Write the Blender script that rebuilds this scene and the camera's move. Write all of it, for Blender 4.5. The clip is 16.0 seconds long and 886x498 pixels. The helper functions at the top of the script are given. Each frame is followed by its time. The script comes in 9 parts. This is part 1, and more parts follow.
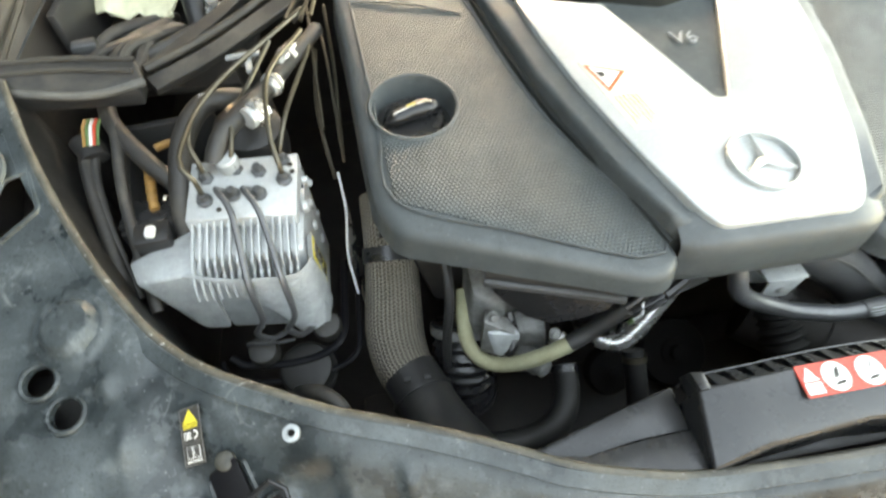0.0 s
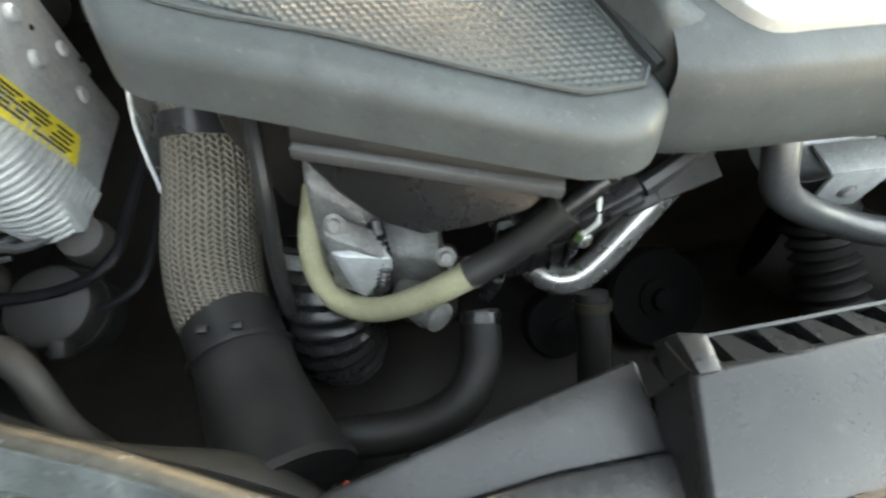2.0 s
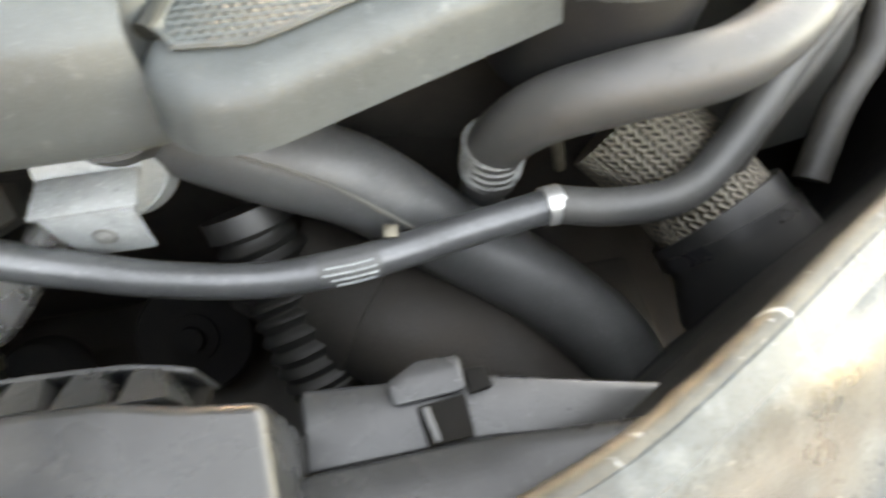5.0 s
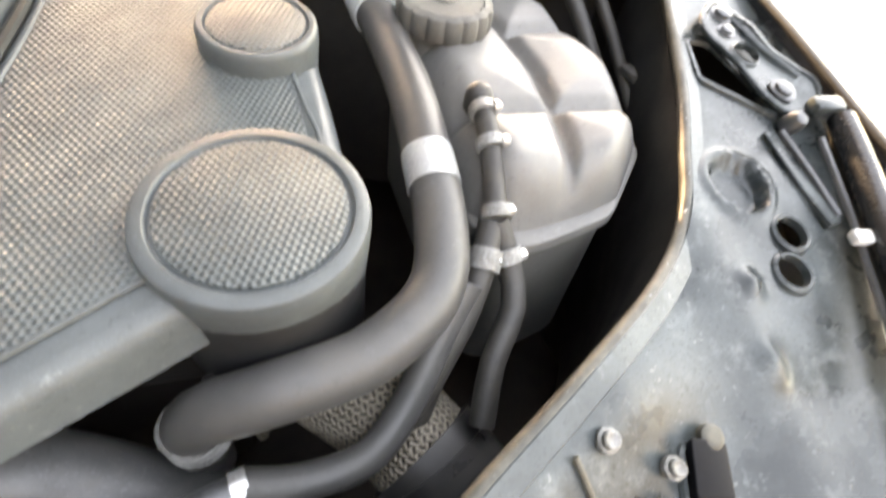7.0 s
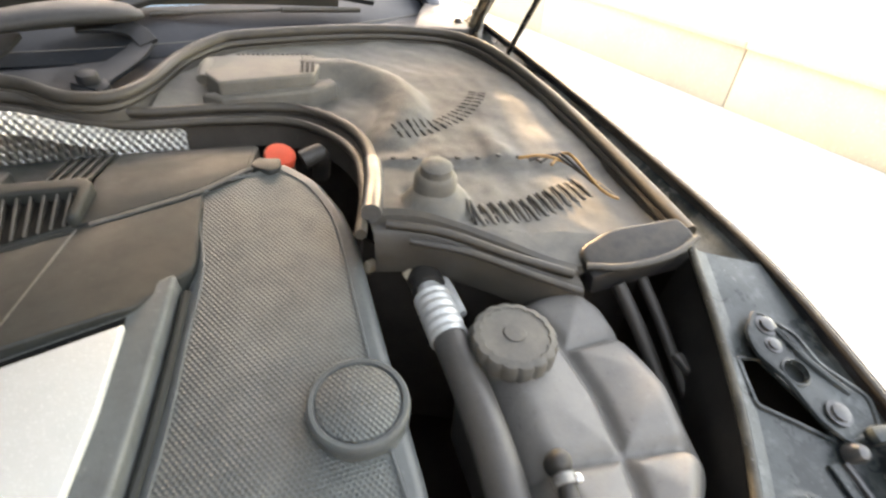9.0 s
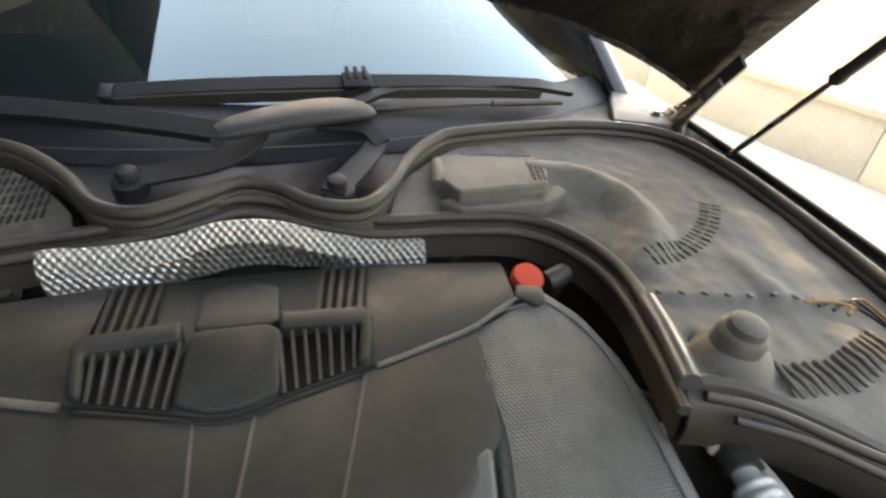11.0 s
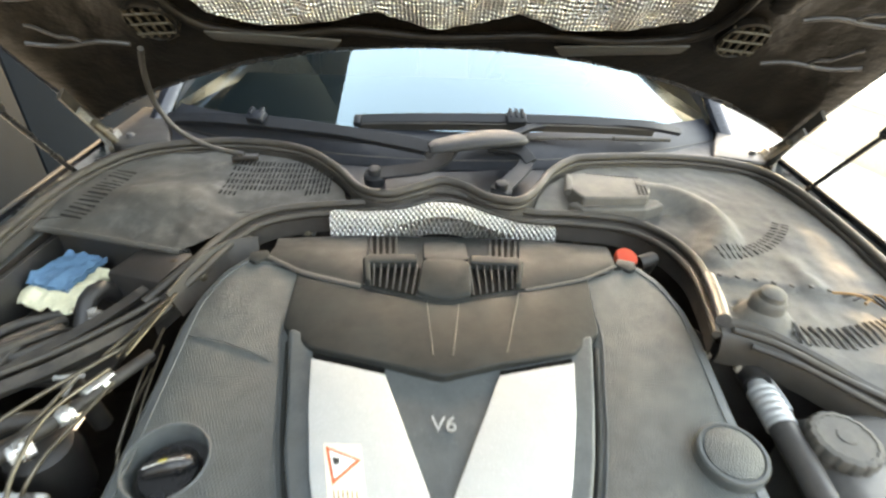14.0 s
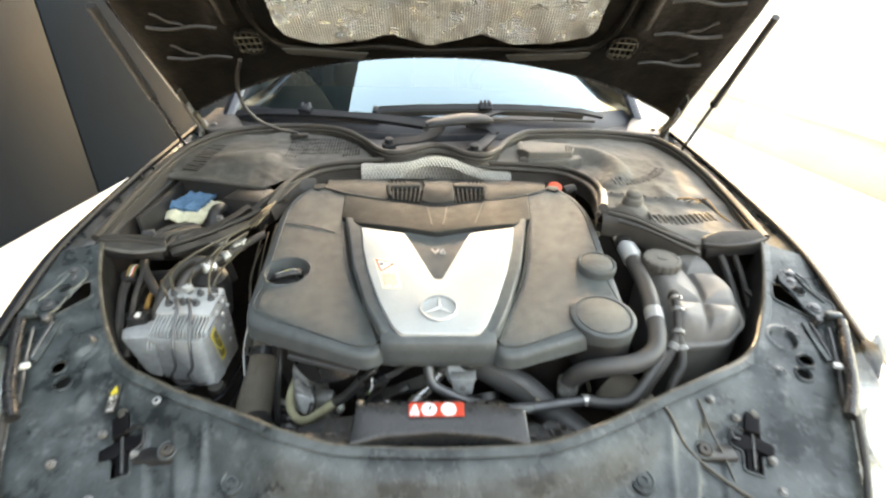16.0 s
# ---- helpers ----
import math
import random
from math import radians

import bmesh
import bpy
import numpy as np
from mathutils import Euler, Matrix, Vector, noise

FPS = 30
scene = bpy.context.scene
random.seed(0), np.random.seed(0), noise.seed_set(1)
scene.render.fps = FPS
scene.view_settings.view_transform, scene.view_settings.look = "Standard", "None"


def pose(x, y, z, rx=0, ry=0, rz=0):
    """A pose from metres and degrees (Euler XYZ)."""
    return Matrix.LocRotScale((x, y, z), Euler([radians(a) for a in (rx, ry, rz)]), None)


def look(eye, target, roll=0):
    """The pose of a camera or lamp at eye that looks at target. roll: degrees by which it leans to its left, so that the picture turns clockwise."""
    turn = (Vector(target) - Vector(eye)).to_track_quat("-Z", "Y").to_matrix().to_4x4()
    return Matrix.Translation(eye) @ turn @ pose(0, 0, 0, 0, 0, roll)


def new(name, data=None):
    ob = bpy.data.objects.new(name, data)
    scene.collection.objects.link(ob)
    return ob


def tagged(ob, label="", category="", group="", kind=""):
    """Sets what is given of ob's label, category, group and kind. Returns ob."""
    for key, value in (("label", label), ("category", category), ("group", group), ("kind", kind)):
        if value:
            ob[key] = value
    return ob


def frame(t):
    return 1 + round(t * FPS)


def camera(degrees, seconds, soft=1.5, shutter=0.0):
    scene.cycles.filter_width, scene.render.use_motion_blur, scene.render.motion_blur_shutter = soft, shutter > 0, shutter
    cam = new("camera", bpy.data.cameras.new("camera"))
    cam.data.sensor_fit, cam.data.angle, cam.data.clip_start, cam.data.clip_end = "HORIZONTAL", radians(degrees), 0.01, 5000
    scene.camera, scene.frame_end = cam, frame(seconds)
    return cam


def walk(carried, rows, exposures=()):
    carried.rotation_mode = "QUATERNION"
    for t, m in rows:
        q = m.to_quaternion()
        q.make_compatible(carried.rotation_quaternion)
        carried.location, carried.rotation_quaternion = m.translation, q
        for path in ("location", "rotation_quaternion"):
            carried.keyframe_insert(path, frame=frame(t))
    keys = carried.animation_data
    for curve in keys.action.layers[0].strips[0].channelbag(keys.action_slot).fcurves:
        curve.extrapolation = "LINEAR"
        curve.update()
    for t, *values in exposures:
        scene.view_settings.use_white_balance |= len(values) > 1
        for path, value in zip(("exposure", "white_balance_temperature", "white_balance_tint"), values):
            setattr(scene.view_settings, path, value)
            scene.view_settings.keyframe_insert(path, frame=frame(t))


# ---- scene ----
cam = camera(82.5, 16.0, soft=2.4, shutter=0.5)
PATH = [
    (0, (-0.3839, -0.3145, 1.2769), (-0.2767, 0.2717, 0.4738), 0.81),
    (0.5, (-0.3349, -0.3181, 1.2181), (-0.3093, 0.2422, 0.3902), -2.72),
    (1, (-0.2908, -0.2985, 1.1461), (-0.2677, 0.2426, 0.3054), -2.30),
    (1.5, (-0.2683, -0.2581, 1.0830), (-0.1738, 0.2631, 0.2348), 3.32),
    (2, (-0.2446, -0.2360, 1.0459), (-0.1475, 0.2671, 0.1871), 2.67),
    (2.5, (-0.1655, -0.2333, 1.0260), (-0.1203, 0.2492, 0.1513), 0.62),
    (3, (-0.0895, -0.2307, 1.0326), (-0.0825, 0.2428, 0.1518), -2.66),
    (3.5, (-0.0101, -0.2361, 1.0317), (0.0035, 0.2249, 0.1444), -2.12),
    (4, (0.0435, -0.2393, 1.0322), (0.0711, 0.2286, 0.1489), -0.61),
    (4.5, (0.1157, -0.2401, 1.0277), (0.1648, 0.2369, 0.1501), -0.91),
    (5, (0.1874, -0.2438, 1.0171), (0.2995, 0.2334, 0.1455), 1.83),
    (5.2, (0.2147, -0.2403, 1.0191), (0.3396, 0.2315, 0.1463), 1.59),
    (7.3, (0.3346, -0.1972, 1.1434), (0.6788, 0.4019, 0.4204), 9.39),
    (7.5, (0.3361, -0.1813, 1.1692), (0.6852, 0.4284, 0.4576), 8.79),
    (8, (0.3320, -0.1461, 1.2295), (0.6799, 0.5128, 0.5626), 6.53),
    (8.5, (0.3292, -0.1164, 1.2673), (0.6716, 0.5794, 0.6360), 5.28),
    (8.7, (0.3249, -0.1039, 1.2774), (0.6611, 0.6027, 0.6547), 4.96),
    (10.8, (0.1268, 0.0990, 1.3268), (0.3633, 0.8941, 0.7684), 3.82),
    (11, (0.1008, 0.1115, 1.3359), (0.3238, 0.9118, 0.7792), 3.98),
    (11.5, (0.0455, 0.1264, 1.3619), (0.2225, 0.9422, 0.8113), 3.01),
    (12, (0.0050, 0.1315, 1.3753), (0.1523, 0.9541, 0.8260), 3.53),
    (12.5, (-0.0357, 0.1186, 1.3844), (0.0801, 0.9496, 0.8403), 3.95),
    (13, (-0.0316, 0.0684, 1.4032), (0.0522, 0.9012, 0.8560), 0.86),
    (13.5, (-0.0274, -0.0687, 1.4346), (0.0310, 0.7730, 0.8978), 1.49),
    (14, (-0.0134, -0.2245, 1.4623), (0.0001, 0.6243, 0.9338), 1.93),
    (14.5, (-0.0473, -0.3608, 1.4660), (0.0148, 0.4963, 0.9546), 1.35),
    (15, (-0.0566, -0.5031, 1.4873), (0.0275, 0.3688, 1.0050), 0.71),
    (15.5, (-0.0452, -0.6283, 1.4905), (0.0076, 0.2428, 1.0023), 1.58),
    (16, (-0.0159, -0.8095, 1.5005), (0.0081, 0.0670, 1.0198), 1.06),
]
walk(cam, [(t, look(eye, target, roll)) for t, eye, target, roll in PATH],
     exposures=[(0.0, 2.94, 15800, 13), (1.5, 2.94, 16000, 12), (2.5, 3.50, 17400, 15), (5.2, 3.56, 19200, 20), (7.3, 3.17, 16800, 24), (8.7, 2.62, 16400, 22), (10.8, 1.97, 14800, 20), (13.0, 2.52, 14800, 15), (14.5, 2.78, 15300, 15), (16.0, 2.60, 15700, 16)])

# ---- light ----
SUN = Vector((0.10, 0.96, 0.21)).normalized()
world = bpy.data.worlds.new("sky")
scene.world = world
world.use_nodes = True
wn = world.node_tree
sky = wn.nodes.new("ShaderNodeTexSky")
sky.sky_type, sky.sun_disc = "NISHITA", False
sky.sun_elevation = math.asin(SUN.z)
sky.sun_rotation = math.atan2(SUN.x, SUN.y)
sky.dust_density, sky.air_density, sky.ozone_density = 0.4, 0.7, 1.0
background = wn.nodes["Background"]
background.inputs["Strength"].default_value = 0.74
wn.links.new(sky.outputs["Color"], background.inputs["Color"])
sun_data = bpy.data.lights.new("sun", "SUN")
sun_data.energy, sun_data.angle, sun_data.color = 5.0, radians(2), (1.0, 0.97, 0.92)
sun = new("sun", sun_data)
sun.matrix_world = look(SUN * 20, (0, 0, 0))


# ---- materials ----
def link(tree, a, b):
    tree.links.new(a, b)


def node(tree, kind, **values):
    n = tree.nodes.new(kind)
    for key, value in values.items():
        n.inputs[key].default_value = value
    return n


def mix_colour(tree, factor, a, b):
    m = tree.nodes.new("ShaderNodeMix")
    m.data_type = "RGBA"
    for sock, value in ((m.inputs[0], factor), (m.inputs[6], a), (m.inputs[7], b)):
        if isinstance(value, bpy.types.NodeSocket):
            link(tree, value, sock)
        else:
            sock.default_value = value if isinstance(value, float) else (*value, 1.0)
    return m.outputs[2]


def ramp(tree, source, low, high):
    r = tree.nodes.new("ShaderNodeMapRange")
    r.inputs["From Min"].default_value, r.inputs["From Max"].default_value = low, high
    link(tree, source, r.inputs["Value"])
    return r.outputs["Result"]


def surface(name, base, second=None, scale=30.0, rough=0.5, metal=0.0, bump=0.1, grain=400.0, dust=0.0,
            dust_colour=(0.30, 0.26, 0.21), dust_scale=9.0, coat=0.0, stretch=(1, 1, 1), rough_span=0.12, bump_size=0.0006, grit=0.5):
    """A painted, moulded or cast surface: two colours mottled, fine grain, and dust lying on the faces that look up."""
    mat = bpy.data.materials.new(name)
    mat.use_nodes = True
    tree = mat.node_tree
    bsdf = tree.nodes["Principled BSDF"]
    second = second or tuple(c * 0.7 for c in base)
    coords = tree.nodes.new("ShaderNodeTexCoord").outputs["Object"]
    mapping = tree.nodes.new("ShaderNodeMapping")
    mapping.inputs["Scale"].default_value = stretch
    link(tree, coords, mapping.inputs["Vector"])
    large = node(tree, "ShaderNodeTexNoise", Scale=scale, Detail=5.0, Roughness=0.6)
    fine = node(tree, "ShaderNodeTexNoise", Scale=grain, Detail=3.0, Roughness=0.6)
    for n in (large, fine):
        link(tree, mapping.outputs["Vector"], n.inputs["Vector"])
    colour = mix_colour(tree, ramp(tree, large.outputs["Fac"], 0.35, 0.65), base, second)
    colour = mix_colour(tree, ramp(tree, fine.outputs["Fac"], 0.55, 0.8), colour, tuple(min(1.0, c * 1.25) for c in base))
    specks = node(tree, "ShaderNodeTexNoise", Scale=150.0, Detail=5.0, Roughness=0.7)
    link(tree, coords, specks.inputs["Vector"])
    speck_amount = tree.nodes.new("ShaderNodeMath")
    speck_amount.operation = "MULTIPLY"
    speck_amount.inputs[1].default_value = grit
    link(tree, ramp(tree, specks.outputs["Fac"], 0.60, 0.74), speck_amount.inputs[0])
    colour = mix_colour(tree, speck_amount.outputs[0], colour, tuple(min(1.0, c * 1.6 + 0.03) for c in base))
    pit_amount = tree.nodes.new("ShaderNodeMath")
    pit_amount.operation = "MULTIPLY"
    pit_amount.inputs[1].default_value = grit
    link(tree, ramp(tree, specks.outputs["Fac"], 0.42, 0.28), pit_amount.inputs[0])
    colour = mix_colour(tree, pit_amount.outputs[0], colour, tuple(c * 0.45 for c in base))
    roughness = ramp(tree, large.outputs["Fac"], 0.2, 0.8)
    span = tree.nodes.new("ShaderNodeMapRange")
    link(tree, roughness, span.inputs["Value"])
    span.inputs["To Min"].default_value, span.inputs["To Max"].default_value = max(0.02, rough - rough_span), min(1.0, rough + rough_span)
    rough_out = span.outputs["Result"]
    if dust > 0:
        spots = node(tree, "ShaderNodeTexNoise", Scale=dust_scale, Detail=8.0, Roughness=0.68)
        link(tree, coords, spots.inputs["Vector"])
        normal = tree.nodes.new("ShaderNodeNewGeometry").outputs["Normal"]
        axis = tree.nodes.new("ShaderNodeSeparateXYZ")
        link(tree, normal, axis.inputs[0])
        up = ramp(tree, axis.outputs["Z"], -0.2, 0.95)
        many = ramp(tree, spots.outputs["Fac"], 0.72 - 0.5 * dust, 0.9 - 0.35 * dust)
        amount = tree.nodes.new("ShaderNodeMath")
        amount.operation = "MULTIPLY"
        link(tree, up, amount.inputs[0])
        link(tree, many, amount.inputs[1])
        scaled = tree.nodes.new("ShaderNodeMath")
        scaled.operation = "MULTIPLY"
        link(tree, amount.outputs[0], scaled.inputs[0])
        scaled.inputs[1].default_value = min(1.0, dust + 0.2)
        colour = mix_colour(tree, scaled.outputs[0], colour, dust_colour)
        mixed = tree.nodes.new("ShaderNodeMix")
        link(tree, scaled.outputs[0], mixed.inputs[0])
        link(tree, rough_out, mixed.inputs[2])
        mixed.inputs[3].default_value = 0.9
        rough_out = mixed.outputs[0]
    link(tree, colour, bsdf.inputs["Base Color"])
    link(tree, rough_out, bsdf.inputs["Roughness"])
    bsdf.inputs["Metallic"].default_value = metal
    bsdf.inputs["Coat Weight"].default_value = coat
    bsdf.inputs["Coat Roughness"].default_value = 0.15
    if bump > 0:
        b = tree.nodes.new("ShaderNodeBump")
        b.inputs["Strength"].default_value, b.inputs["Distance"].default_value = bump, bump_size
        link(tree, fine.outputs["Fac"], b.inputs["Height"])
        link(tree, b.outputs["Normal"], bsdf.inputs["Normal"])
    return mat


def patterned(mat, kind, pitch, depth, strength=1.0, dark=0.0):
    """Adds a regular relief to a surface: "dots" (moulded pips), "diamond" (embossed foil), "braid" (woven sleeve)."""
    tree = mat.node_tree
    bsdf = tree.nodes["Principled BSDF"]
    coords = tree.nodes.new("ShaderNodeTexCoord").outputs["UV" if kind == "braid" else "Object"]
    axis = tree.nodes.new("ShaderNodeSeparateXYZ")
    link(tree, coords, axis.inputs[0])

    def wave(cx, cy, size):
        total = None
        for source, factor in ((axis.outputs["X"], cx), (axis.outputs["Y"], cy)):
            m = tree.nodes.new("ShaderNodeMath")
            m.operation = "MULTIPLY"
            m.inputs[1].default_value = factor * 2 * math.pi / size
            link(tree, source, m.inputs[0])
            if total is None:
                total = m.outputs[0]
            else:
                a = tree.nodes.new("ShaderNodeMath")
                a.operation = "ADD"
                link(tree, total, a.inputs[0])
                link(tree, m.outputs[0], a.inputs[1])
                total = a.outputs[0]
        s = tree.nodes.new("ShaderNodeMath")
        s.operation = "SINE"
        link(tree, total, s.inputs[0])
        return s.outputs[0]

    if kind in ("diamond", "scales"):
        slope = tree.nodes.new("ShaderNodeMath")
        slope.operation = "SUBTRACT" if kind == "diamond" else "ADD"
        link(tree, axis.outputs["Y"], slope.inputs[0])
        link(tree, axis.outputs["Z"], slope.inputs[1])
        joined = tree.nodes.new("ShaderNodeCombineXYZ")
        link(tree, axis.outputs["X"], joined.inputs["X"])
        link(tree, slope.outputs[0], joined.inputs["Y"])
        axis = tree.nodes.new("ShaderNodeSeparateXYZ")
        link(tree, joined.outputs[0], axis.inputs[0])
    if kind == "braid":
        # columns of chevrons along the sleeve, like a knitted tube
        fold_ = tree.nodes.new("ShaderNodeMath")
        fold_.operation = "PINGPONG"
        fold_.inputs[1].default_value = pitch * 0.65
        link(tree, axis.outputs["X"], fold_.inputs[0])
        run = tree.nodes.new("ShaderNodeMath")
        run.operation = "ADD"
        link(tree, axis.outputs["Y"], run.inputs[0])
        link(tree, fold_.outputs[0], run.inputs[1])
        joined = tree.nodes.new("ShaderNodeCombineXYZ")
        link(tree, axis.outputs["X"], joined.inputs["X"])
        link(tree, run.outputs[0], joined.inputs["Y"])
        axis = tree.nodes.new("ShaderNodeSeparateXYZ")
        link(tree, joined.outputs[0], axis.inputs[0])
        first, other = wave(0.0, 1.0, pitch * 0.72), wave(1.0, 0.0, pitch * 0.65)
    else:
        first, other = wave(0.866, 0.5, pitch), wave(-0.866, 0.5, pitch)
    m = tree.nodes.new("ShaderNodeMath")
    m.operation = "MULTIPLY" if kind == "diamond" else "ADD"
    link(tree, first, m.inputs[0])
    link(tree, other, m.inputs[1])
    height = m.outputs[0]
    if kind == "dots":
        third = wave(0.0, 1.0, pitch)
        a = tree.nodes.new("ShaderNodeMath")
        a.operation = "ADD"
        link(tree, height, a.inputs[0])
        link(tree, third, a.inputs[1])
        height = a.outputs[0]
    b = tree.nodes.new("ShaderNodeBump")
    b.inputs["Strength"].default_value, b.inputs["Distance"].default_value = strength, depth
    link(tree, height, b.inputs["Height"])
    if bsdf.inputs["Normal"].is_linked:
        link(tree, bsdf.inputs["Normal"].links[0].from_socket, b.inputs["Normal"])
    link(tree, b.outputs["Normal"], bsdf.inputs["Normal"])
    # dark paints crease shade into the low places of the relief
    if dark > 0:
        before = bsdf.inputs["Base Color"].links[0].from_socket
        pit_shade = ramp(tree, height, 0.0, -1.2)
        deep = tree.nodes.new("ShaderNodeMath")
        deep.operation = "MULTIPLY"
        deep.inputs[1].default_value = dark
        link(tree, pit_shade, deep.inputs[0])
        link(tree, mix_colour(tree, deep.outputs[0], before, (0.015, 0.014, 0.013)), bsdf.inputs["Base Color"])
    return mat


def scuffed(mat, pale, strength=0.8):
    """Adds thin wandering scratches and small chips to a painted surface."""
    tree = mat.node_tree
    bsdf = tree.nodes["Principled BSDF"]
    coords = tree.nodes.new("ShaderNodeTexCoord").outputs["Object"]
    wander = node(tree, "ShaderNodeTexNoise", Scale=8.0, Detail=1.0, Roughness=0.4)
    where = node(tree, "ShaderNodeTexNoise", Scale=9.0, Detail=4.0, Roughness=0.6)
    chips = node(tree, "ShaderNodeTexNoise", Scale=210.0, Detail=2.0, Roughness=0.5)
    for n in (wander, where, chips):
        link(tree, coords, n.inputs["Vector"])

    def math_(kind, a, b=None):
        m = tree.nodes.new("ShaderNodeMath")
        m.operation = kind
        for socket, value in zip(m.inputs, (a, b)):
            if isinstance(value, (int, float)):
                socket.default_value = value
            elif value is not None:
                link(tree, value, socket)
        return m.outputs[0]

    line = ramp(tree, math_("ABSOLUTE", math_("SUBTRACT", wander.outputs["Fac"], 0.5)), 0.0035, 0.001)
    line = math_("MULTIPLY", line, ramp(tree, where.outputs["Fac"], 0.58, 0.68))
    chip = math_("MULTIPLY", ramp(tree, chips.outputs["Fac"], 0.66, 0.74), ramp(tree, where.outputs["Fac"], 0.46, 0.60))
    amount = math_("MULTIPLY", math_("MAXIMUM", line, chip), strength)
    before = bsdf.inputs["Base Color"].links[0].from_socket
    link(tree, mix_colour(tree, amount, before, pale), bsdf.inputs["Base Color"])
    return mat


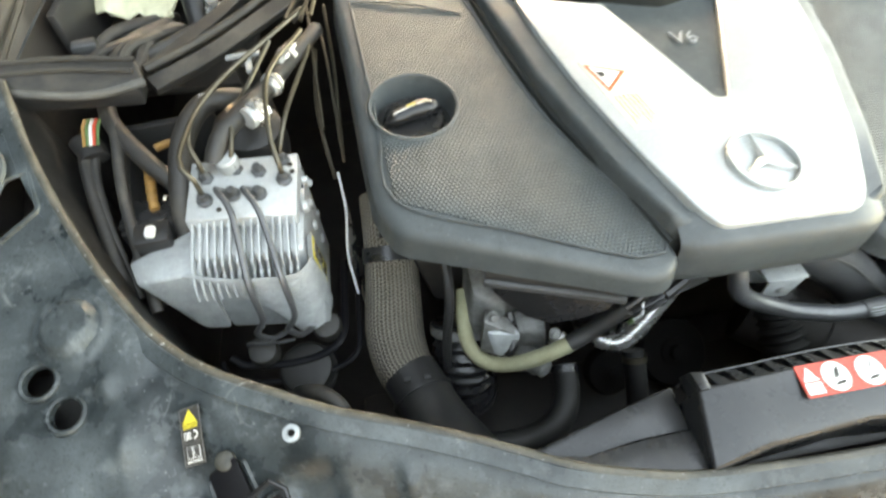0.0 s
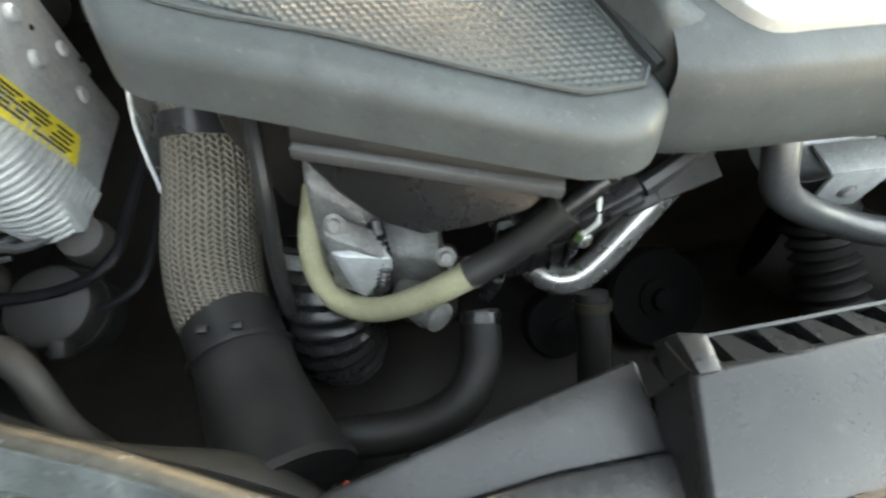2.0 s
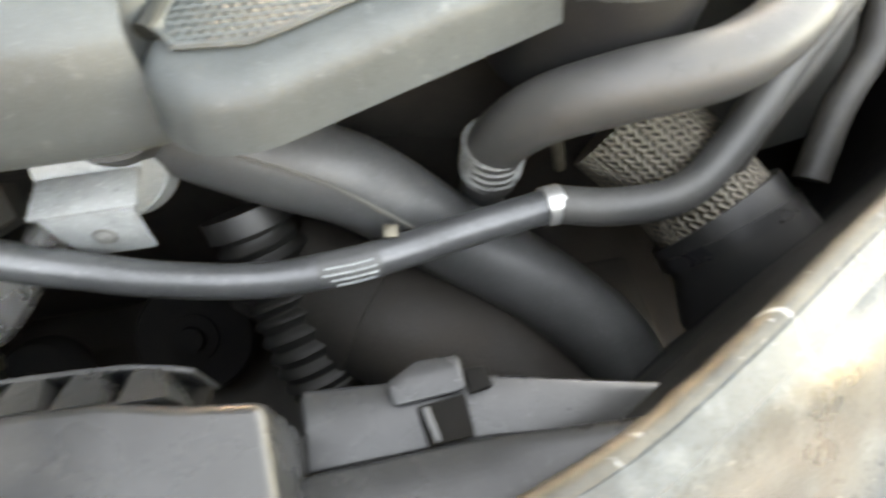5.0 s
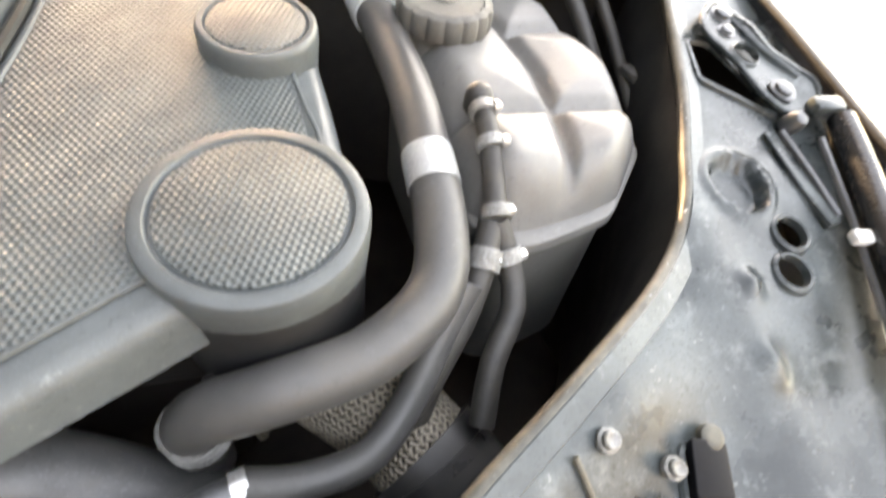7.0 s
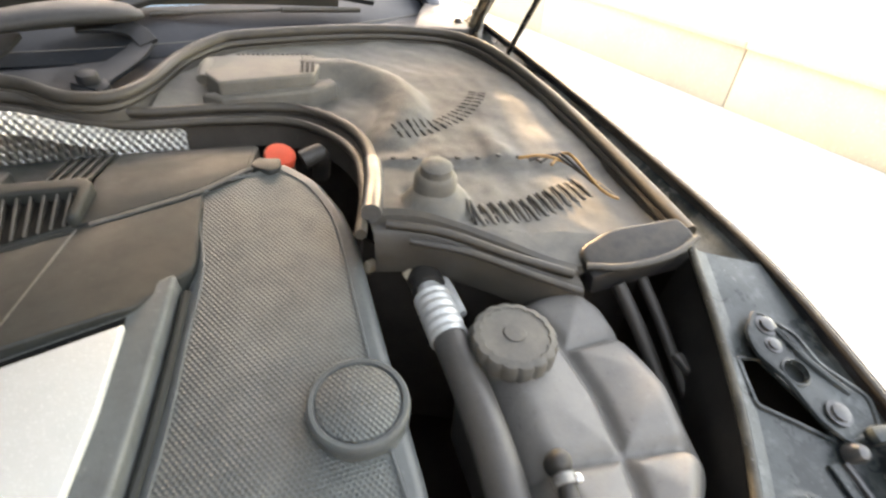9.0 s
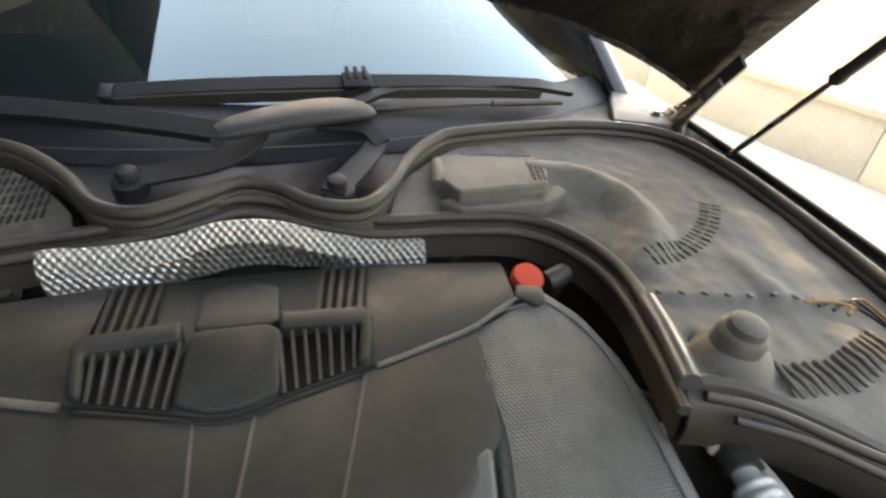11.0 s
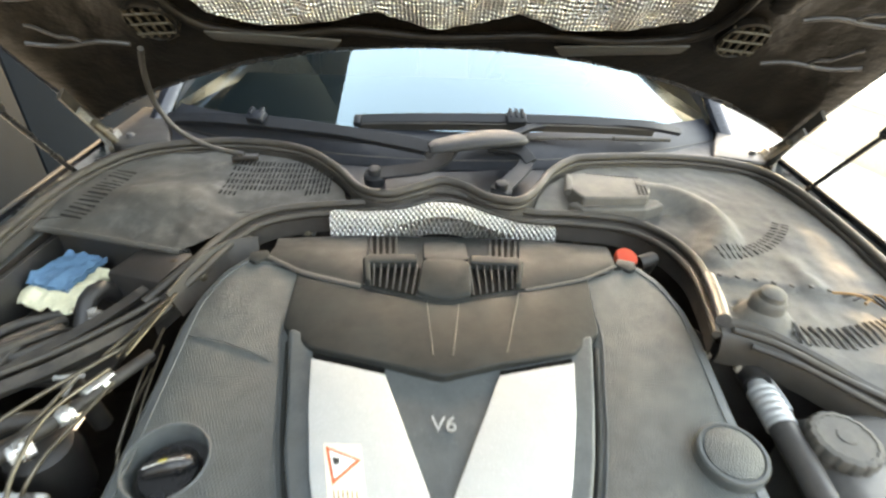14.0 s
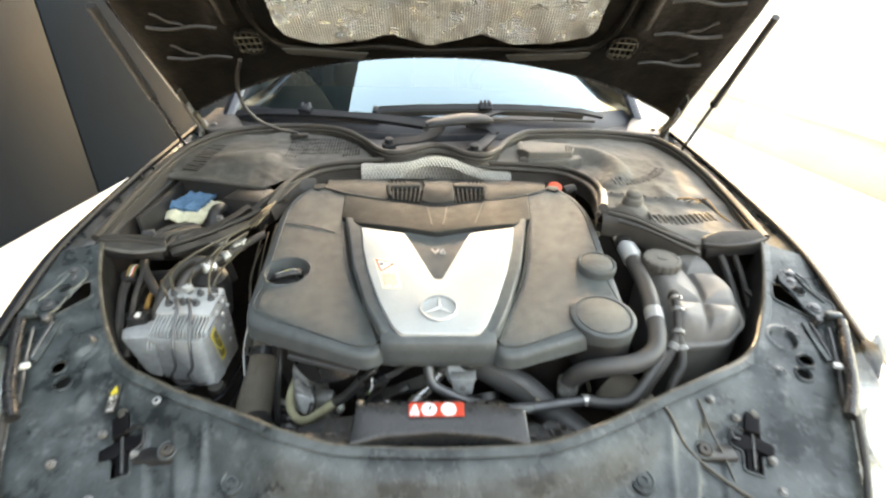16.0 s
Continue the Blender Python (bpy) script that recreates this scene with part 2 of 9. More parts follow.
M = {
    "cover": surface("moulded_plastic", (0.076, 0.087, 0.089), (0.060, 0.069, 0.071), rough=0.40, dust=0.22, dust_colour=(0.130, 0.140, 0.140), bump=0.25, grain=900),
    "slat": surface("dusty_slat", (0.05, 0.049, 0.046), (0.04, 0.039, 0.037), rough=0.55, dust=0.5, dust_colour=(0.13, 0.122, 0.105), bump=0.2),
    # rubber low in the bay, darkened in colour for the shade there
    "sunk_rubber": surface("shaded_black_rubber", (0.010, 0.0092, 0.0086), (0.007, 0.0065, 0.006), rough=0.6, dust=0.2, dust_colour=(0.024, 0.019, 0.015), bump=0.3, grit=0.1),
    # shade of gaps, pockets and deep parts, put into a near-black colour
    "pit": surface("hollow_shade_black", (0.006, 0.006, 0.006), (0.010, 0.009, 0.008), rough=0.8, bump=0.2, grit=0.0),
    # dark dust, plus the open bonnet's shade put into the base colour
    "rear_cover": surface("dusty_shaded_plastic", (0.0146, 0.0180, 0.0177), (0.0112, 0.0137, 0.0136), rough=0.56, dust=0.45, dust_colour=(0.0305, 0.0360, 0.0340), bump=0.25, grain=900, grit=0.25),
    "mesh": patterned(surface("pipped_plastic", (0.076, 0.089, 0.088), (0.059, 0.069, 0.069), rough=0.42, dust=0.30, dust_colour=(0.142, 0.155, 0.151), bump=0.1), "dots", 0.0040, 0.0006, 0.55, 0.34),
    "black": surface("black_plastic", (0.015, 0.015, 0.016), (0.021, 0.020, 0.019), rough=0.45, dust=0.25, dust_colour=(0.09, 0.078, 0.066), bump=0.3),
    "ink_black": surface("clean_black_plastic", (0.007, 0.007, 0.008), (0.005, 0.005, 0.006), rough=0.35, bump=0.1, grit=0.05),
    "black_gloss": surface("glossy_black_plastic", (0.016, 0.016, 0.017), rough=0.28, dust=0.15, dust_colour=(0.12, 0.1, 0.08), bump=0.1),
    "deep": surface("grimy_metal", (0.021, 0.0165, 0.014), (0.012, 0.0095, 0.008), rough=0.7, dust=0.4, dust_colour=(0.050, 0.037, 0.028), bump=0.6, scale=18, grit=0.2),
    "rubber": surface("rubber", (0.020, 0.019, 0.018), (0.03, 0.027, 0.024), rough=0.55, dust=0.45, dust_colour=(0.115, 0.10, 0.08), bump=0.2, dust_scale=16),
    "rubber_seal": surface("dusty_rubber_seal", (0.023, 0.021, 0.019), (0.036, 0.032, 0.027), rough=0.55, dust=0.5, dust_colour=(0.080, 0.067, 0.049), bump=0.25, dust_scale=14),
    "hose": surface("coolant_hose_rubber", (0.045, 0.045, 0.045), (0.062, 0.060, 0.057), rough=0.46, dust=0.35, dust_colour=(0.16, 0.14, 0.12), bump=0.2),
    "silver": surface("silver_lacquer", (0.455, 0.480, 0.475), (0.43, 0.455, 0.45), rough=0.36, metal=0.3, bump=0.05, dust=0.2, dust_colour=(0.42, 0.42, 0.405), rough_span=0.05, grit=0.08),
    "paint": scuffed(surface("dusty_dark_paint", (0.0130, 0.0178, 0.0190), (0.070, 0.085, 0.088), rough=0.32, dust=0.36, dust_colour=(0.200, 0.226, 0.228), bump=0.35, coat=0.15, dust_scale=38, scale=13, rough_span=0.22), (0.22, 0.235, 0.225), 0.5),
    "paint_clean": surface("dark_car_paint", (0.012, 0.014, 0.019), (0.014, 0.016, 0.022), rough=0.22, dust=0.2, dust_colour=(0.16, 0.15, 0.13), bump=0.03, coat=0.8),
    # darker and streakier than the right cover's plastic
    "cowl_streaked": surface("streaky_cowl_plastic", (0.040, 0.040, 0.037), (0.056, 0.055, 0.050), rough=0.6, dust=0.45, dust_colour=(0.15, 0.147, 0.132), bump=0.35, dust_scale=22, stretch=(1, 0.35, 1)),
    "cowl": surface("dusty_cowl_plastic", (0.062, 0.060, 0.056), (0.085, 0.081, 0.074), rough=0.65, dust=0.62, dust_colour=(0.155, 0.146, 0.127), bump=0.35, dust_scale=16),
    "cowl_dark": surface("cowl_panel_plastic", (0.013, 0.016, 0.021), (0.019, 0.022, 0.027), rough=0.4, dust=0.25, dust_colour=(0.050, 0.052, 0.055), bump=0.15),
    "wiper": surface("wiper_black", (0.011, 0.013, 0.016), (0.016, 0.018, 0.021), rough=0.5, dust=0.25, dust_colour=(0.036, 0.040, 0.045), bump=0.1),
    "wiper_cap": surface("faded_wiper_plastic", (0.026, 0.029, 0.033), (0.032, 0.035, 0.039), rough=0.6, dust=0.3, dust_colour=(0.055, 0.06, 0.066), bump=0.1),
    "cast": surface("cast_aluminium", (0.38, 0.40, 0.40), (0.29, 0.305, 0.305), rough=0.5, metal=0.35, bump=0.4, dust=0.35, dust_colour=(0.34, 0.33, 0.31), grain=600, scale=50),
    "rough_cast": surface("rough_cast_metal", (0.24, 0.24, 0.235), (0.13, 0.128, 0.12), rough=0.55, metal=0.4, bump=0.9, dust=0.3, dust_colour=(0.17, 0.155, 0.13), grain=350, scale=45, bump_size=0.0015),
    "fins": surface("machined_aluminium", (0.48, 0.50, 0.50), (0.40, 0.42, 0.42), rough=0.42, metal=0.4, bump=0.2, dust=0.35, dust_colour=(0.5, 0.49, 0.46), grain=500),
    "steel": surface("bright_steel", (0.66, 0.65, 0.63), (0.54, 0.53, 0.51), rough=0.27, metal=0.75, bump=0.08, dust=0.1),
    "zinc": surface("zinc_plated_steel", (0.12, 0.104, 0.08), (0.07, 0.060, 0.045), rough=0.4, metal=0.75, bump=0.1, dust=0.2, dust_colour=(0.25, 0.2, 0.14)),
    "pipe": surface("grey_coated_pipe", (0.105, 0.108, 0.112), (0.082, 0.084, 0.087), rough=0.36, metal=0.5, bump=0.08, dust=0.15),
    "rad_cover": surface("black_radiator_cover", (0.0225, 0.0235, 0.0245), (0.0165, 0.0175, 0.0185), rough=0.28, dust=0.3, dust_colour=(0.085, 0.080, 0.073), bump=0.2),
    "duct": surface("grey_air_duct_plastic", (0.065, 0.066, 0.067), (0.05, 0.051, 0.052), rough=0.45, dust=0.35, dust_colour=(0.14, 0.12, 0.1), bump=0.2),
    "olive": surface("olive_fabric_hose", (0.36, 0.345, 0.225), (0.29, 0.27, 0.17), rough=0.8, bump=0.7, grain=700, bump_size=0.0012),
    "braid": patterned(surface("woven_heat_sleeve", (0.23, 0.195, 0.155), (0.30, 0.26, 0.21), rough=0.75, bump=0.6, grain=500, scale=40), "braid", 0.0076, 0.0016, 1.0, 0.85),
    "foil": patterned(surface("embossed_foil", (0.82, 0.83, 0.82), (0.72, 0.73, 0.72), rough=0.36, metal=0.7, bump=0.2, dust=0.1), "scales", 0.0090, 0.0022, 1.0, 0.45),
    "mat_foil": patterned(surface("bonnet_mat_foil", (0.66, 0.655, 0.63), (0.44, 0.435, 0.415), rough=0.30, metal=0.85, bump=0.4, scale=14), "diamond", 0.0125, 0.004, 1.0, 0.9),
    "headlamp_inside": surface("lamp_reflector", (0.75, 0.76, 0.74), (0.6, 0.61, 0.6), rough=0.25, metal=0.5, bump=0.05),
    "red": surface("red_plastic", (0.58, 0.06, 0.03), (0.52, 0.055, 0.03), rough=0.45, bump=0.05, dust=0.15, grit=0.1),
    "sticker_red": surface("red_sticker", (0.56, 0.045, 0.022), (0.50, 0.04, 0.02), rough=0.4, bump=0.03, dust=0.12, grit=0.1),
    "sticker_white": surface("white_sticker", (0.80, 0.79, 0.76), (0.74, 0.73, 0.7), rough=0.45, bump=0.03, grit=0.1),
    "sticker_clear": surface("yellowed_sticker", (0.70, 0.64, 0.52), (0.66, 0.6, 0.48), rough=0.4, bump=0.03),
    "sticker_yellow": surface("yellow_label", (0.66, 0.52, 0.05), (0.56, 0.44, 0.05), rough=0.5, bump=0.05),
    "print": surface("black_print", (0.03, 0.028, 0.025), rough=0.6, bump=0.0, grit=0.1),
    "print_red": surface("orange_red_print", (0.65, 0.12, 0.04), rough=0.5, bump=0.0),
    "print_brown": surface("brown_print", (0.38, 0.27, 0.16), rough=0.5, bump=0.0),
    "blue_cloth": surface("blue_cloth", (0.05, 0.165, 0.27), (0.04, 0.125, 0.215), rough=0.85, bump=0.7, grain=600, bump_size=0.0012),
    "cream_cloth": surface("cream_cloth", (0.62, 0.60, 0.44), (0.5, 0.48, 0.34), rough=0.9, bump=0.7, grain=500, bump_size=0.0012),
    "copper": surface("copper_brown_plastic", (0.34, 0.17, 0.05), (0.25, 0.12, 0.04), rough=0.4, bump=0.1),
    "white_plastic": surface("white_plastic", (0.65, 0.66, 0.64), rough=0.4, bump=0.05, dust=0.2),
    "insulator": surface("bonnet_liner", (0.005, 0.0043, 0.0037), (0.011, 0.009, 0.007), rough=0.38, bump=0.9, grain=28, bump_size=0.004, grit=0.12),
    "concrete": surface("sunlit_concrete", (0.62, 0.615, 0.585), (0.54, 0.535, 0.51), rough=0.85, scale=2.5, grain=60, bump=0.5, bump_size=0.004, grit=0.1),
    "wall_dark": surface("dark_wall_cladding", (0.0040, 0.0075, 0.0112), (0.0056, 0.0098, 0.0146), rough=0.8, scale=1.5, grain=40, bump=0.2, bump_size=0.002, grit=0.1),
    "render_wall": surface("pale_rendered_wall", (0.62, 0.56, 0.46), (0.54, 0.49, 0.41), rough=0.85, scale=3, grain=50, bump=0.4, bump_size=0.003, grit=0.1),
    # for the added wall out of view, kept dark to cut warm bounce
    "wall_grey": surface("unseen_wall_grey", (0.060, 0.068, 0.078), (0.046, 0.053, 0.062), rough=0.85, scale=3, grain=50, bump=0.4, bump_size=0.003, grit=0.1),
    "interior": surface("dark_cabin_trim", (0.05, 0.052, 0.055), (0.07, 0.07, 0.072), rough=0.6, bump=0.2, grain=300),
    "tank": surface("dusty_tank_plastic", (0.112, 0.110, 0.106), (0.138, 0.134, 0.127), rough=0.5, dust=0.4, dust_colour=(0.19, 0.178, 0.162), bump=0.2),
    "worn_edge": scuffed(surface("worn_painted_edge", (0.032, 0.031, 0.026), (0.085, 0.079, 0.064), rough=0.42, dust=0.42, dust_colour=(0.145, 0.135, 0.110), scale=40, bump=0.3, dust_scale=22), (0.46, 0.48, 0.47), 0.8),
    # bay sides and hole backings: their shade is put into this near-black
    "bay_dark": surface("bay_shade_black", (0.009, 0.0085, 0.008), (0.006, 0.006, 0.006), rough=0.6, bump=0.3, scale=20),
    # black of openings that aren't cut, standing for the shade inside
    "hole": surface("hole_shade_black", (0.004, 0.004, 0.004), rough=0.9, bump=0.0, grit=0.1),
    "green": surface("green_weed", (0.06, 0.12, 0.04), rough=0.7),
}
for key in ("wiper", "wiper_cap", "cowl_dark"):
    M[key].node_tree.nodes["Principled BSDF"].inputs["Specular IOR Level"].default_value = 0.25
for key in ("cover", "mesh"):
    M[key].node_tree.nodes["Principled BSDF"].inputs["Specular IOR Level"].default_value = 0.34
M["rear_cover"].node_tree.nodes["Principled BSDF"].inputs["Specular IOR Level"].default_value = 0.3
M["pit"].node_tree.nodes["Principled BSDF"].inputs["Specular IOR Level"].default_value = 0.08
M["insulator"].node_tree.nodes["Principled BSDF"].inputs["Specular IOR Level"].default_value = 0.14
M["paint"].node_tree.nodes["Principled BSDF"].inputs["Specular IOR Level"].default_value = 0.30
M["worn_edge"].node_tree.nodes["Principled BSDF"].inputs["Specular IOR Level"].default_value = 0.35
M["ink_black"].node_tree.nodes["Principled BSDF"].inputs["Specular IOR Level"].default_value = 0.08
M["wall_dark"].node_tree.nodes["Principled BSDF"].inputs["Specular IOR Level"].default_value = 0.04


def clear_glass(name, tint, gloss_ior=1.5, clear=0.9, sheen=(1, 1, 1)):
    mat = bpy.data.materials.new(name)
    mat.use_nodes = True
    tree = mat.node_tree
    tree.nodes.remove(tree.nodes["Principled BSDF"])
    out = tree.nodes["Material Output"]
    through_ = tree.nodes.new("ShaderNodeBsdfTransparent")
    through_.inputs["Color"].default_value = (*(c * clear for c in tint), 1)
    shine = tree.nodes.new("ShaderNodeBsdfGlossy")
    shine.inputs["Color"].default_value = (*sheen, 1)
    shine.inputs["Roughness"].default_value = 0.02
    fresnel = tree.nodes.new("ShaderNodeFresnel")
    fresnel.inputs["IOR"].default_value = gloss_ior
    m = tree.nodes.new("ShaderNodeMixShader")
    link(tree, fresnel.outputs[0], m.inputs[0])
    link(tree, through_.outputs[0], m.inputs[1])
    link(tree, shine.outputs[0], m.inputs[2])
    link(tree, m.outputs[0], out.inputs["Surface"])
    return mat


M["glass"] = clear_glass("tinted_windscreen_glass", (0.55, 0.63, 0.6), 2.5, sheen=(0.52, 0.76, 0.86))
M["lamp_glass"] = clear_glass("headlamp_lens", (0.95, 0.96, 0.95), 1.5)


# ---- building tools ----
def thing(name, at, label, category, group="", kind=""):
    ob = new(name)
    ob.location = at
    ob.empty_display_size = 0.02
    return tagged(ob, label, category, group, kind)


def finish(bm, name, material, smooth=38):
    me = bpy.data.meshes.new(name)
    bmesh.ops.remove_doubles(bm, verts=bm.verts, dist=1e-6)
    bmesh.ops.recalc_face_normals(bm, faces=bm.faces)
    bm.to_mesh(me)
    bm.free()
    me.materials.append(M[material])
    if smooth:
        me.shade_smooth()
        me.set_sharp_from_angle(angle=radians(smooth))
    return me


def part(name, bm, material, parent=None, label="", smooth=38):
    ob = new(name, finish(bm, name, material, smooth))
    if parent is not None:
        ob.parent = parent
        top = parent
        place = Matrix.Identity(4)
        while top is not None:
            place = Matrix.Translation(top.location) @ place if top.type == "EMPTY" else place
            top = top.parent
        ob.matrix_parent_inverse = place.inverted() if parent.type == "EMPTY" else Matrix.Identity(4)
    if label:
        tagged(ob, label)
    return ob


def smooth_line(points, step=0.012, closed=False):
    """Catmull-Rom through the points, at about even steps. A point may carry a fourth number, which is carried along."""
    p = [np.array(q, float) for q in points]
    if any(len(q) > 3 for q in p):
        p = [q if len(q) > 3 else np.append(q, 1.0) for q in p]
    n = len(p)
    out = []
    for i in range(n if closed else n - 1):
        a, b = p[i], p[(i + 1) % n]
        before = p[i - 1] if (closed or i > 0) else 2 * a - b
        after = p[(i + 2) % n] if (closed or i + 2 < n) else 2 * b - a
        count = max(1, int(np.linalg.norm((b - a)[:3]) / step))
        for k in range(count):
            t = k / count
            out.append(0.5 * (2 * a + (b - before) * t + (2 * before - 5 * a + 4 * b - after) * t * t + (3 * a - before - 3 * b + after) * t ** 3))
    if not closed:
        out.append(p[-1])
    return out


def tube(points, radius, sides=14, step=0.012, ribs=0.0, pitch=0.01, squash=1.0, raw=False, hollow=False):
    """A hose or pipe swept along the points; a fourth number scales the radius there; ribs makes it corrugated."""
    path = [np.array(q, float) for q in points] if raw else smooth_line(points, step)
    bm = bmesh.new()
    uv = bm.loops.layers.uv.new("UVMap")
    up = None
    rings, along, run = [], [], 0.0
    for i, q in enumerate(path):
        a, b = path[max(0, i - 1)][:3], path[min(len(path) - 1, i + 1)][:3]
        way = Vector(b - a).normalized()
        if i:
            run += float(np.linalg.norm(path[i][:3] - path[i - 1][:3]))
        if up is None:
            up = way.orthogonal()
            if abs(way.z) < 0.9:
                up = Vector((0, 0, 1)) - way * way.z
        up = (up - way * up.dot(way)).normalized()
        side = way.cross(up)
        r = float(radius * (q[3] if len(q) > 3 else 1.0))
        if ribs:
            r *= 1 + ribs * math.sin(2 * math.pi * run / pitch)
        rings.append([bm.verts.new(Vector(q[:3]) + r * (math.cos(t) * side + squash * math.sin(t) * up)) for t in (2 * math.pi * k / sides for k in range(sides))])
        along.append(run)
    for i in range(len(rings) - 1):
        for k in range(sides):
            f = bm.faces.new((rings[i][k], rings[i][(k + 1) % sides], rings[i + 1][(k + 1) % sides], rings[i + 1][k]))
            round_ = 2 * math.pi * radius / sides
            for loop, (u, v) in zip(f.loops, ((k, i), (k + 1, i), (k + 1, i + 1), (k, i + 1))):
                loop[uv].uv = (u * round_, along[v])
    if not hollow:
        bm.faces.new(rings[0])
        bm.faces.new(rings[-1])
    return bm


def ring_faces(bm, lower, upper):
    n = len(lower)
    for k in range(n):
        bm.faces.new((lower[k], lower[(k + 1) % n], upper[(k + 1) % n], upper[k]))


def area2(poly):
    return sum(a[0] * b[1] - b[0] * a[1] for a, b in zip(poly, poly[1:] + poly[:1]))


def inset(poly, by):
    """The outline moved inwards by a distance (outwards: minus)."""
    poly = [tuple(q[:2]) for q in poly]
    sign = 1 if area2(poly) > 0 else -1
    out = []
    n = len(poly)
    for i in range(n):
        a, b, c = Vector(poly[i - 1]), Vector(poly[i]), Vector(poly[(i + 1) % n])
        u, v = (b - a).normalized(), (c - b).normalized()
        nu, nv = Vector((-u.y, u.x)) * sign, Vector((-v.y, v.x)) * sign
        m = nu + nv
        m = m / max(0.35, m.dot(m) / 2) if m.length > 1e-6 else nu
        out.append(tuple(b + m * by))
    return out


def rounded(poly, radius=0.012, steps=4):
    """The outline with its corners rounded off."""
    out = []
    n = len(poly)
    for i in range(n):
        a, b, c = Vector(poly[i - 1][:2]), Vector(poly[i][:2]), Vector(poly[(i + 1) % n][:2])
        d = min(radius, (b - a).length * 0.45, (c - b).length * 0.45)
        p, q = b + (a - b).normalized() * d, b + (c - b).normalized() * d
        for k in range(steps + 1):
            t = k / steps
            out.append(tuple((1 - t) ** 2 * p + 2 * t * (1 - t) * b + t * t * q))
    return out


def slab(outline, top, depth, edge=0.004, flare=0.0, steps=3, bottom=True, hole=None):
    """A moulded piece: an outline in plan, its top height as a function of (x, y), walls of that depth and rounded upper edges.
    depth may be a number or a function giving the height of the lower rim."""
    bm = bmesh.new()
    low = depth if callable(depth) else (lambda x, y: top(x, y) - depth)
    rings = []
    out = inset(outline, -flare) if flare else [tuple(q[:2]) for q in outline]
    rings.append([(x, y, low(x, y)) for x, y in out])
    for k in range(steps + 1):
        a = math.pi / 2 * k / steps
        pts = inset(outline, edge * (1 - math.cos(a)))
        rings.append([(x, y, top(x, y) - edge * (1 - math.sin(a))) for x, y in pts])
    made = [[bm.verts.new(q) for q in r] for r in rings]
    for lower, upper in zip(made, made[1:]):
        ring_faces(bm, lower, upper)
    cap(bm, made[-1], [bm.verts.new((x, y, top(x, y))) for x, y in hole] if hole else None)
    if bottom:
        cap(bm, made[0])
    return bm


def cap(bm, ring, hole=None):
    edges = []
    for loop in (ring, hole):
        n = len(loop) if loop else 0
        for k in range(n):
            e = bm.edges.get((loop[k], loop[(k + 1) % n])) or bm.edges.new((loop[k], loop[(k + 1) % n]))
            edges.append(e)
    bmesh.ops.triangle_fill(bm, edges=edges, use_beauty=True, normal=(0, 0, 1))


def box(centre, size, bevel=0.003, turn=(0, 0, 0), segments=2):
    bm = bmesh.new()
    bmesh.ops.create_cube(bm, size=1.0)
    bmesh.ops.scale(bm, vec=size, verts=bm.verts)
    if bevel:
        bmesh.ops.bevel(bm, geom=bm.edges[:], offset=min(bevel, min(size) * 0.45), segments=segments, affect="EDGES", profile=0.5)
    bmesh.ops.transform(bm, matrix=pose(*centre, *turn), verts=bm.verts)
    return bm


def hull_box(lower, upper, bevel=0.004):
    """A six-sided block from four lower and four upper corners, going round alike."""
    bm = bmesh.new()
    a, b = [bm.verts.new(q) for q in lower], [bm.verts.new(q) for q in upper]
    ring_faces(bm, a, b)
    bm.faces.new(a)
    bm.faces.new(b)
    bmesh.ops.recalc_face_normals(bm, faces=bm.faces)
    if bevel:
        bmesh.ops.bevel(bm, geom=bm.edges[:], offset=bevel, segments=2, affect="EDGES", profile=0.5)
    return bm


def turned(profile, at, axis=(0, 0, 1), sides=32, flutes=0, flute_depth=0.0, ends=True):
    """A turned piece: rows of (radius, height) along an axis from a point. flutes makes grips round it."""
    bm = bmesh.new()
    m = Matrix.Translation(at) @ Vector(axis).to_track_quat("Z", "Y").to_matrix().to_4x4()
    rings = []
    for r, h in profile:
        ring = []
        for k in range(sides):
            t = 2 * math.pi * k / sides
            rr = r * (1 - flute_depth * (0.5 + 0.5 * math.cos(flutes * t)) ** 4) if flutes else r
            ring.append(bm.verts.new(m @ Vector((rr * math.cos(t), rr * math.sin(t), h))))
        rings.append(ring)
    for a, b in zip(rings, rings[1:]):
        ring_faces(bm, a, b)
    if ends:
        bm.faces.new(rings[0])
        bm.faces.new(rings[-1])
    return bm


def sheet(lines, thick=0.0, bumps=None):
    """A skin through several lines of equally many points; thick gives it a second side below."""
    bm = bmesh.new()
    rows_ = []
    for line in lines:
        row = []
        for q in line:
            z = q[2] + (bumps(q[0], q[1]) if bumps else 0.0)
            row.append(bm.verts.new((q[0], q[1], z)))
        rows_.append(row)
    for a, b in zip(rows_, rows_[1:]):
        for k in range(len(a) - 1):
            bm.faces.new((a[k], a[k + 1], b[k + 1], b[k]))
    if thick:
        bmesh.ops.recalc_face_normals(bm, faces=bm.faces)
        bmesh.ops.solidify(bm, geom=bm.faces[:], thickness=thick)
    return bm


def even(points, count):
    """That many points at even steps along a smooth line."""
    line = [np.array(q[:3], float) for q in smooth_line(points, 0.01)]
    run = np.r_[0, np.cumsum([np.linalg.norm(b - a) for a, b in zip(line, line[1:])])]
    want = np.linspace(0, run[-1], count)
    return [tuple(np.interp(want, run, [q[k] for q in line])[i] for k in range(3)) for i in range(count)]


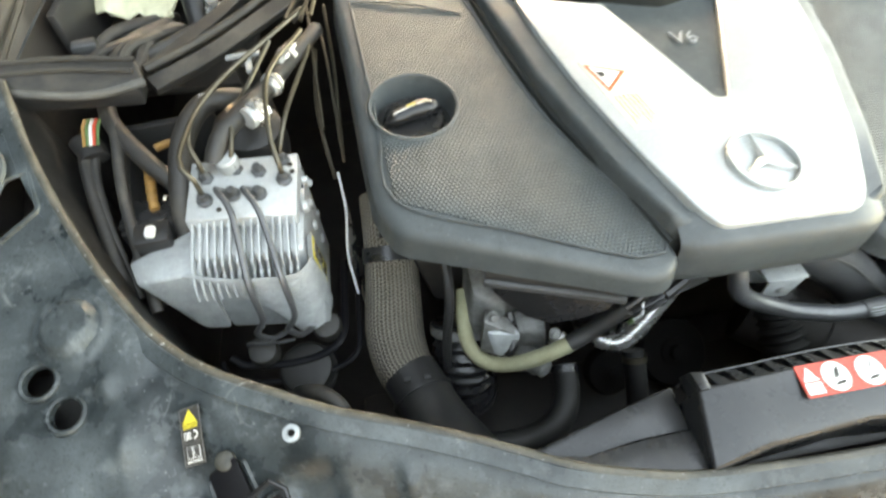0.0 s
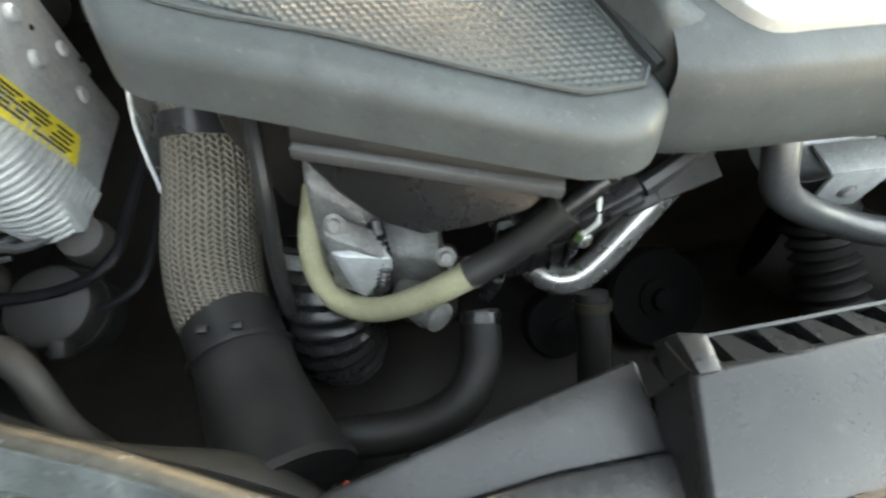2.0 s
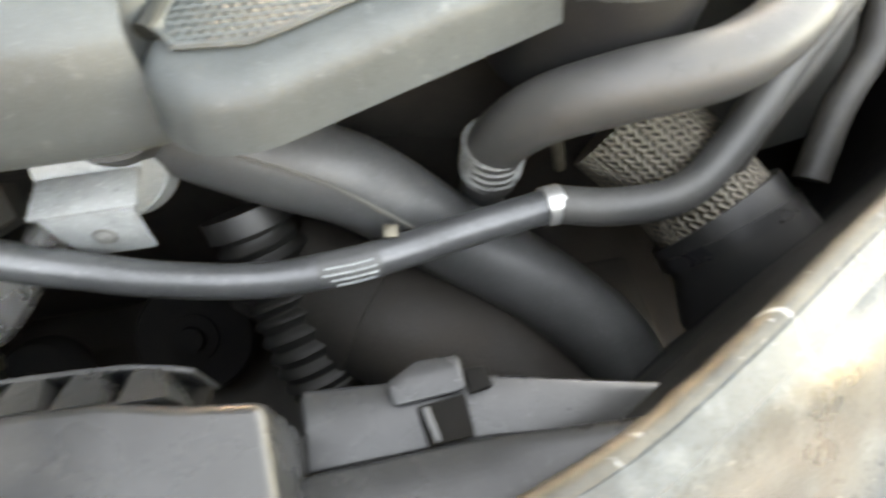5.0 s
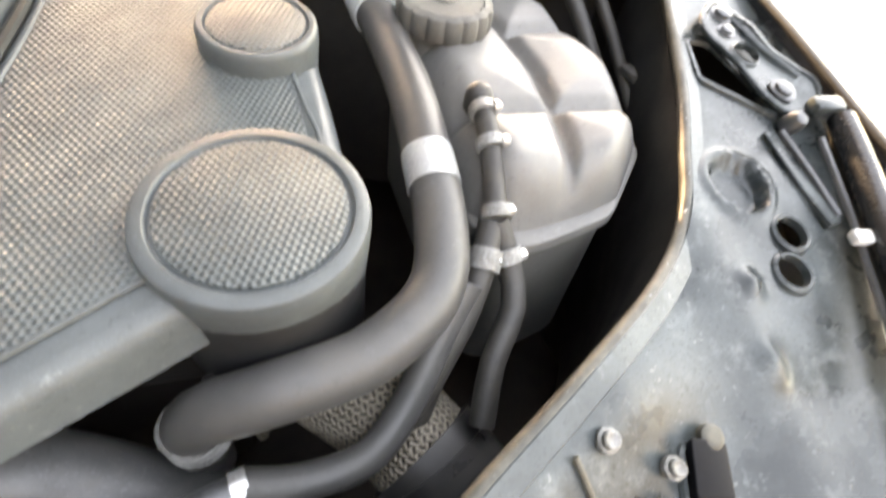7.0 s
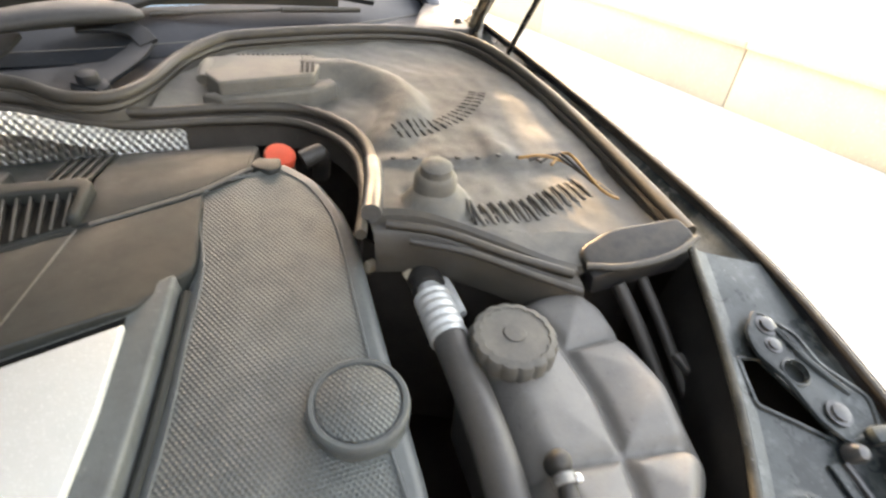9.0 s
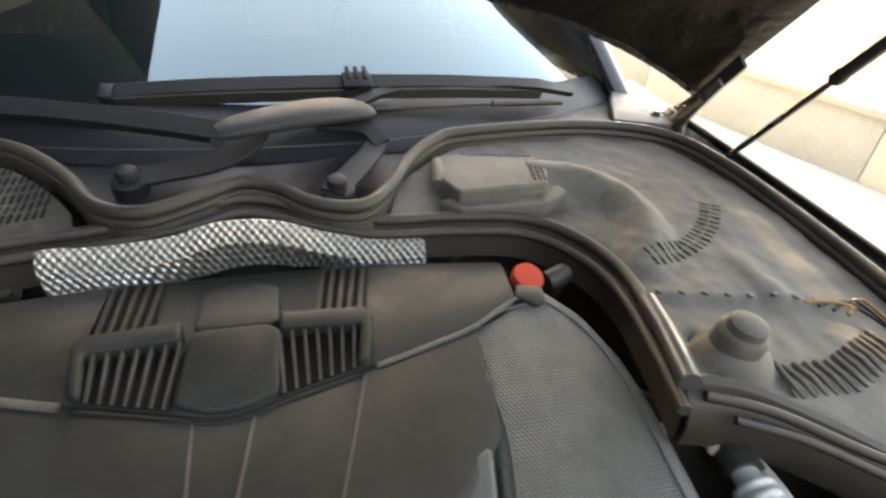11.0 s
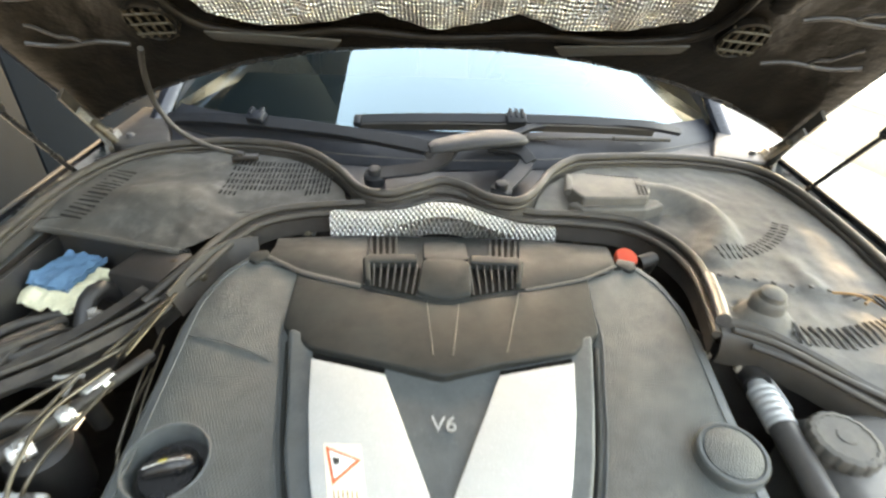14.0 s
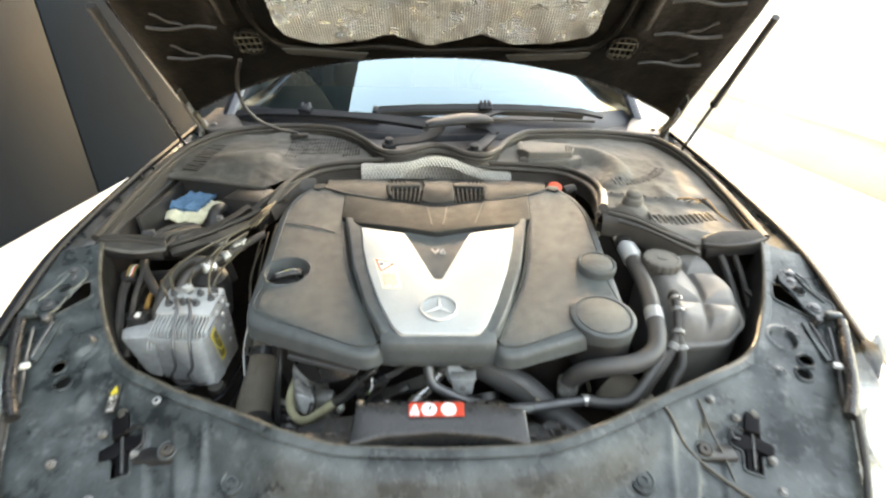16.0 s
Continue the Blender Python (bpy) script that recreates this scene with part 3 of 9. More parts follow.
def between(a, b, rows_, bow=0.0):
    """Lines from line a to line b, with an upward bow."""
    out = []
    for i in range(rows_ + 1):
        t = i / rows_
        out.append([tuple((1 - t) * np.array(p) + t * np.array(q) + np.array((0, 0, bow * 4 * t * (1 - t)))) for p, q in zip(a, b)])
    return out


def hump(x, y, cx, cy, rx, ry, h):
    d = ((x - cx) / rx) ** 2 + ((y - cy) / ry) ** 2
    return h * math.exp(-d)


def plate(outline, plane, lift, thick=0.0008, edge=0.0003):
    """A sticker or thin plate lying on a surface."""
    return slab(outline, lambda x, y: plane(x, y) + lift, thick, edge, steps=1)


def disc(cx, cy, r, n=28, squash=1.0):
    return [(cx + r * math.cos(2 * math.pi * k / n), cy + squash * r * math.sin(2 * math.pi * k / n)) for k in range(n)]


def bolt(at, axis=(0, 0, 1), r=0.007, h=0.006, name="bolt", parent=None, material="zinc", label=""):
    bm = turned([(r * 1.5, 0), (r * 1.5, h * 0.25), (r, h * 0.3), (r, h * 0.85), (r * 0.8, h)], at, axis, 12)
    return part(name, bm, material, parent, label)


def lettering(words, at, size, material, parent, name, turn=(0, 0, 0), depth=0.001, label=""):
    curve = bpy.data.curves.new(name, "FONT")
    curve.body, curve.size, curve.extrude = words, size, depth
    curve.align_x, curve.align_y = "CENTER", "CENTER"
    holder = new("lettering_source", curve)
    me = bpy.data.meshes.new_from_object(holder)
    bpy.data.objects.remove(holder)
    bm = bmesh.new()
    bm.from_mesh(me)
    bpy.data.meshes.remove(me)
    bmesh.ops.transform(bm, matrix=pose(*at, *turn), verts=bm.verts)
    return part(name, bm, material, parent, label, smooth=0)


def inside(x, y, poly):
    hit = False
    for (ax, ay), (bx, by) in zip(poly, poly[1:] + poly[:1]):
        if (ay > y) != (by > y) and x < ax + (y - ay) * (bx - ax) / (by - ay):
            hit = not hit
    return hit


def pierce(bm, outlines):
    """Takes away the faces of a panel that lie within outlines in plan."""
    gone = []
    spans = [(min(p[0] for p in o), max(p[0] for p in o), min(p[1] for p in o), max(p[1] for p in o)) for o in outlines]
    for f in bm.faces:
        c = f.calc_center_median()
        for o, (x0, x1, y0, y1) in zip(outlines, spans):
            if x0 < c.x < x1 and y0 < c.y < y1 and inside(c.x, c.y, o):
                gone.append(f)
                break
    bmesh.ops.delete(bm, geom=gone, context="FACES")
    return bm


def strap(points, width, thick, lean=(0, 0, 1), step=0.006):
    """A flat bar of sheet metal along the points; a fourth number scales its width."""
    path = smooth_line(points, step)
    bm = bmesh.new()
    up = Vector(lean).normalized()
    rings = []
    for i, q in enumerate(path):
        a, b = path[max(0, i - 1)][:3], path[min(len(path) - 1, i + 1)][:3]
        way = Vector(b - a).normalized()
        side = way.cross(up).normalized()
        top = side.cross(way).normalized()
        w = width * (q[3] if len(q) > 3 else 1.0) / 2
        c = Vector(q[:3])
        e = min(thick * 0.3, 0.001)
        rings.append([bm.verts.new(c + side * u + top * v) for u, v in ((-w, 0), (-w + e, e), (w - e, e), (w, 0), (w, -thick), (-w, -thick))])
    for a, b in zip(rings, rings[1:]):
        ring_faces(bm, a, b)
    bm.faces.new(rings[0])
    bm.faces.new(rings[-1])
    return bm

# ---- surroundings ----
ground = new("ground", finish(sheet([[(x, y, 0) for x in np.linspace(-60, 60, 41)] for y in np.linspace(-60, 60, 41)]), "ground", "concrete"))
tagged(ground, "pale sunlit concrete yard round the parked car", "ground", kind="structure")

wall_1 = thing("wall_1", (-2.6, 2.0, 0), "dark grey panelled building wall beside the car", "wall", kind="structure")
along, across = Vector((0.113, 0.994, 0)).normalized(), Vector((-0.994, 0.113, 0)).normalized()
start = Vector((-2.503, 2.77, 0)) - along * (1.55 * 6)
for n in range(9):
    a = start + along * (n * 1.55)
    b = a + along * 1.535
    m = (a + b) / 2 + across * 0.1
    part("panel", box((m.x, m.y, 3.0), (0.2, 1.535, 6.0), 0.004, (0, 0, math.degrees(math.atan2(along.y, along.x)) - 90)), "wall_dark", wall_1)
m = start + along * 7 + across * 0.24
part("wall_core", box((m.x, m.y, 3.0), (0.2, 14.0, 5.98), 0.0, (0, 0, math.degrees(math.atan2(along.y, along.x)) - 90)), "wall_dark", wall_1)

wall_2 = thing("wall_2", (3.3, 3.2, 0), "low pale rendered boundary wall along the yard", "wall", kind="structure")
a = Vector((3.35, 3.4, 0))
for n in range(-3, 5):
    c = a + Vector((-0.19, 0.98, 0)) * (n * 2.0)
    part("block", box((c.x + 0.1, c.y, 0.21), (0.22, 1.99, 0.42), 0.008, (0, 0, 11)), "render_wall", wall_2)
    part("coping", box((c.x + 0.1, c.y, 0.44), (0.28, 1.99, 0.05), 0.008, (0, 0, 11)), "render_wall", wall_2)

# unseen wall, added to shape the light that reaches the car's front
wall_3 = thing("wall_3", (0, -4.6, 0), "unseen grey wall added before the car to temper bounced light", "wall", kind="structure")
for n in range(-4, 5):
    part("panel", box((n * 2.0, -4.7, 1.7), (1.99, 0.2, 3.4), 0.006), "wall_grey", wall_3)

# ---- the car's body round the engine bay ----
car = thing("car", (0, 0.4, 0.3), "dark painted dusty car front with the bonnet open", "car")


LEDGE_L = [(-0.772, 0.222), (-0.725, 0.115), (-0.670, 0.018), (-0.620, -0.052), (-0.585, -0.088), (-0.550, -0.114), (-0.500, -0.140), (-0.450, -0.163), (-0.400, -0.180), (-0.350, -0.198), (-0.300, -0.220), (-0.250, -0.241), (-0.16, -0.258), (-0.05, -0.264)]
LEDGE_R = [(0.774, 0.235), (0.740, 0.155), (0.700, 0.073), (0.672, 0.026), (0.650, -0.007), (0.632, -0.035), (0.600, -0.068), (0.550, -0.100), (0.476, -0.134), (0.405, -0.164), (0.360, -0.186), (0.300, -0.216), (0.240, -0.241), (0.16, -0.258), (0.05, -0.264)]
LEDGE_XY = np.array([q[:2] for q in smooth_line([(x, y, 0) for x, y in LEDGE_L + [(0.0, -0.265)] + LEDGE_R[::-1]], 0.0015)])


def rim_z(x, y):
    """Height of the raised rim round the front of the bay: level along the front, rising beside the engine, low behind the radiator cover."""
    level = 0.864 - 0.012 * min(1.0, max(0.0, (0.50 - abs(x)) / 0.15)) - 0.014 * min(1.0, max(0.0, (0.25 - abs(x)) / 0.08))
    return max(level, 0.884 + 0.27 * y)


def panel_z(x, y):
    """Height of the painted carrier panel: a slope falling to the front that climbs to the rim along the bay."""
    slope = 0.884 + 0.27 * y - 0.12 * max(0.0, -0.06 - y)
    gap = LEDGE_XY - (x, y)
    far = (gap * gap).sum(1)
    k = int(far.argmin())
    near = max(0.0, 1.0 - max(0.0, math.sqrt(float(far[k])) - 0.010) / 0.075)
    return slope + max(0.0, rim_z(*LEDGE_XY[k]) - 0.006 - (0.884 + 0.27 * LEDGE_XY[k][1] - 0.12 * max(0.0, -0.06 - LEDGE_XY[k][1]))) * near * near * (3 - 2 * near)


OUTER_L = [(-0.845, 0.20), (-0.832, 0.08), (-0.797, -0.04), (-0.744, -0.150), (-0.700, -0.260), (-0.650, -0.355), (-0.550, -0.430), (-0.40, -0.470), (-0.26, -0.485), (-0.12, -0.492), (-0.0, -0.494)]
OUTER_R = [(-x, y) for x, y in OUTER_L]
CUTOUT = [(-0.016, 0.046), (0.016, 0.046), (0.016, 0.012), (0.036, 0.010), (0.036, -0.014), (0.016, -0.016), (0.016, -0.05), (-0.016, -0.05), (-0.016, -0.016), (-0.036, -0.014), (-0.036, 0.010), (-0.016, 0.012)]
CATCH = {-1: Vector((-0.528, -0.224)), 1: Vector((0.536, -0.222))}


def by_catch(s, x, y):
    """Plan position beside a headlamp catch, which stands askew."""
    return CATCH[s].x + 0.937 * x + s * 0.35 * y, CATCH[s].y - s * 0.35 * x + 0.937 * y


HOLES = {-1: ((-0.695, -0.092), (-0.672, -0.120)), 1: ((0.702, -0.079), (0.685, -0.105))}
WEDGE = [(0.727, 0.112), (0.750, 0.105), (0.761, 0.060), (0.766, 0.016), (0.741, 0.041), (0.712, 0.068)]
for side, ledge, outer in (("left", LEDGE_L, OUTER_L), ("right", LEDGE_R, OUTER_R)):
    ledge = ledge + [(0.0, -0.265)]
    a = even([(x, y, rim_z(x, y) - 0.005) for x, y in ledge], 280)
    b = even([(x, y, panel_z(x, y) - 0.004) for x, y in outer], 280)
    s = -1 if side == "left" else 1

    def relief(x, y, s=s):
        r = math.hypot(x - s * (0.680 if s > 0 else 0.672), y + (0.033 if s > 0 else 0.052)) * 1.4
        z = -0.010 * s * min(1.0, max(0.0, (0.036 - r) / 0.008)) + 0.003 * math.exp(-((r - 0.040) / 0.006) ** 2)
        z += hump(x, y, s * 0.56, -0.20, 0.10, 0.06, -0.010) + hump(x, y, s * 0.640, -0.105, 0.009, 0.009, 0.006) + hump(x, y, s * 0.625, -0.155, 0.010, 0.013, 0.007)
        z += -0.007 * min(1.0, max(0.0, (0.024 - abs(x - s * (0.455 + 0.35 * (y + 0.25)))) / 0.007)) * min(1.0, max(0.0, (-0.19 - y) / 0.01))
        z += 0.0045 * math.exp(-((x - s * (0.385 + 0.2 * (y + 0.25))) / 0.007) ** 2) * min(1.0, max(0.0, (-0.20 - y) / 0.02))
        z += hump(x, y, s * 0.30, -0.34, 0.05, 0.03, 0.006) + hump(x, y, s * 0.18, -0.35, 0.04, 0.04, -0.006)
        z += hump(x, y, s * 0.62, -0.12, 0.03, 0.10, 0.006) + hump(x, y, s * 0.43, -0.26, 0.05, 0.04, 0.006)
        return z + 0.0022 * noise.noise((x * 14, y * 14, 0))

    openings = [[(x + 0.0135 * math.cos(t), y + 0.0135 * math.sin(t)) for t in np.linspace(0, 2 * math.pi, 25)[:-1]] for x, y in HOLES[s]]
    openings += [[(s * x, y) for x, y in WEDGE], [by_catch(s, x, y) for x, y in CUTOUT]]
    skin = [[(x, y, panel_z(x, y)) for x, y, z in line] for line in between(a, b, 70)]
    part("lamp_panel", pierce(sheet(skin, 0.0, relief), openings), "paint", car, "dusty dark painted headlamp carrier panel")
    for o in openings[2:]:
        edge = [(x, y, panel_z(x, y) + relief(x, y) + 0.0008) for x, y in rounded(o, 0.005, 3)]
        part("opening_edge", tube(edge + edge[:1], 0.0028, 6, raw=True, hollow=True), "paint", car)
    part("panel_under", sheet([[(x, y + 0.012, z - 0.06) for x, y, z in a[::10]], [(x, y, z - 0.075) for x, y, z in b[::10]]], 0.0), "deep", car)
    a = a[::4]
    rim = [(x, y, rim_z(x, y)) for x, y, z in a] + [(-s * 0.008, -0.265, rim_z(0.0, -0.265))]
    part("bay_edge", strap([(x + 0.004 * s * min(1.0, max(0.0, x * s) / 0.1), y - 0.004, z) for x, y, z in rim], 0.015, 0.008, (0.12 * s, -0.55, 1), 0.012), "paint", car, "scuffed painted rim of the engine bay")
    part("rim_bead", tube([(x - 0.002 * s, y + 0.003, z - 0.0005) for x, y, z in rim], 0.0050, 10, 0.02), "worn_edge", car, "brown worn bead along the rim")
    # bay side walls, coloured near-black to stand for the shade down there
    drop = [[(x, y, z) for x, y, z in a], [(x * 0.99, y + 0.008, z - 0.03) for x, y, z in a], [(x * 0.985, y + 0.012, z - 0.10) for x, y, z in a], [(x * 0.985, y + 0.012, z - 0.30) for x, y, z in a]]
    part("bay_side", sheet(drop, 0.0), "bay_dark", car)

# front face below the bonnet edge, bumper skin
front = even([(x, y, panel_z(x, y) - 0.005) for x, y in OUTER_L[4:]] + [(x, y, panel_z(x, y) - 0.005) for x, y in OUTER_R[4:-1][::-1]], 60)
skin = [[(x * f, y - d, z - h) for x, y, z in front] for f, d, h in ((1, 0, 0), (1.01, 0.02, 0.02), (1.02, 0.05, 0.12), (1.03, 0.08, 0.30), (1.03, 0.06, 0.52))]
part("front_skin", sheet(skin, 0.0), "paint_clean", car)

# fenders: a dusty gutter on the inside, the glossy outer skin beyond
for s in (-1, 1):
    top = even([(s * 0.862, 1.16, 1.005), (s * 0.868, 0.85, 0.985), (s * 0.868, 0.52, 0.962), (s * 0.848, 0.20, 0.940), (s * 0.812, -0.06, 0.895)], 50)
    gutter = even([(s * 0.80, 1.12, 0.97), (s * 0.80, 0.85, 0.945), (s * 0.80, 0.52, 0.925), (s * 0.79, 0.24, 0.915), (s * 0.775, -0.02, 0.872)], 50)
    part("fender_gutter", sheet(between(gutter, [(x, y, z - 0.012) for x, y, z in top], 6, -0.012), 0.0), "paint", car, "dusty painted bonnet gutter")
    lines = [[(x, y, z - 0.012) for x, y, z in top]]
    for f, h in ((0.0, 0.0), (0.010, -0.002), (0.035, 0.012), (0.06, 0.04), (0.078, 0.10), (0.085, 0.20), (0.08, 0.36), (0.06, 0.55)):
        lines.append([(x + s * f, y, z - h) for x, y, z in top])
    part("fender", sheet(lines, 0.0), "paint_clean", car, "glossy dark painted front wing")
    part("fender_seam", tube([(x + s * 0.002, y, z + 0.001) for x, y, z in top], 0.004, 8, 0.03), "rubber", car)
    inner = [[(x, y, z) for x, y, z in gutter], [(x - s * 0.01, y, z - 0.10) for x, y, z in gutter], [(x - s * 0.02, y, z - 0.32) for x, y, z in gutter]]
    part("inner_wing", sheet(inner, 0.0), "deep", car)

# closing walls of the bay: bulkhead, undertray
bulk = [[(x, 0.735 - 0.1 * x * x, z) for x in np.linspace(-0.82, 0.82, 30)] for z in (0.955, 0.90, 0.7, 0.45)]
part("bulkhead", sheet(bulk, 0.0), "deep", car, "grimy dark bulkhead behind the engine")
part("undertray", box((0, 0.25, 0.44), (1.7, 1.5, 0.02), 0.004), "deep", car)
part("radiator", box((0, -0.235, 0.62), (1.0, 0.03, 0.36), 0.004), "black", car)
part("subframe", box((0, -0.12, 0.50), (0.9, 0.2, 0.06), 0.01), "deep", car)

# wheels
for s in (-1, 1):
    for y in (0.10, 2.92):
        wheel = part("wheel", turned([(0.325, -0.10), (0.335, -0.08), (0.335, 0.08), (0.325, 0.10), (0.22, 0.105), (0.215, 0.09)], (s * 0.80, y, 0.335), (s, 0, 0), 40), "rubber", car, "black road tyre")
        part("rim", turned([(0.215, 0.06), (0.20, 0.095), (0.19, 0.08), (0.07, 0.07), (0.05, 0.09), (0.01, 0.09)], (s * 0.80, y, 0.335), (s, 0, 0), 30), "cast", wheel, "silver wheel rim")

# cabin shell behind the windscreen
part("roof", sheet([[(x, y, z - 0.09 * x * x) for x in np.linspace(-0.66, 0.66, 20)] for y, z in ((1.80, 1.385), (2.0, 1.425), (2.5, 1.43), (3.4, 1.25))], 0.01), "paint_clean", car, "dark car roof")
for s in (-1, 1):
    part("pillar", tube([(s * 0.80, 1.14, 0.985), (s * 0.775, 1.35, 1.12), (s * 0.72, 1.60, 1.27), (s * 0.66, 1.83, 1.37)], 0.026, 12, 0.05, squash=0.7), "paint_clean", car, "dark windscreen pillar")
    edge = [(s * (0.80 - 0.16 * v), 0.895 + 0.30 * (1 - 0.35 * v) + 0.98 * v, 0.988 + 0.38 * v - 0.035 * v * v) for v in np.linspace(0, 0.72, 16)]
    post = even([(s * 0.80, 1.14, 0.985), (s * 0.775, 1.35, 1.12), (s * 0.72, 1.60, 1.27), (s * 0.66, 1.83, 1.37)], 16)
    part("pillar_trim", sheet([edge, post], 0.004), "interior", car, "dark trim along the windscreen's edge")
    part("door_side", sheet([[(s * 0.90, 1.10, 0.99), (s * 0.90, 2.0, 0.98), (s * 0.88, 3.4, 0.98)], [(s * 0.93, 1.10, 0.5), (s * 0.93, 2.0, 0.5), (s * 0.9, 3.4, 0.5)]], 0.01), "paint_clean", car)
    part("side_glass_surround", sheet([[(s * 0.84, 1.16, 0.995), (s * 0.84, 2.2, 0.99), (s * 0.8, 3.34, 0.99)], [(s * 0.80, 1.16, 1.0), (s * 0.66, 2.0, 1.40), (s * 0.64, 3.34, 1.28)]], 0.006), "interior", car)
part("scuttle", sheet([[(x, 1.02 + 0.10 * x * x, 0.985) for x in np.linspace(-0.84, 0.84, 30)], [(x, 1.9, 0.93) for x in np.linspace(-0.84, 0.84, 30)]], 0.01), "interior", car)
part("rear_bulkhead", box((0, 3.36, 0.95), (1.84, 0.05, 0.9), 0.01), "interior", car)

for s in (-1, 1):
    trim = part("corner_trim", slab(rounded([(s * 0.690, 1.000), (s * 0.800, 0.962), (s * 0.866, 1.010), (s * 0.872, 1.240), (s * 0.800, 1.215), (s * 0.735, 1.100)], 0.012, 3), lambda x, y: 1.002 + 0.05 * (y - 1.0), 0.05, 0.006), "black", car, "black corner trim at the windscreen pillar")
    bolt((s * 0.800, 1.020, 1.004), (0, -0.1, 1), 0.008, 0.007, "trim_bolt", trim, "pipe")

dashboard = thing("dashboard", (0, 1.55, 0.95), "dark grey dashboard behind the windscreen", "dashboard")
part("dash_top", sheet([[(x, y + 0.12 * x * x, z - 0.03 * x * x) for x in np.linspace(-0.72, 0.72, 30)] for y, z in ((1.25, 0.965), (1.40, 1.01), (1.62, 1.03), (1.72, 1.0), (1.74, 0.85))], 0.008), "interior", dashboard)
part("binnacle", box((0.36, 1.66, 1.035), (0.30, 0.14, 0.06), 0.025), "interior", dashboard)
steering_wheel = thing("steering_wheel", (0.36, 1.82, 1.0), "dark steering wheel seen through the windscreen", "steering wheel")
ring = [(0.36 + 0.185 * math.cos(t), 1.82 - 0.07 * math.sin(t), 1.0 + 0.17 * math.sin(t)) for t in np.linspace(0, 2 * math.pi, 49)]
part("rim", tube(ring, 0.014, 10, raw=True, hollow=True), "black", steering_wheel)
part("hub", turned([(0.06, 0), (0.055, 0.03), (0.02, 0.035)], (0.36, 1.80, 1.0), (0, -0.92, -0.38)), "black", steering_wheel)
for s in (-1, 1):
    part("spoke", tube([(0.36, 1.81, 1.0), (0.36 + s * 0.18, 1.82, 1.0)], 0.014, 8), "black", steering_wheel)
for s in (-1, 1):
    seat = part("seat", box((s * 0.36, 2.35, 0.92), (0.48, 0.14, 0.62), 0.05, (-12, 0, 0)), "interior", car, "grey leather front seat")
    part("headrest", box((s * 0.36, 2.42, 1.27), (0.26, 0.10, 0.18), 0.04, (-8, 0, 0)), "interior", seat)

# windscreen
windscreen = thing("windscreen", (0, 1.3, 1.1), "tinted windscreen reflecting a pale blue sky", "windscreen")


def glass_point(u, v):
    x = u * (0.80 - 0.16 * v)
    y = 0.895 + 0.30 * (u * u) * (1 - 0.35 * v) + 0.98 * v
    z = 1.018 - 0.03 * u * u + 0.40 * v - 0.035 * v * v - 0.02 * u * u * v
    return x, y, z


part("pane", sheet([[glass_point(u, v) for u in np.linspace(-1, 1, 41)] for v in np.linspace(0.0, 1, 21)], 0.0), "glass", windscreen)
part("edge_band", sheet([[tuple(np.array(glass_point(u, v)) + (0, 0, -0.003)) for u in np.linspace(-1, 1, 41)] for v in (0.0, 0.03, 0.06)], 0.0), "black_gloss", windscreen, "black ceramic lower edge")
windscreen.children[0].visible_shadow = False
part("lower_trim", sheet([[tuple(np.array(glass_point(u, v)) + (0, 0, h)) for u in np.linspace(-0.97, 0.97, 61)] for v, h in ((-0.03, -0.006), (0.0, 0.004), (0.045, 0.006), (0.078, 0.005), (0.082, 0.001))], 0.0), "cowl_dark", windscreen, "dark plastic trim along the foot of the glass")

# headlamps
for s in (-1, 1):
    lamp = thing("headlamp", (s * 0.80, -0.2, 0.7), "clear headlamp unit glaring in the sunlight", "headlamp", "headlamps")
    inner_line = even([(s * 0.828, 0.005, 0.884), (s * 0.798, -0.05, 0.872), (s * 0.750, -0.15, 0.842), (s * 0.706, -0.26, 0.802), (s * 0.652, -0.365, 0.762)], 24)
    outer_line = even([(s * 0.895, 0.01, 0.848), (s * 0.898, -0.08, 0.805), (s * 0.885, -0.20, 0.745), (s * 0.84, -0.34, 0.690), (s * 0.74, -0.47, 0.65)], 24)
    lens = between(inner_line, outer_line, 10)
    bulge = [[(x + s * 0.03 * math.sin(math.pi * i / 10), y - 0.02 * math.sin(math.pi * i / 10), z + 0.02 * math.sin(math.pi * i / 10)) for x, y, z in line] for i, line in enumerate(lens)]
    glass = part("lens", sheet(bulge, 0.0), "lamp_glass", lamp, "clear curved lamp lens")
    glass.visible_shadow = False
    shell = [[(x - s * 0.012, y, z - 0.02 - 0.05 * math.sin(math.pi * i / 10)) for x, y, z in line] for i, line in enumerate(lens)]
    part("housing", sheet(shell, 0.0), "headlamp_inside", lamp, "silvery lamp housing")
    part("reflector", turned([(0.06, 0), (0.055, -0.03), (0.03, -0.06), (0.01, -0.07)], (s * 0.80, -0.20, 0.785), (s * 0.35, -0.6, 0.72), 28), "headlamp_inside", lamp)
    part("reflector", turned([(0.045, 0), (0.04, -0.02), (0.02, -0.04), (0.01, -0.05)], (s * 0.735, -0.33, 0.735), (s * 0.3, -0.7, 0.6), 28), "headlamp_inside", lamp)
    part("seal", tube([(x - s * 0.004, y, z + 0.004) for x, y, z in inner_line], 0.0065, 8, 0.03), "rubber", lamp, "black rubber lamp seal")

# ---- bonnet, propped open ----
bonnet = thing("bonnet", (0, 0.95, 1.06), "open dark bonnet with a foil-lined underside", "bonnet")
OPEN = radians(48)
HINGE = Vector((0, 0.965, 1.055))


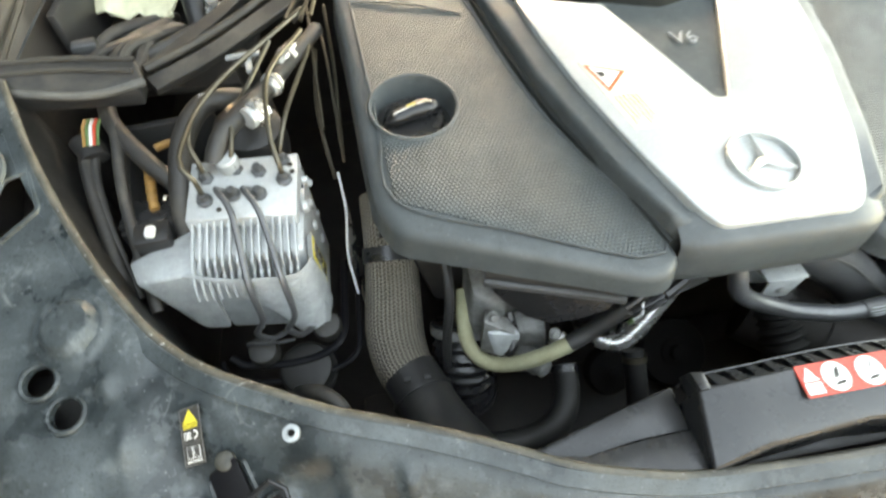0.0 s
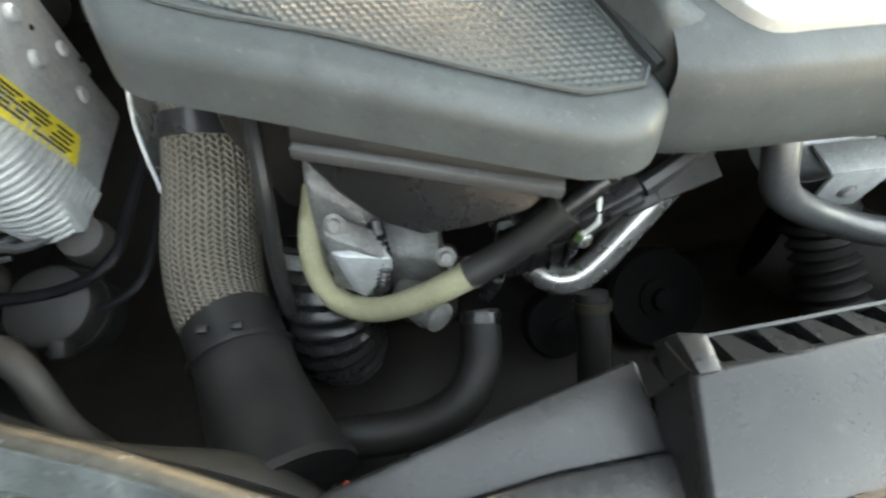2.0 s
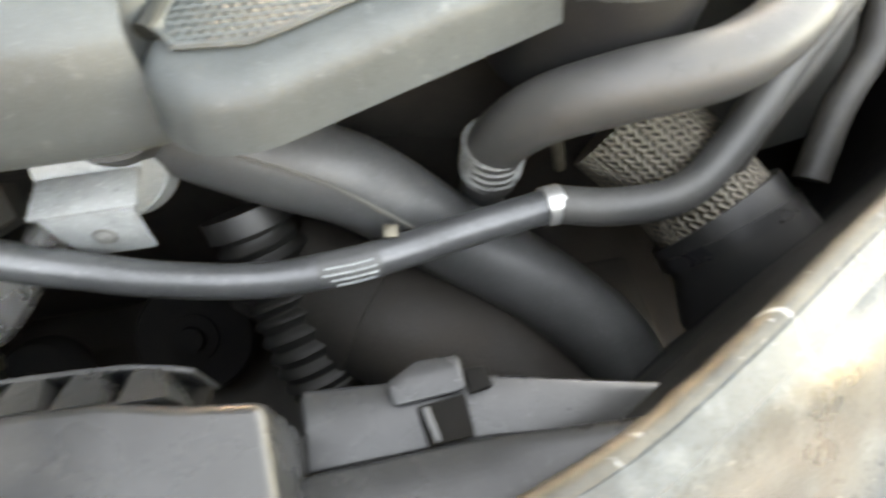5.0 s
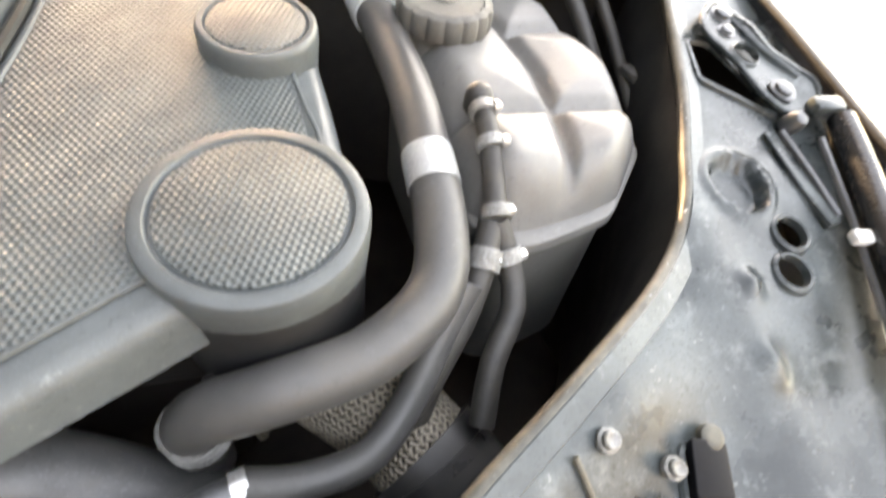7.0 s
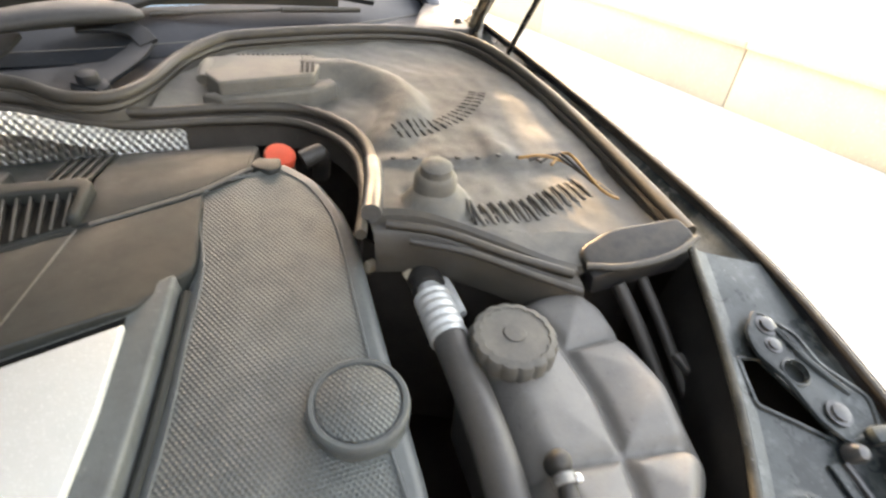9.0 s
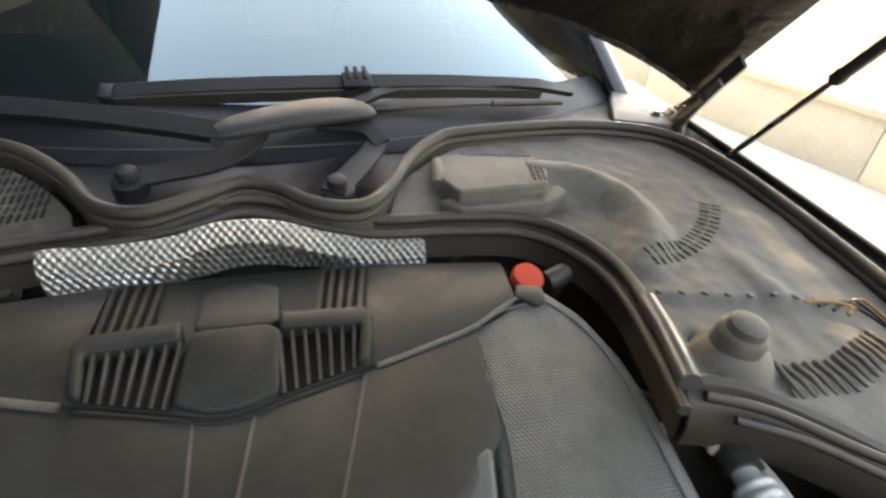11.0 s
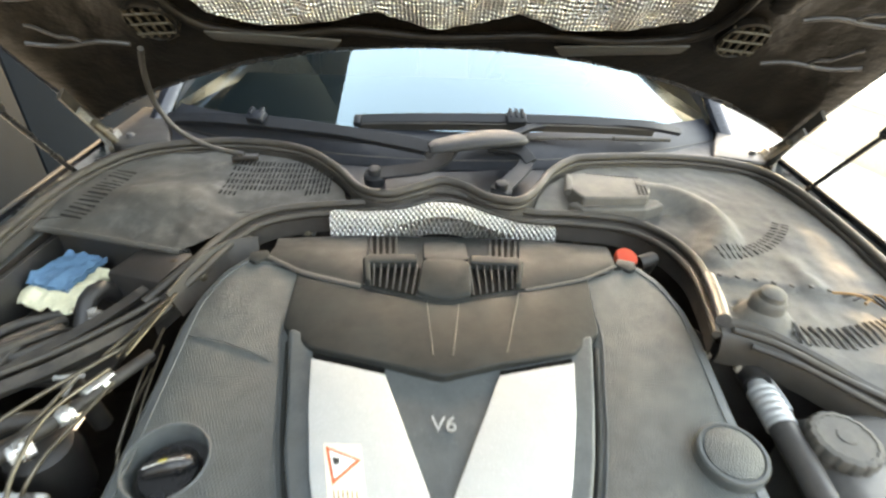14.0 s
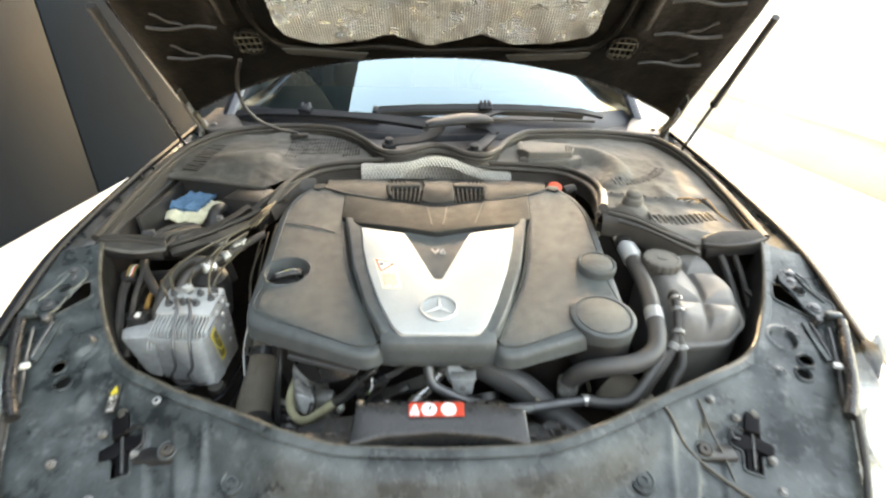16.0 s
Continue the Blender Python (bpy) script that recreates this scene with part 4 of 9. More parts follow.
def bonnet_point(x, d, c=0.0):
    """d: along the bonnet from its hinges; c: outwards from its plane."""
    crown = 0.07 * (1 - (x / 0.9) ** 2) + c
    return (x, HINGE.y - d * math.cos(OPEN) + crown * math.sin(OPEN), HINGE.z + d * math.sin(OPEN) + crown * math.cos(OPEN))


def rear_edge(x):
    return 0.235 * (1 - (abs(x) / 0.86) ** 2.2) - 0.022


def half_width(d):
    return 0.865 - 0.10 * max(0.0, d - 0.4) ** 1.5


skin = []
for k in range(25):
    row = []
    for u in np.linspace(-1, 1, 33):
        f = k / 24
        x0 = u * 0.86
        d = (1 - f) * rear_edge(x0) + f * (1.22 - 0.16 * u * u)
        row.append(bonnet_point(u * half_width(d), d, 0.03))
    skin.append(row)
part("outer_skin", sheet(skin, 0.002), "paint_clean", bonnet, "glossy dark painted bonnet skin")
liner = []
for k in range(25):
    row = []
    for u in np.linspace(-0.985, 0.985, 41):
        f = k / 24
        x0 = u * 0.86
        d = (1 - f) * (rear_edge(x0) + 0.006) + f * (1.20 - 0.16 * u * u)
        x = u * half_width(d)
        well = 0.016 if (0.60 < abs(x) < 0.80 and d > 0.12) else 0.0
        well += 0.014 if (abs(x) < 0.49 and d > 0.262) else 0.0
        row.append(bonnet_point(x, d, 0.004 + well + 0.003 * noise.noise((x * 9, d * 9, 3))))
    liner.append(row)
part("inner_frame", sheet(liner, 0.0), "insulator", bonnet, "dark pressed inner bonnet frame")
rim = [bonnet_point(x, rear_edge(x) + 0.004, 0.010) for x in np.linspace(-0.85, 0.85, 60)]
part("rear_rim", tube(rim, 0.008, 8, raw=True), "black_gloss", bonnet)
for s in (-1, 1):
    part("side_rim", tube([bonnet_point(s * half_width(d) * 0.99, d, 0.012) for d in np.linspace(rear_edge(0.85), 1.1, 30)], 0.009, 8, raw=True), "paint_clean", bonnet)
# foil mat with quilted bays and a scalloped rear edge
SCALLOP = even([(-0.462, 0.402, 0), (-0.450, 0.357, 0), (-0.418, 0.312, 0), (-0.320, 0.284, 0), (-0.212, 0.296, 0), (-0.150, 0.317, 0), (-0.085, 0.294, 0), (-0.018, 0.276, 0), (0.055, 0.294, 0), (0.117, 0.323, 0), (0.200, 0.297, 0), (0.310, 0.296, 0), (0.415, 0.324, 0), (0.448, 0.367, 0), (0.460, 0.402, 0)], 121)
mat_rows = []
for k in range(60):
    row = []
    for i, (x, d0, _) in enumerate(SCALLOP):
        u = i / 60 - 1
        d = d0 + (0.98 - d0) * (k / 59) ** 1.3
        edge = min(1.0, (1 - abs(u)) * 16, k / 4, (59 - k) / 3)
        wrinkle = 0.009 * noise.noise((x * 14, d * 14, 1)) + 0.006 * noise.noise((x * 38, d * 38, 5))
        bay = 0.008 * math.exp(-((d - 0.66) / 0.02) ** 2) + 0.007 * math.exp(-((abs(x) - 0.13) / 0.012) ** 2)
        row.append(bonnet_point(x, d, 0.004 - 0.022 * max(0, edge) - wrinkle * edge + bay * edge))
    mat_rows.append(row)
part("insulation_mat", sheet(mat_rows, 0.0), "mat_foil", bonnet, "crinkled silver foil insulation mat")
lip = [(-0.525, 0.90, 0), (-0.524, 0.55, 0), (-0.519, 0.410, 0), (-0.503, 0.340, 0), (-0.454, 0.287, 0), (-0.320, 0.263, 0), (-0.190, 0.273, 0), (-0.02, 0.255, 0), (0.190, 0.273, 0), (0.320, 0.269, 0), (0.454, 0.297, 0), (0.500, 0.346, 0), (0.516, 0.410, 0), (0.522, 0.55, 0), (0.522, 0.90, 0)]
part("mat_lip", tube([bonnet_point(x, d, -0.004) for x, d, _ in smooth_line(lip, 0.012)], 0.0095, 10, raw=True), "insulator", bonnet, "black rolled lip round the mat")
for s in (-1, 1):
    a = [bonnet_point(s * x, 0.216 + 0.16 * (x - 0.22), -0.002) for x in np.linspace(0.235, 0.440, 14)]
    m = [bonnet_point(s * x, 0.239 + 0.13 * (x - 0.22), -0.012) for x in np.linspace(0.222, 0.452, 14)]
    b = [bonnet_point(s * x, 0.257 + 0.13 * (x - 0.22), -0.012) for x in np.linspace(0.210, 0.462, 14)]
    part("edge_trim", sheet([a, m, b], 0.004), "cowl_streaked", bonnet, "dusty grey moulded trim strip")
    hub = Vector(bonnet_point(s * 0.545, 0.315, -0.004))
    normal = (0, -math.sin(OPEN), -math.cos(OPEN))
    part("vent_ring", turned([(0.047, -0.004), (0.047, 0.010), (0.043, 0.013), (0.040, 0.008), (0.040, -0.004)], hub, normal, 28), "insulator", bonnet)
    for k in range(5):
        x = s * 0.545 - 0.032 + 0.016 * k
        part("vent_bar", tube([bonnet_point(x, 0.280, -0.014), bonnet_point(x, 0.350, -0.014)], 0.003, 6), "zinc", bonnet)
    for k in range(3):
        d = 0.290 + 0.025 * k
        part("vent_bar", tube([bonnet_point(s * 0.545 - 0.036, d, -0.016), bonnet_point(s * 0.545 + 0.036, d, -0.016)], 0.0025, 6), "zinc", bonnet)
    for k in range(6):
        d = 0.25 + 0.12 * k
        line = [bonnet_point(s * x, d + 0.10 * (x - 0.6) + 0.006 * math.sin(40 * x), -0.004) for x in np.linspace(0.62, 0.80, 8)]
        part("stiffening_rib", tube(line, 0.0045, 8), "black", bonnet, "raised rib of the inner frame")
        fork = [bonnet_point(s * (0.70 + 0.07 * f), d + 0.010 + 0.055 * f + 0.006 * math.sin(9 * f), -0.003) for f in np.linspace(0, 1, 7)]
        part("stiffening_rib", tube(fork, 0.0035, 8), "black", bonnet)
    part("beam", tube([bonnet_point(s * 0.575, 0.39, -0.002), bonnet_point(s * 0.572, 0.5, -0.012), bonnet_point(s * 0.575, 1.0, -0.012)], 0.026, 10, squash=0.5), "insulator", bonnet)
    # hinge: two bent links on a bolted foot
    part("hinge_foot", hull_box([(s * 0.822, 0.955, 0.962), (s * 0.836, 0.955, 0.962), (s * 0.836, 1.045, 0.975), (s * 0.822, 1.045, 0.975)], [(s * 0.824, 0.965, 1.012), (s * 0.834, 0.965, 1.012), (s * 0.834, 1.020, 1.022), (s * 0.824, 1.020, 1.022)], 0.002), "rough_cast", bonnet, "grimy bolted hinge foot")
    part("hinge_arm", strap([(s * 0.838, 1.030, 0.995), (s * 0.842, 0.985, 1.030), (s * 0.838, 0.930, 1.085), (s * 0.830, 0.870, 1.150)], 0.026, 0.006, (s, 0, 0.2)), "rubber_seal", bonnet, "dirty steel hinge arm")
    part("hinge_arm", strap([(s * 0.828, 0.975, 0.990), (s * 0.826, 0.945, 1.040), (s * 0.822, 0.895, 1.105)], 0.018, 0.005, (s, 0, 0.2)), "rough_cast", bonnet)
    part("hinge_spring", tube([(s * 0.818, 0.985, 1.000), (s * 0.816, 0.955, 1.035), (s * 0.812, 0.920, 1.070)], 0.007, 10, 0.0012, ribs=0.25, pitch=0.005), "zinc", bonnet, "rusty hinge spring")
    for y, z in ((1.025, 0.998), (0.978, 1.030), (0.960, 0.990)):
        bolt((s * 0.820, y, z), (-s, 0, 0), 0.006, 0.006, "hinge_bolt", bonnet, "zinc")

for s in (-1, 1):
    strut = thing("gas_strut", (s * 0.83, 0.76, 0.97), "black gas strut holding the bonnet up", "gas strut", "bonnet struts")
    low, high = Vector((s * 0.828, 0.840, 0.972)), Vector((s * 0.80, 0.49, 1.42))
    mid = low.lerp(high, 0.45)
    part("rod", tube([low, mid], 0.0055, 10), "black_gloss", strut)
    part("cylinder", tube([mid, high], 0.0105, 12), "black", strut)
    part("collar", tube([mid - (high - low) * 0.01, mid + (high - low) * 0.012], 0.012, 12), "black_gloss", strut)
    part("ball_joint", turned([(0.010, -0.012), (0.012, 0), (0.010, 0.012)], low, (1, 0, 0), 12), "black", strut)

# ---- engine cover ----
engine_cover = thing("engine_cover", (0, 0.28, 0.80), "grey plastic engine cover with a silver V-shaped plate", "engine cover")


def lobe_z(x, y):
    return 0.893 + 0.115 * y - 0.02 * max(0.0, abs(x) - 0.30) ** 2 * 40


def plate_z(x, y):
    return 0.925 + 0.1 * y - 0.02 * max(0.0, -y) * 3


def rear_z(x, y):
    return 0.912 + 0.088 * y - 0.10 * max(0.0, abs(x) - 0.2) ** 2 - 0.36 * max(0.0, y - 0.55) ** 1.1 + 0.022 * min(1.0, max(0.0, (0.42 - y) / 0.13)) * min(1.0, max(0.0, (0.25 - abs(x)) / 0.07))


LOBE = [(-0.355, 0.560), (-0.392, 0.515), (-0.412, 0.450), (-0.415, 0.390), (-0.406, 0.260), (-0.398, 0.110), (-0.392, 0.035), (-0.373, -0.006), (-0.260, -0.050),
        (-0.145, -0.094), (-0.120, -0.092), (-0.103, -0.072), (-0.122, -0.015), (-0.150, 0.050), (-0.175, 0.120), (-0.196, 0.200), (-0.214, 0.290), (-0.236, 0.380), (-0.240, 0.495), (-0.312, 0.538)]
MESH = [(-0.346, 0.535), (-0.376, 0.497), (-0.392, 0.440), (-0.393, 0.390), (-0.385, 0.260), (-0.377, 0.130), (-0.370, 0.031), (-0.255, -0.026), (-0.150, -0.070), (-0.122, -0.068),
        (-0.116, -0.058), (-0.138, 0.000), (-0.166, 0.060), (-0.192, 0.125), (-0.213, 0.200), (-0.231, 0.290), (-0.248, 0.375), (-0.253, 0.500), (-0.312, 0.528)]
for s in (-1, 1):
    lobe = [(x * -s, y) for x, y in LOBE]
    well_rim = disc(-0.334, 0.158, 0.0485, 40) if s < 0 else None
    part("side_lobe", slab(rounded(lobe, 0.014), lobe_z, lambda x, y: 0.855 + 0.09 * max(0.0, y), 0.012, 0.003, 5, hole=well_rim), "cover", engine_cover, "grey moulded side of the cover")
    mesh = [(x * -s, y) for x, y in MESH]
    bm = slab(rounded(mesh, 0.008, 3), lambda x, y: lobe_z(x, y) + 0.0022, 0.006, 0.0012, steps=2, bottom=s > 0, hole=well_rim)
    bmesh.ops.subdivide_edges(bm, edges=[e for e in bm.edges if e.calc_length() > 0.05], cuts=2, use_grid_fill=True)
    part("pipped_panel", bm, "mesh", engine_cover, "grey panel with a moulded pip pattern")
    groove = [(s * -x, y, lobe_z(x, y) + 0.0025) for x, y in MESH] + [(s * -MESH[0][0], MESH[0][1], lobe_z(*MESH[0]) + 0.0025)]
    part("panel_border", tube(groove, 0.0016, 6, 0.02), "cover", engine_cover)
    # ridge beside the plate frame
    ridge = [(s * 0.112, -0.060), (s * 0.133, 0.000), (s * 0.160, 0.065), (s * 0.184, 0.130), (s * 0.204, 0.205), (s * 0.222, 0.292), (s * 0.232, 0.345)]
    part("ridge", tube([(x, y, lobe_z(x, y) + 0.003) for x, y in ridge], 0.0042, 8), "rear_cover", engine_cover, "dust-edged ridge along the panel")

part("panel_crease", tube([(x, y, lobe_z(x, y) + 0.0022) for x, y in ((-0.392, 0.361), (-0.360, 0.354), (-0.320, 0.342), (-0.280, 0.325), (-0.252, 0.311))], 0.0014, 6, 0.01), "cover", engine_cover, "faint crease across the pipped panel")

FRAME = [(-0.234, 0.362), (-0.206, 0.240), (-0.190, 0.160), (-0.150, 0.030), (-0.112, -0.052), (-0.094, -0.060), (0.094, -0.060), (0.113, -0.052), (0.146, 0.030), (0.186, 0.160), (0.204, 0.240), (0.228, 0.362), (0.19, 0.345), (0.08, 0.33), (-0.08, 0.33), (-0.19, 0.345)]


def frame_z(x, y):
    return 0.9185 + 0.1 * y - 0.9 * max(0.0, -0.045 - y) - 0.03 * max(0.0, abs(x) - 0.16) - 1.2 * max(0.0, abs(x) - 0.11 - 0.36 * (y + 0.07))


part("plate_frame", slab(rounded(FRAME, 0.012), frame_z, lambda x, y: 0.852 + 0.08 * max(0.0, y), 0.006, 0.004, 4), "cover", engine_cover, "grey surround of the silver plate")
# front brow of the centre section
brow = []
for y, z in ((-0.046, 0.9135), (-0.062, 0.9095), (-0.072, 0.9055), (-0.0765, 0.9025), (-0.0800, 0.8975), (-0.0825, 0.884), (-0.0840, 0.866), (-0.0842, 0.854), (-0.0815, 0.8495), (-0.066, 0.849)):
    brow.append([(x * (1 + 0.10 * max(0.0, -0.046 - y)), y + 0.010 * (abs(x) / 0.108) ** 6, z - 0.006 * (abs(x) / 0.108) ** 4) for x in np.linspace(-0.108, 0.108, 36)])
part("front_brow", sheet(brow, 0.003), "cover", engine_cover, "rounded front lip of the cover")

PLATE = [(-0.185, 0.295), (-0.079, 0.270), (0.0, 0.083), (0.078, 0.272), (0.186, 0.297), (0.172, 0.215), (0.150, 0.126), (0.116, 0.020), (0.088, -0.046), (0.072, -0.066), (-0.072, -0.066), (-0.088, -0.046), (-0.118, 0.022), (-0.152, 0.128), (-0.172, 0.215)]
plate_line = [PLATE[0], PLATE[1]] + rounded([(-0.079, 0.270), (-0.008, 0.092), (0.008, 0.092), (0.078, 0.272)], 0.006, 3)[4:12] + [PLATE[3], PLATE[4]] + rounded(PLATE[4:] + [PLATE[0]], 0.012, 3)[5:-4]
part("silver_plate", slab(plate_line, plate_z, 0.012, 0.0022, steps=3), "silver", engine_cover, "silver V-shaped cover plate")
part("centre_wedge", slab([(-0.084, 0.290), (-0.012, 0.088), (0.012, 0.088), (0.083, 0.290), (0.0, 0.262)], lambda x, y: plate_z(x, y) - 0.0035 - 0.10 * max(0.0, y - 0.19) - 1.1 * max(0.0, y - 0.245), 0.014, 0.001), "cover", engine_cover, "dark wedge between the arms of the plate")
lettering("V6", (0.002, 0.196, plate_z(0, 0.196) - 0.0035), 0.030, "cast", engine_cover, "lettering", (5.7, 0, 0), 0.0012, "raised grey V6 lettering")
# round emblem: a plain ring with three bars
emblem = turned([(0.037, -0.002), (0.037, 0.003), (0.0355, 0.0045), (0.0335, 0.004), (0.033, -0.001)], (0, 0, plate_z(0, 0)), (0, -0.1, 1), 48, ends=False)
part("emblem", emblem, "silver", engine_cover, "round raised chrome emblem")
star = engine_cover.children[-1]
for k in range(3):
    t = math.pi / 2 + k * 2 * math.pi / 3
    c, n_ = Vector((math.cos(t), math.sin(t), 0)), Vector((-math.sin(t), math.cos(t), 0))
    z = plate_z(0, 0) + 0.0015
    low = [(*(n_ * 0.0055).xy, z), (*(c * 0.033 + n_ * 0.0008).xy, z + c.y * 0.0033), (*(c * 0.033 - n_ * 0.0008).xy, z + c.y * 0.0033), (*(n_ * -0.0055).xy, z)]
    up = [(*(n_ * 0.001).xy, z + 0.004), (*(c * 0.032 + n_ * 0.0004).xy, z + 0.002 + c.y * 0.0033), (*(c * 0.032 - n_ * 0.0004).xy, z + 0.002 + c.y * 0.0033), (*(n_ * -0.001).xy, z + 0.004)]
    part("emblem_bar", hull_box(low, up, 0), "silver", star)

# black strips for the shade between the plate's rear edge and the rear section
for s in (-1, 1):
    hollow = [(s * 0.080, 0.2715), (s * 0.184, 0.2965), (s * 0.186, 0.3105), (s * 0.080, 0.2835)]
    part("hollow", slab(hollow, lambda x, y: frame_z(x, y) + 0.0012, 0.004, 0.0003, steps=1), "pit", engine_cover, "black strip put in as the shade behind the silver plate")

# rear section with its vents
REAR = [(-0.254, 0.500), (-0.246, 0.372), (-0.190, 0.312), (-0.080, 0.284), (-0.03, 0.270), (0.0, 0.262), (0.03, 0.272), (0.079, 0.286), (0.190, 0.314), (0.242, 0.372), (0.254, 0.502), (0.312, 0.536), (0.318, 0.566), (0.330, 0.634), (0.160, 0.660), (0.0, 0.662), (-0.160, 0.660), (-0.310, 0.636), (-0.320, 0.572), (-0.316, 0.538)]
part("rear_section", slab(rounded(REAR, 0.010), rear_z, lambda x, y: 0.86, 0.003, 0.0, 4), "rear_cover", engine_cover, "dust-coated dark rear part of the cover")


def step_z(x, y):
    return rear_z(x, y) + 0.0022


# faint louvre folds pressed into the front half
for s in (-1, 1):
    for k in range(4):
        y0 = 0.452 - 0.034 * k
        part("fold", tube([(s * x, y0 + 0.10 * (x - 0.14), rear_z(x, y0 + 0.10 * (x - 0.14)) - 0.0012) for x in np.linspace(0.138, 0.236 - 0.004 * k, 8)], 0.0032, 8, squash=0.7), "rear_cover", engine_cover, "faint moulded fold")

# the raised rear half ends in a shallow V above the front half
for s in (-1, 1):
    flank = [(s * 0.152, 0.660), (s * 0.140, 0.560), (s * 0.128, 0.466), (s * 0.200, 0.488), (s * 0.252, 0.506), (s * 0.308, 0.540), (s * 0.313, 0.566), (s * 0.325, 0.630)]
    part("rear_flank", slab(rounded(flank, 0.004, 3), step_z, 0.010, 0.0009), "rear_cover", engine_cover, "dusty raised panel beside the grille")
middle = [(-0.149, 0.659), (-0.125, 0.466), (-0.045, 0.443), (-0.014, 0.433), (0.014, 0.433), (0.045, 0.443), (0.125, 0.466), (0.149, 0.659)]
for s in (-1, 1):
    brink = [(s * 0.330, 0.545), (s * 0.308, 0.537), (s * 0.252, 0.503), (s * 0.200, 0.485), (s * 0.140, 0.467)]
    part("step_ridge", tube([(x, y, step_z(x, y) - 0.0016) for x, y in brink], 0.0052 if s < 0 else 0.0034, 10, 0.01, squash=0.55), "slat", engine_cover, "dusty tan ridge along the step")
part("step_ridge", tube([(x, y - 0.0025, step_z(x, y) - 0.0016) for x, y in ((-0.128, 0.463), (-0.045, 0.441), (-0.014, 0.431), (0.014, 0.431), (0.045, 0.441), (0.128, 0.463))], 0.0016, 8, 0.008), "rear_cover", engine_cover)
wells = ([(0.036, 0.516), (0.128, 0.512), (0.121, 0.466), (0.046, 0.445)], [(0.094, 0.650), (0.144, 0.646), (0.129, 0.540), (0.085, 0.544)])
part("vent_panel", slab(rounded(middle, 0.004, 3), step_z, 0.010, 0.0009), "rear_cover", engine_cover, "centre panel with the air grilles")
for s in (-1, 1):
    tab = [(s * 0.352, 0.552), (s * 0.322, 0.563), (s * 0.312, 0.540), (s * 0.334, 0.522), (s * 0.348, 0.530)]
    part("corner_tab", slab(rounded(tab, 0.005, 3), lambda x, y: rear_z(x, y) + 0.004, 0.02, 0.002), "rear_cover", engine_cover, "small lug at the corner")
    for x0, x1, y0, y1 in ((0.026, 0.014, 0.430, 0.30), (0.128, 0.092, 0.462, 0.310)):
        if s < 0 and x0 > 0.1:
            continue
        part("crease", tube([(s * x0, y0, rear_z(x0, y0)), (s * x1, y1, rear_z(x1, y1))], 0.0013, 6), "slat", engine_cover, "thin dust-lined crease")
    # lower grille: a raised frame along the back and the outer side, with standing slats
    bar = [(s * 0.048, 0.541), (s * 0.134, 0.536), (s * 0.143, 0.524), (s * 0.132, 0.468), (s * 0.121, 0.466), (s * 0.129, 0.513), (s * 0.046, 0.518)]
    part("grille_frame", slab(rounded(bar, 0.005, 3), lambda x, y: rear_z(x, y) + 0.017 - 0.12 * max(0.0, 0.50 - y), 0.02, 0.004), "rear_cover", engine_cover, "raised dusty frame of an air grille")
    # a black sheet on the panel paints the opening's shade
    part("grille_back", slab([(s * x, y) for x, y in wells[0]], lambda x, y: step_z(x, y) + 0.0012, 0.004, 0.0004), "pit", engine_cover, "black sheet put in as the shade behind the slats")
    for k in range(7):
        f = (k + 0.5) / 7
        xf, xb = s * (0.046 + 0.077 * f), s * (0.040 + 0.088 * f)
        yf, yb = 0.446 + 0.021 * f, 0.517 - 0.004 * f
        low = [(xf - 0.0013, yf, step_z(xf, yf)), (xf + 0.0013, yf, step_z(xf, yf)), (xb + 0.0013, yb, step_z(xb, yb)), (xb - 0.0013, yb, step_z(xb, yb))]
        up = [(a, b, c + (0.0028 if i < 2 else 0.0105)) for i, (a, b, c) in enumerate(low)]
        part("slat", hull_box(low, up, 0.0005), "slat", engine_cover)
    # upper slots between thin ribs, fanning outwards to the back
    # slot shade painted as a black sheet, not cut through
    part("slot_back", slab([(s * x, y) for x, y in wells[1]], lambda x, y: step_z(x, y) + 0.0012, 0.004, 0.0004), "pit", engine_cover, "black sheet put in as the shade of the grille slots")
    for k in range(5):
        f = k / 4
        xf, xb = s * (0.085 + 0.044 * f), s * (0.094 + 0.050 * f)
        yf, yb = 0.543 - 0.004 * f, 0.651 - 0.004 * f
        ym = (yf + yb) / 2
        w = 0.0024
        low = [(xf - w, yf, step_z(xf, yf)), (xf + w, yf, step_z(xf, yf)), (xb + w, yb, step_z(xb, yb)), (xb - w, yb, step_z(xb, yb))]
        part("slat", hull_box(low, [(a, b, c + 0.0045) for a, b, c in low], 0.0008), "rear_cover", engine_cover)
block = [(-0.030, 0.527), (0.034, 0.527), (0.047, 0.518), (0.047, 0.448), (0.014, 0.436), (-0.014, 0.436), (-0.044, 0.448), (-0.038, 0.518)]
part("centre_block", slab(rounded(block, 0.006, 3), lambda x, y: rear_z(x, y) + 0.0165 - 0.115 * max(0, 0.515 - y), 0.02, 0.004), "rear_cover", engine_cover, "raised block between the grilles")
part("rear_tongue", slab(rounded([(-0.040, 0.610), (-0.006, 0.634), (0.012, 0.634), (0.042, 0.610), (0.046, 0.530), (-0.036, 0.530)], 0.008, 3), lambda x, y: rear_z(x, y) + 0.005 + 0.007 * max(0.0, min(1.0, (0.62 - y) / 0.09)), 0.014, 0.0025), "rear_cover", engine_cover, "sloping hump behind the block")

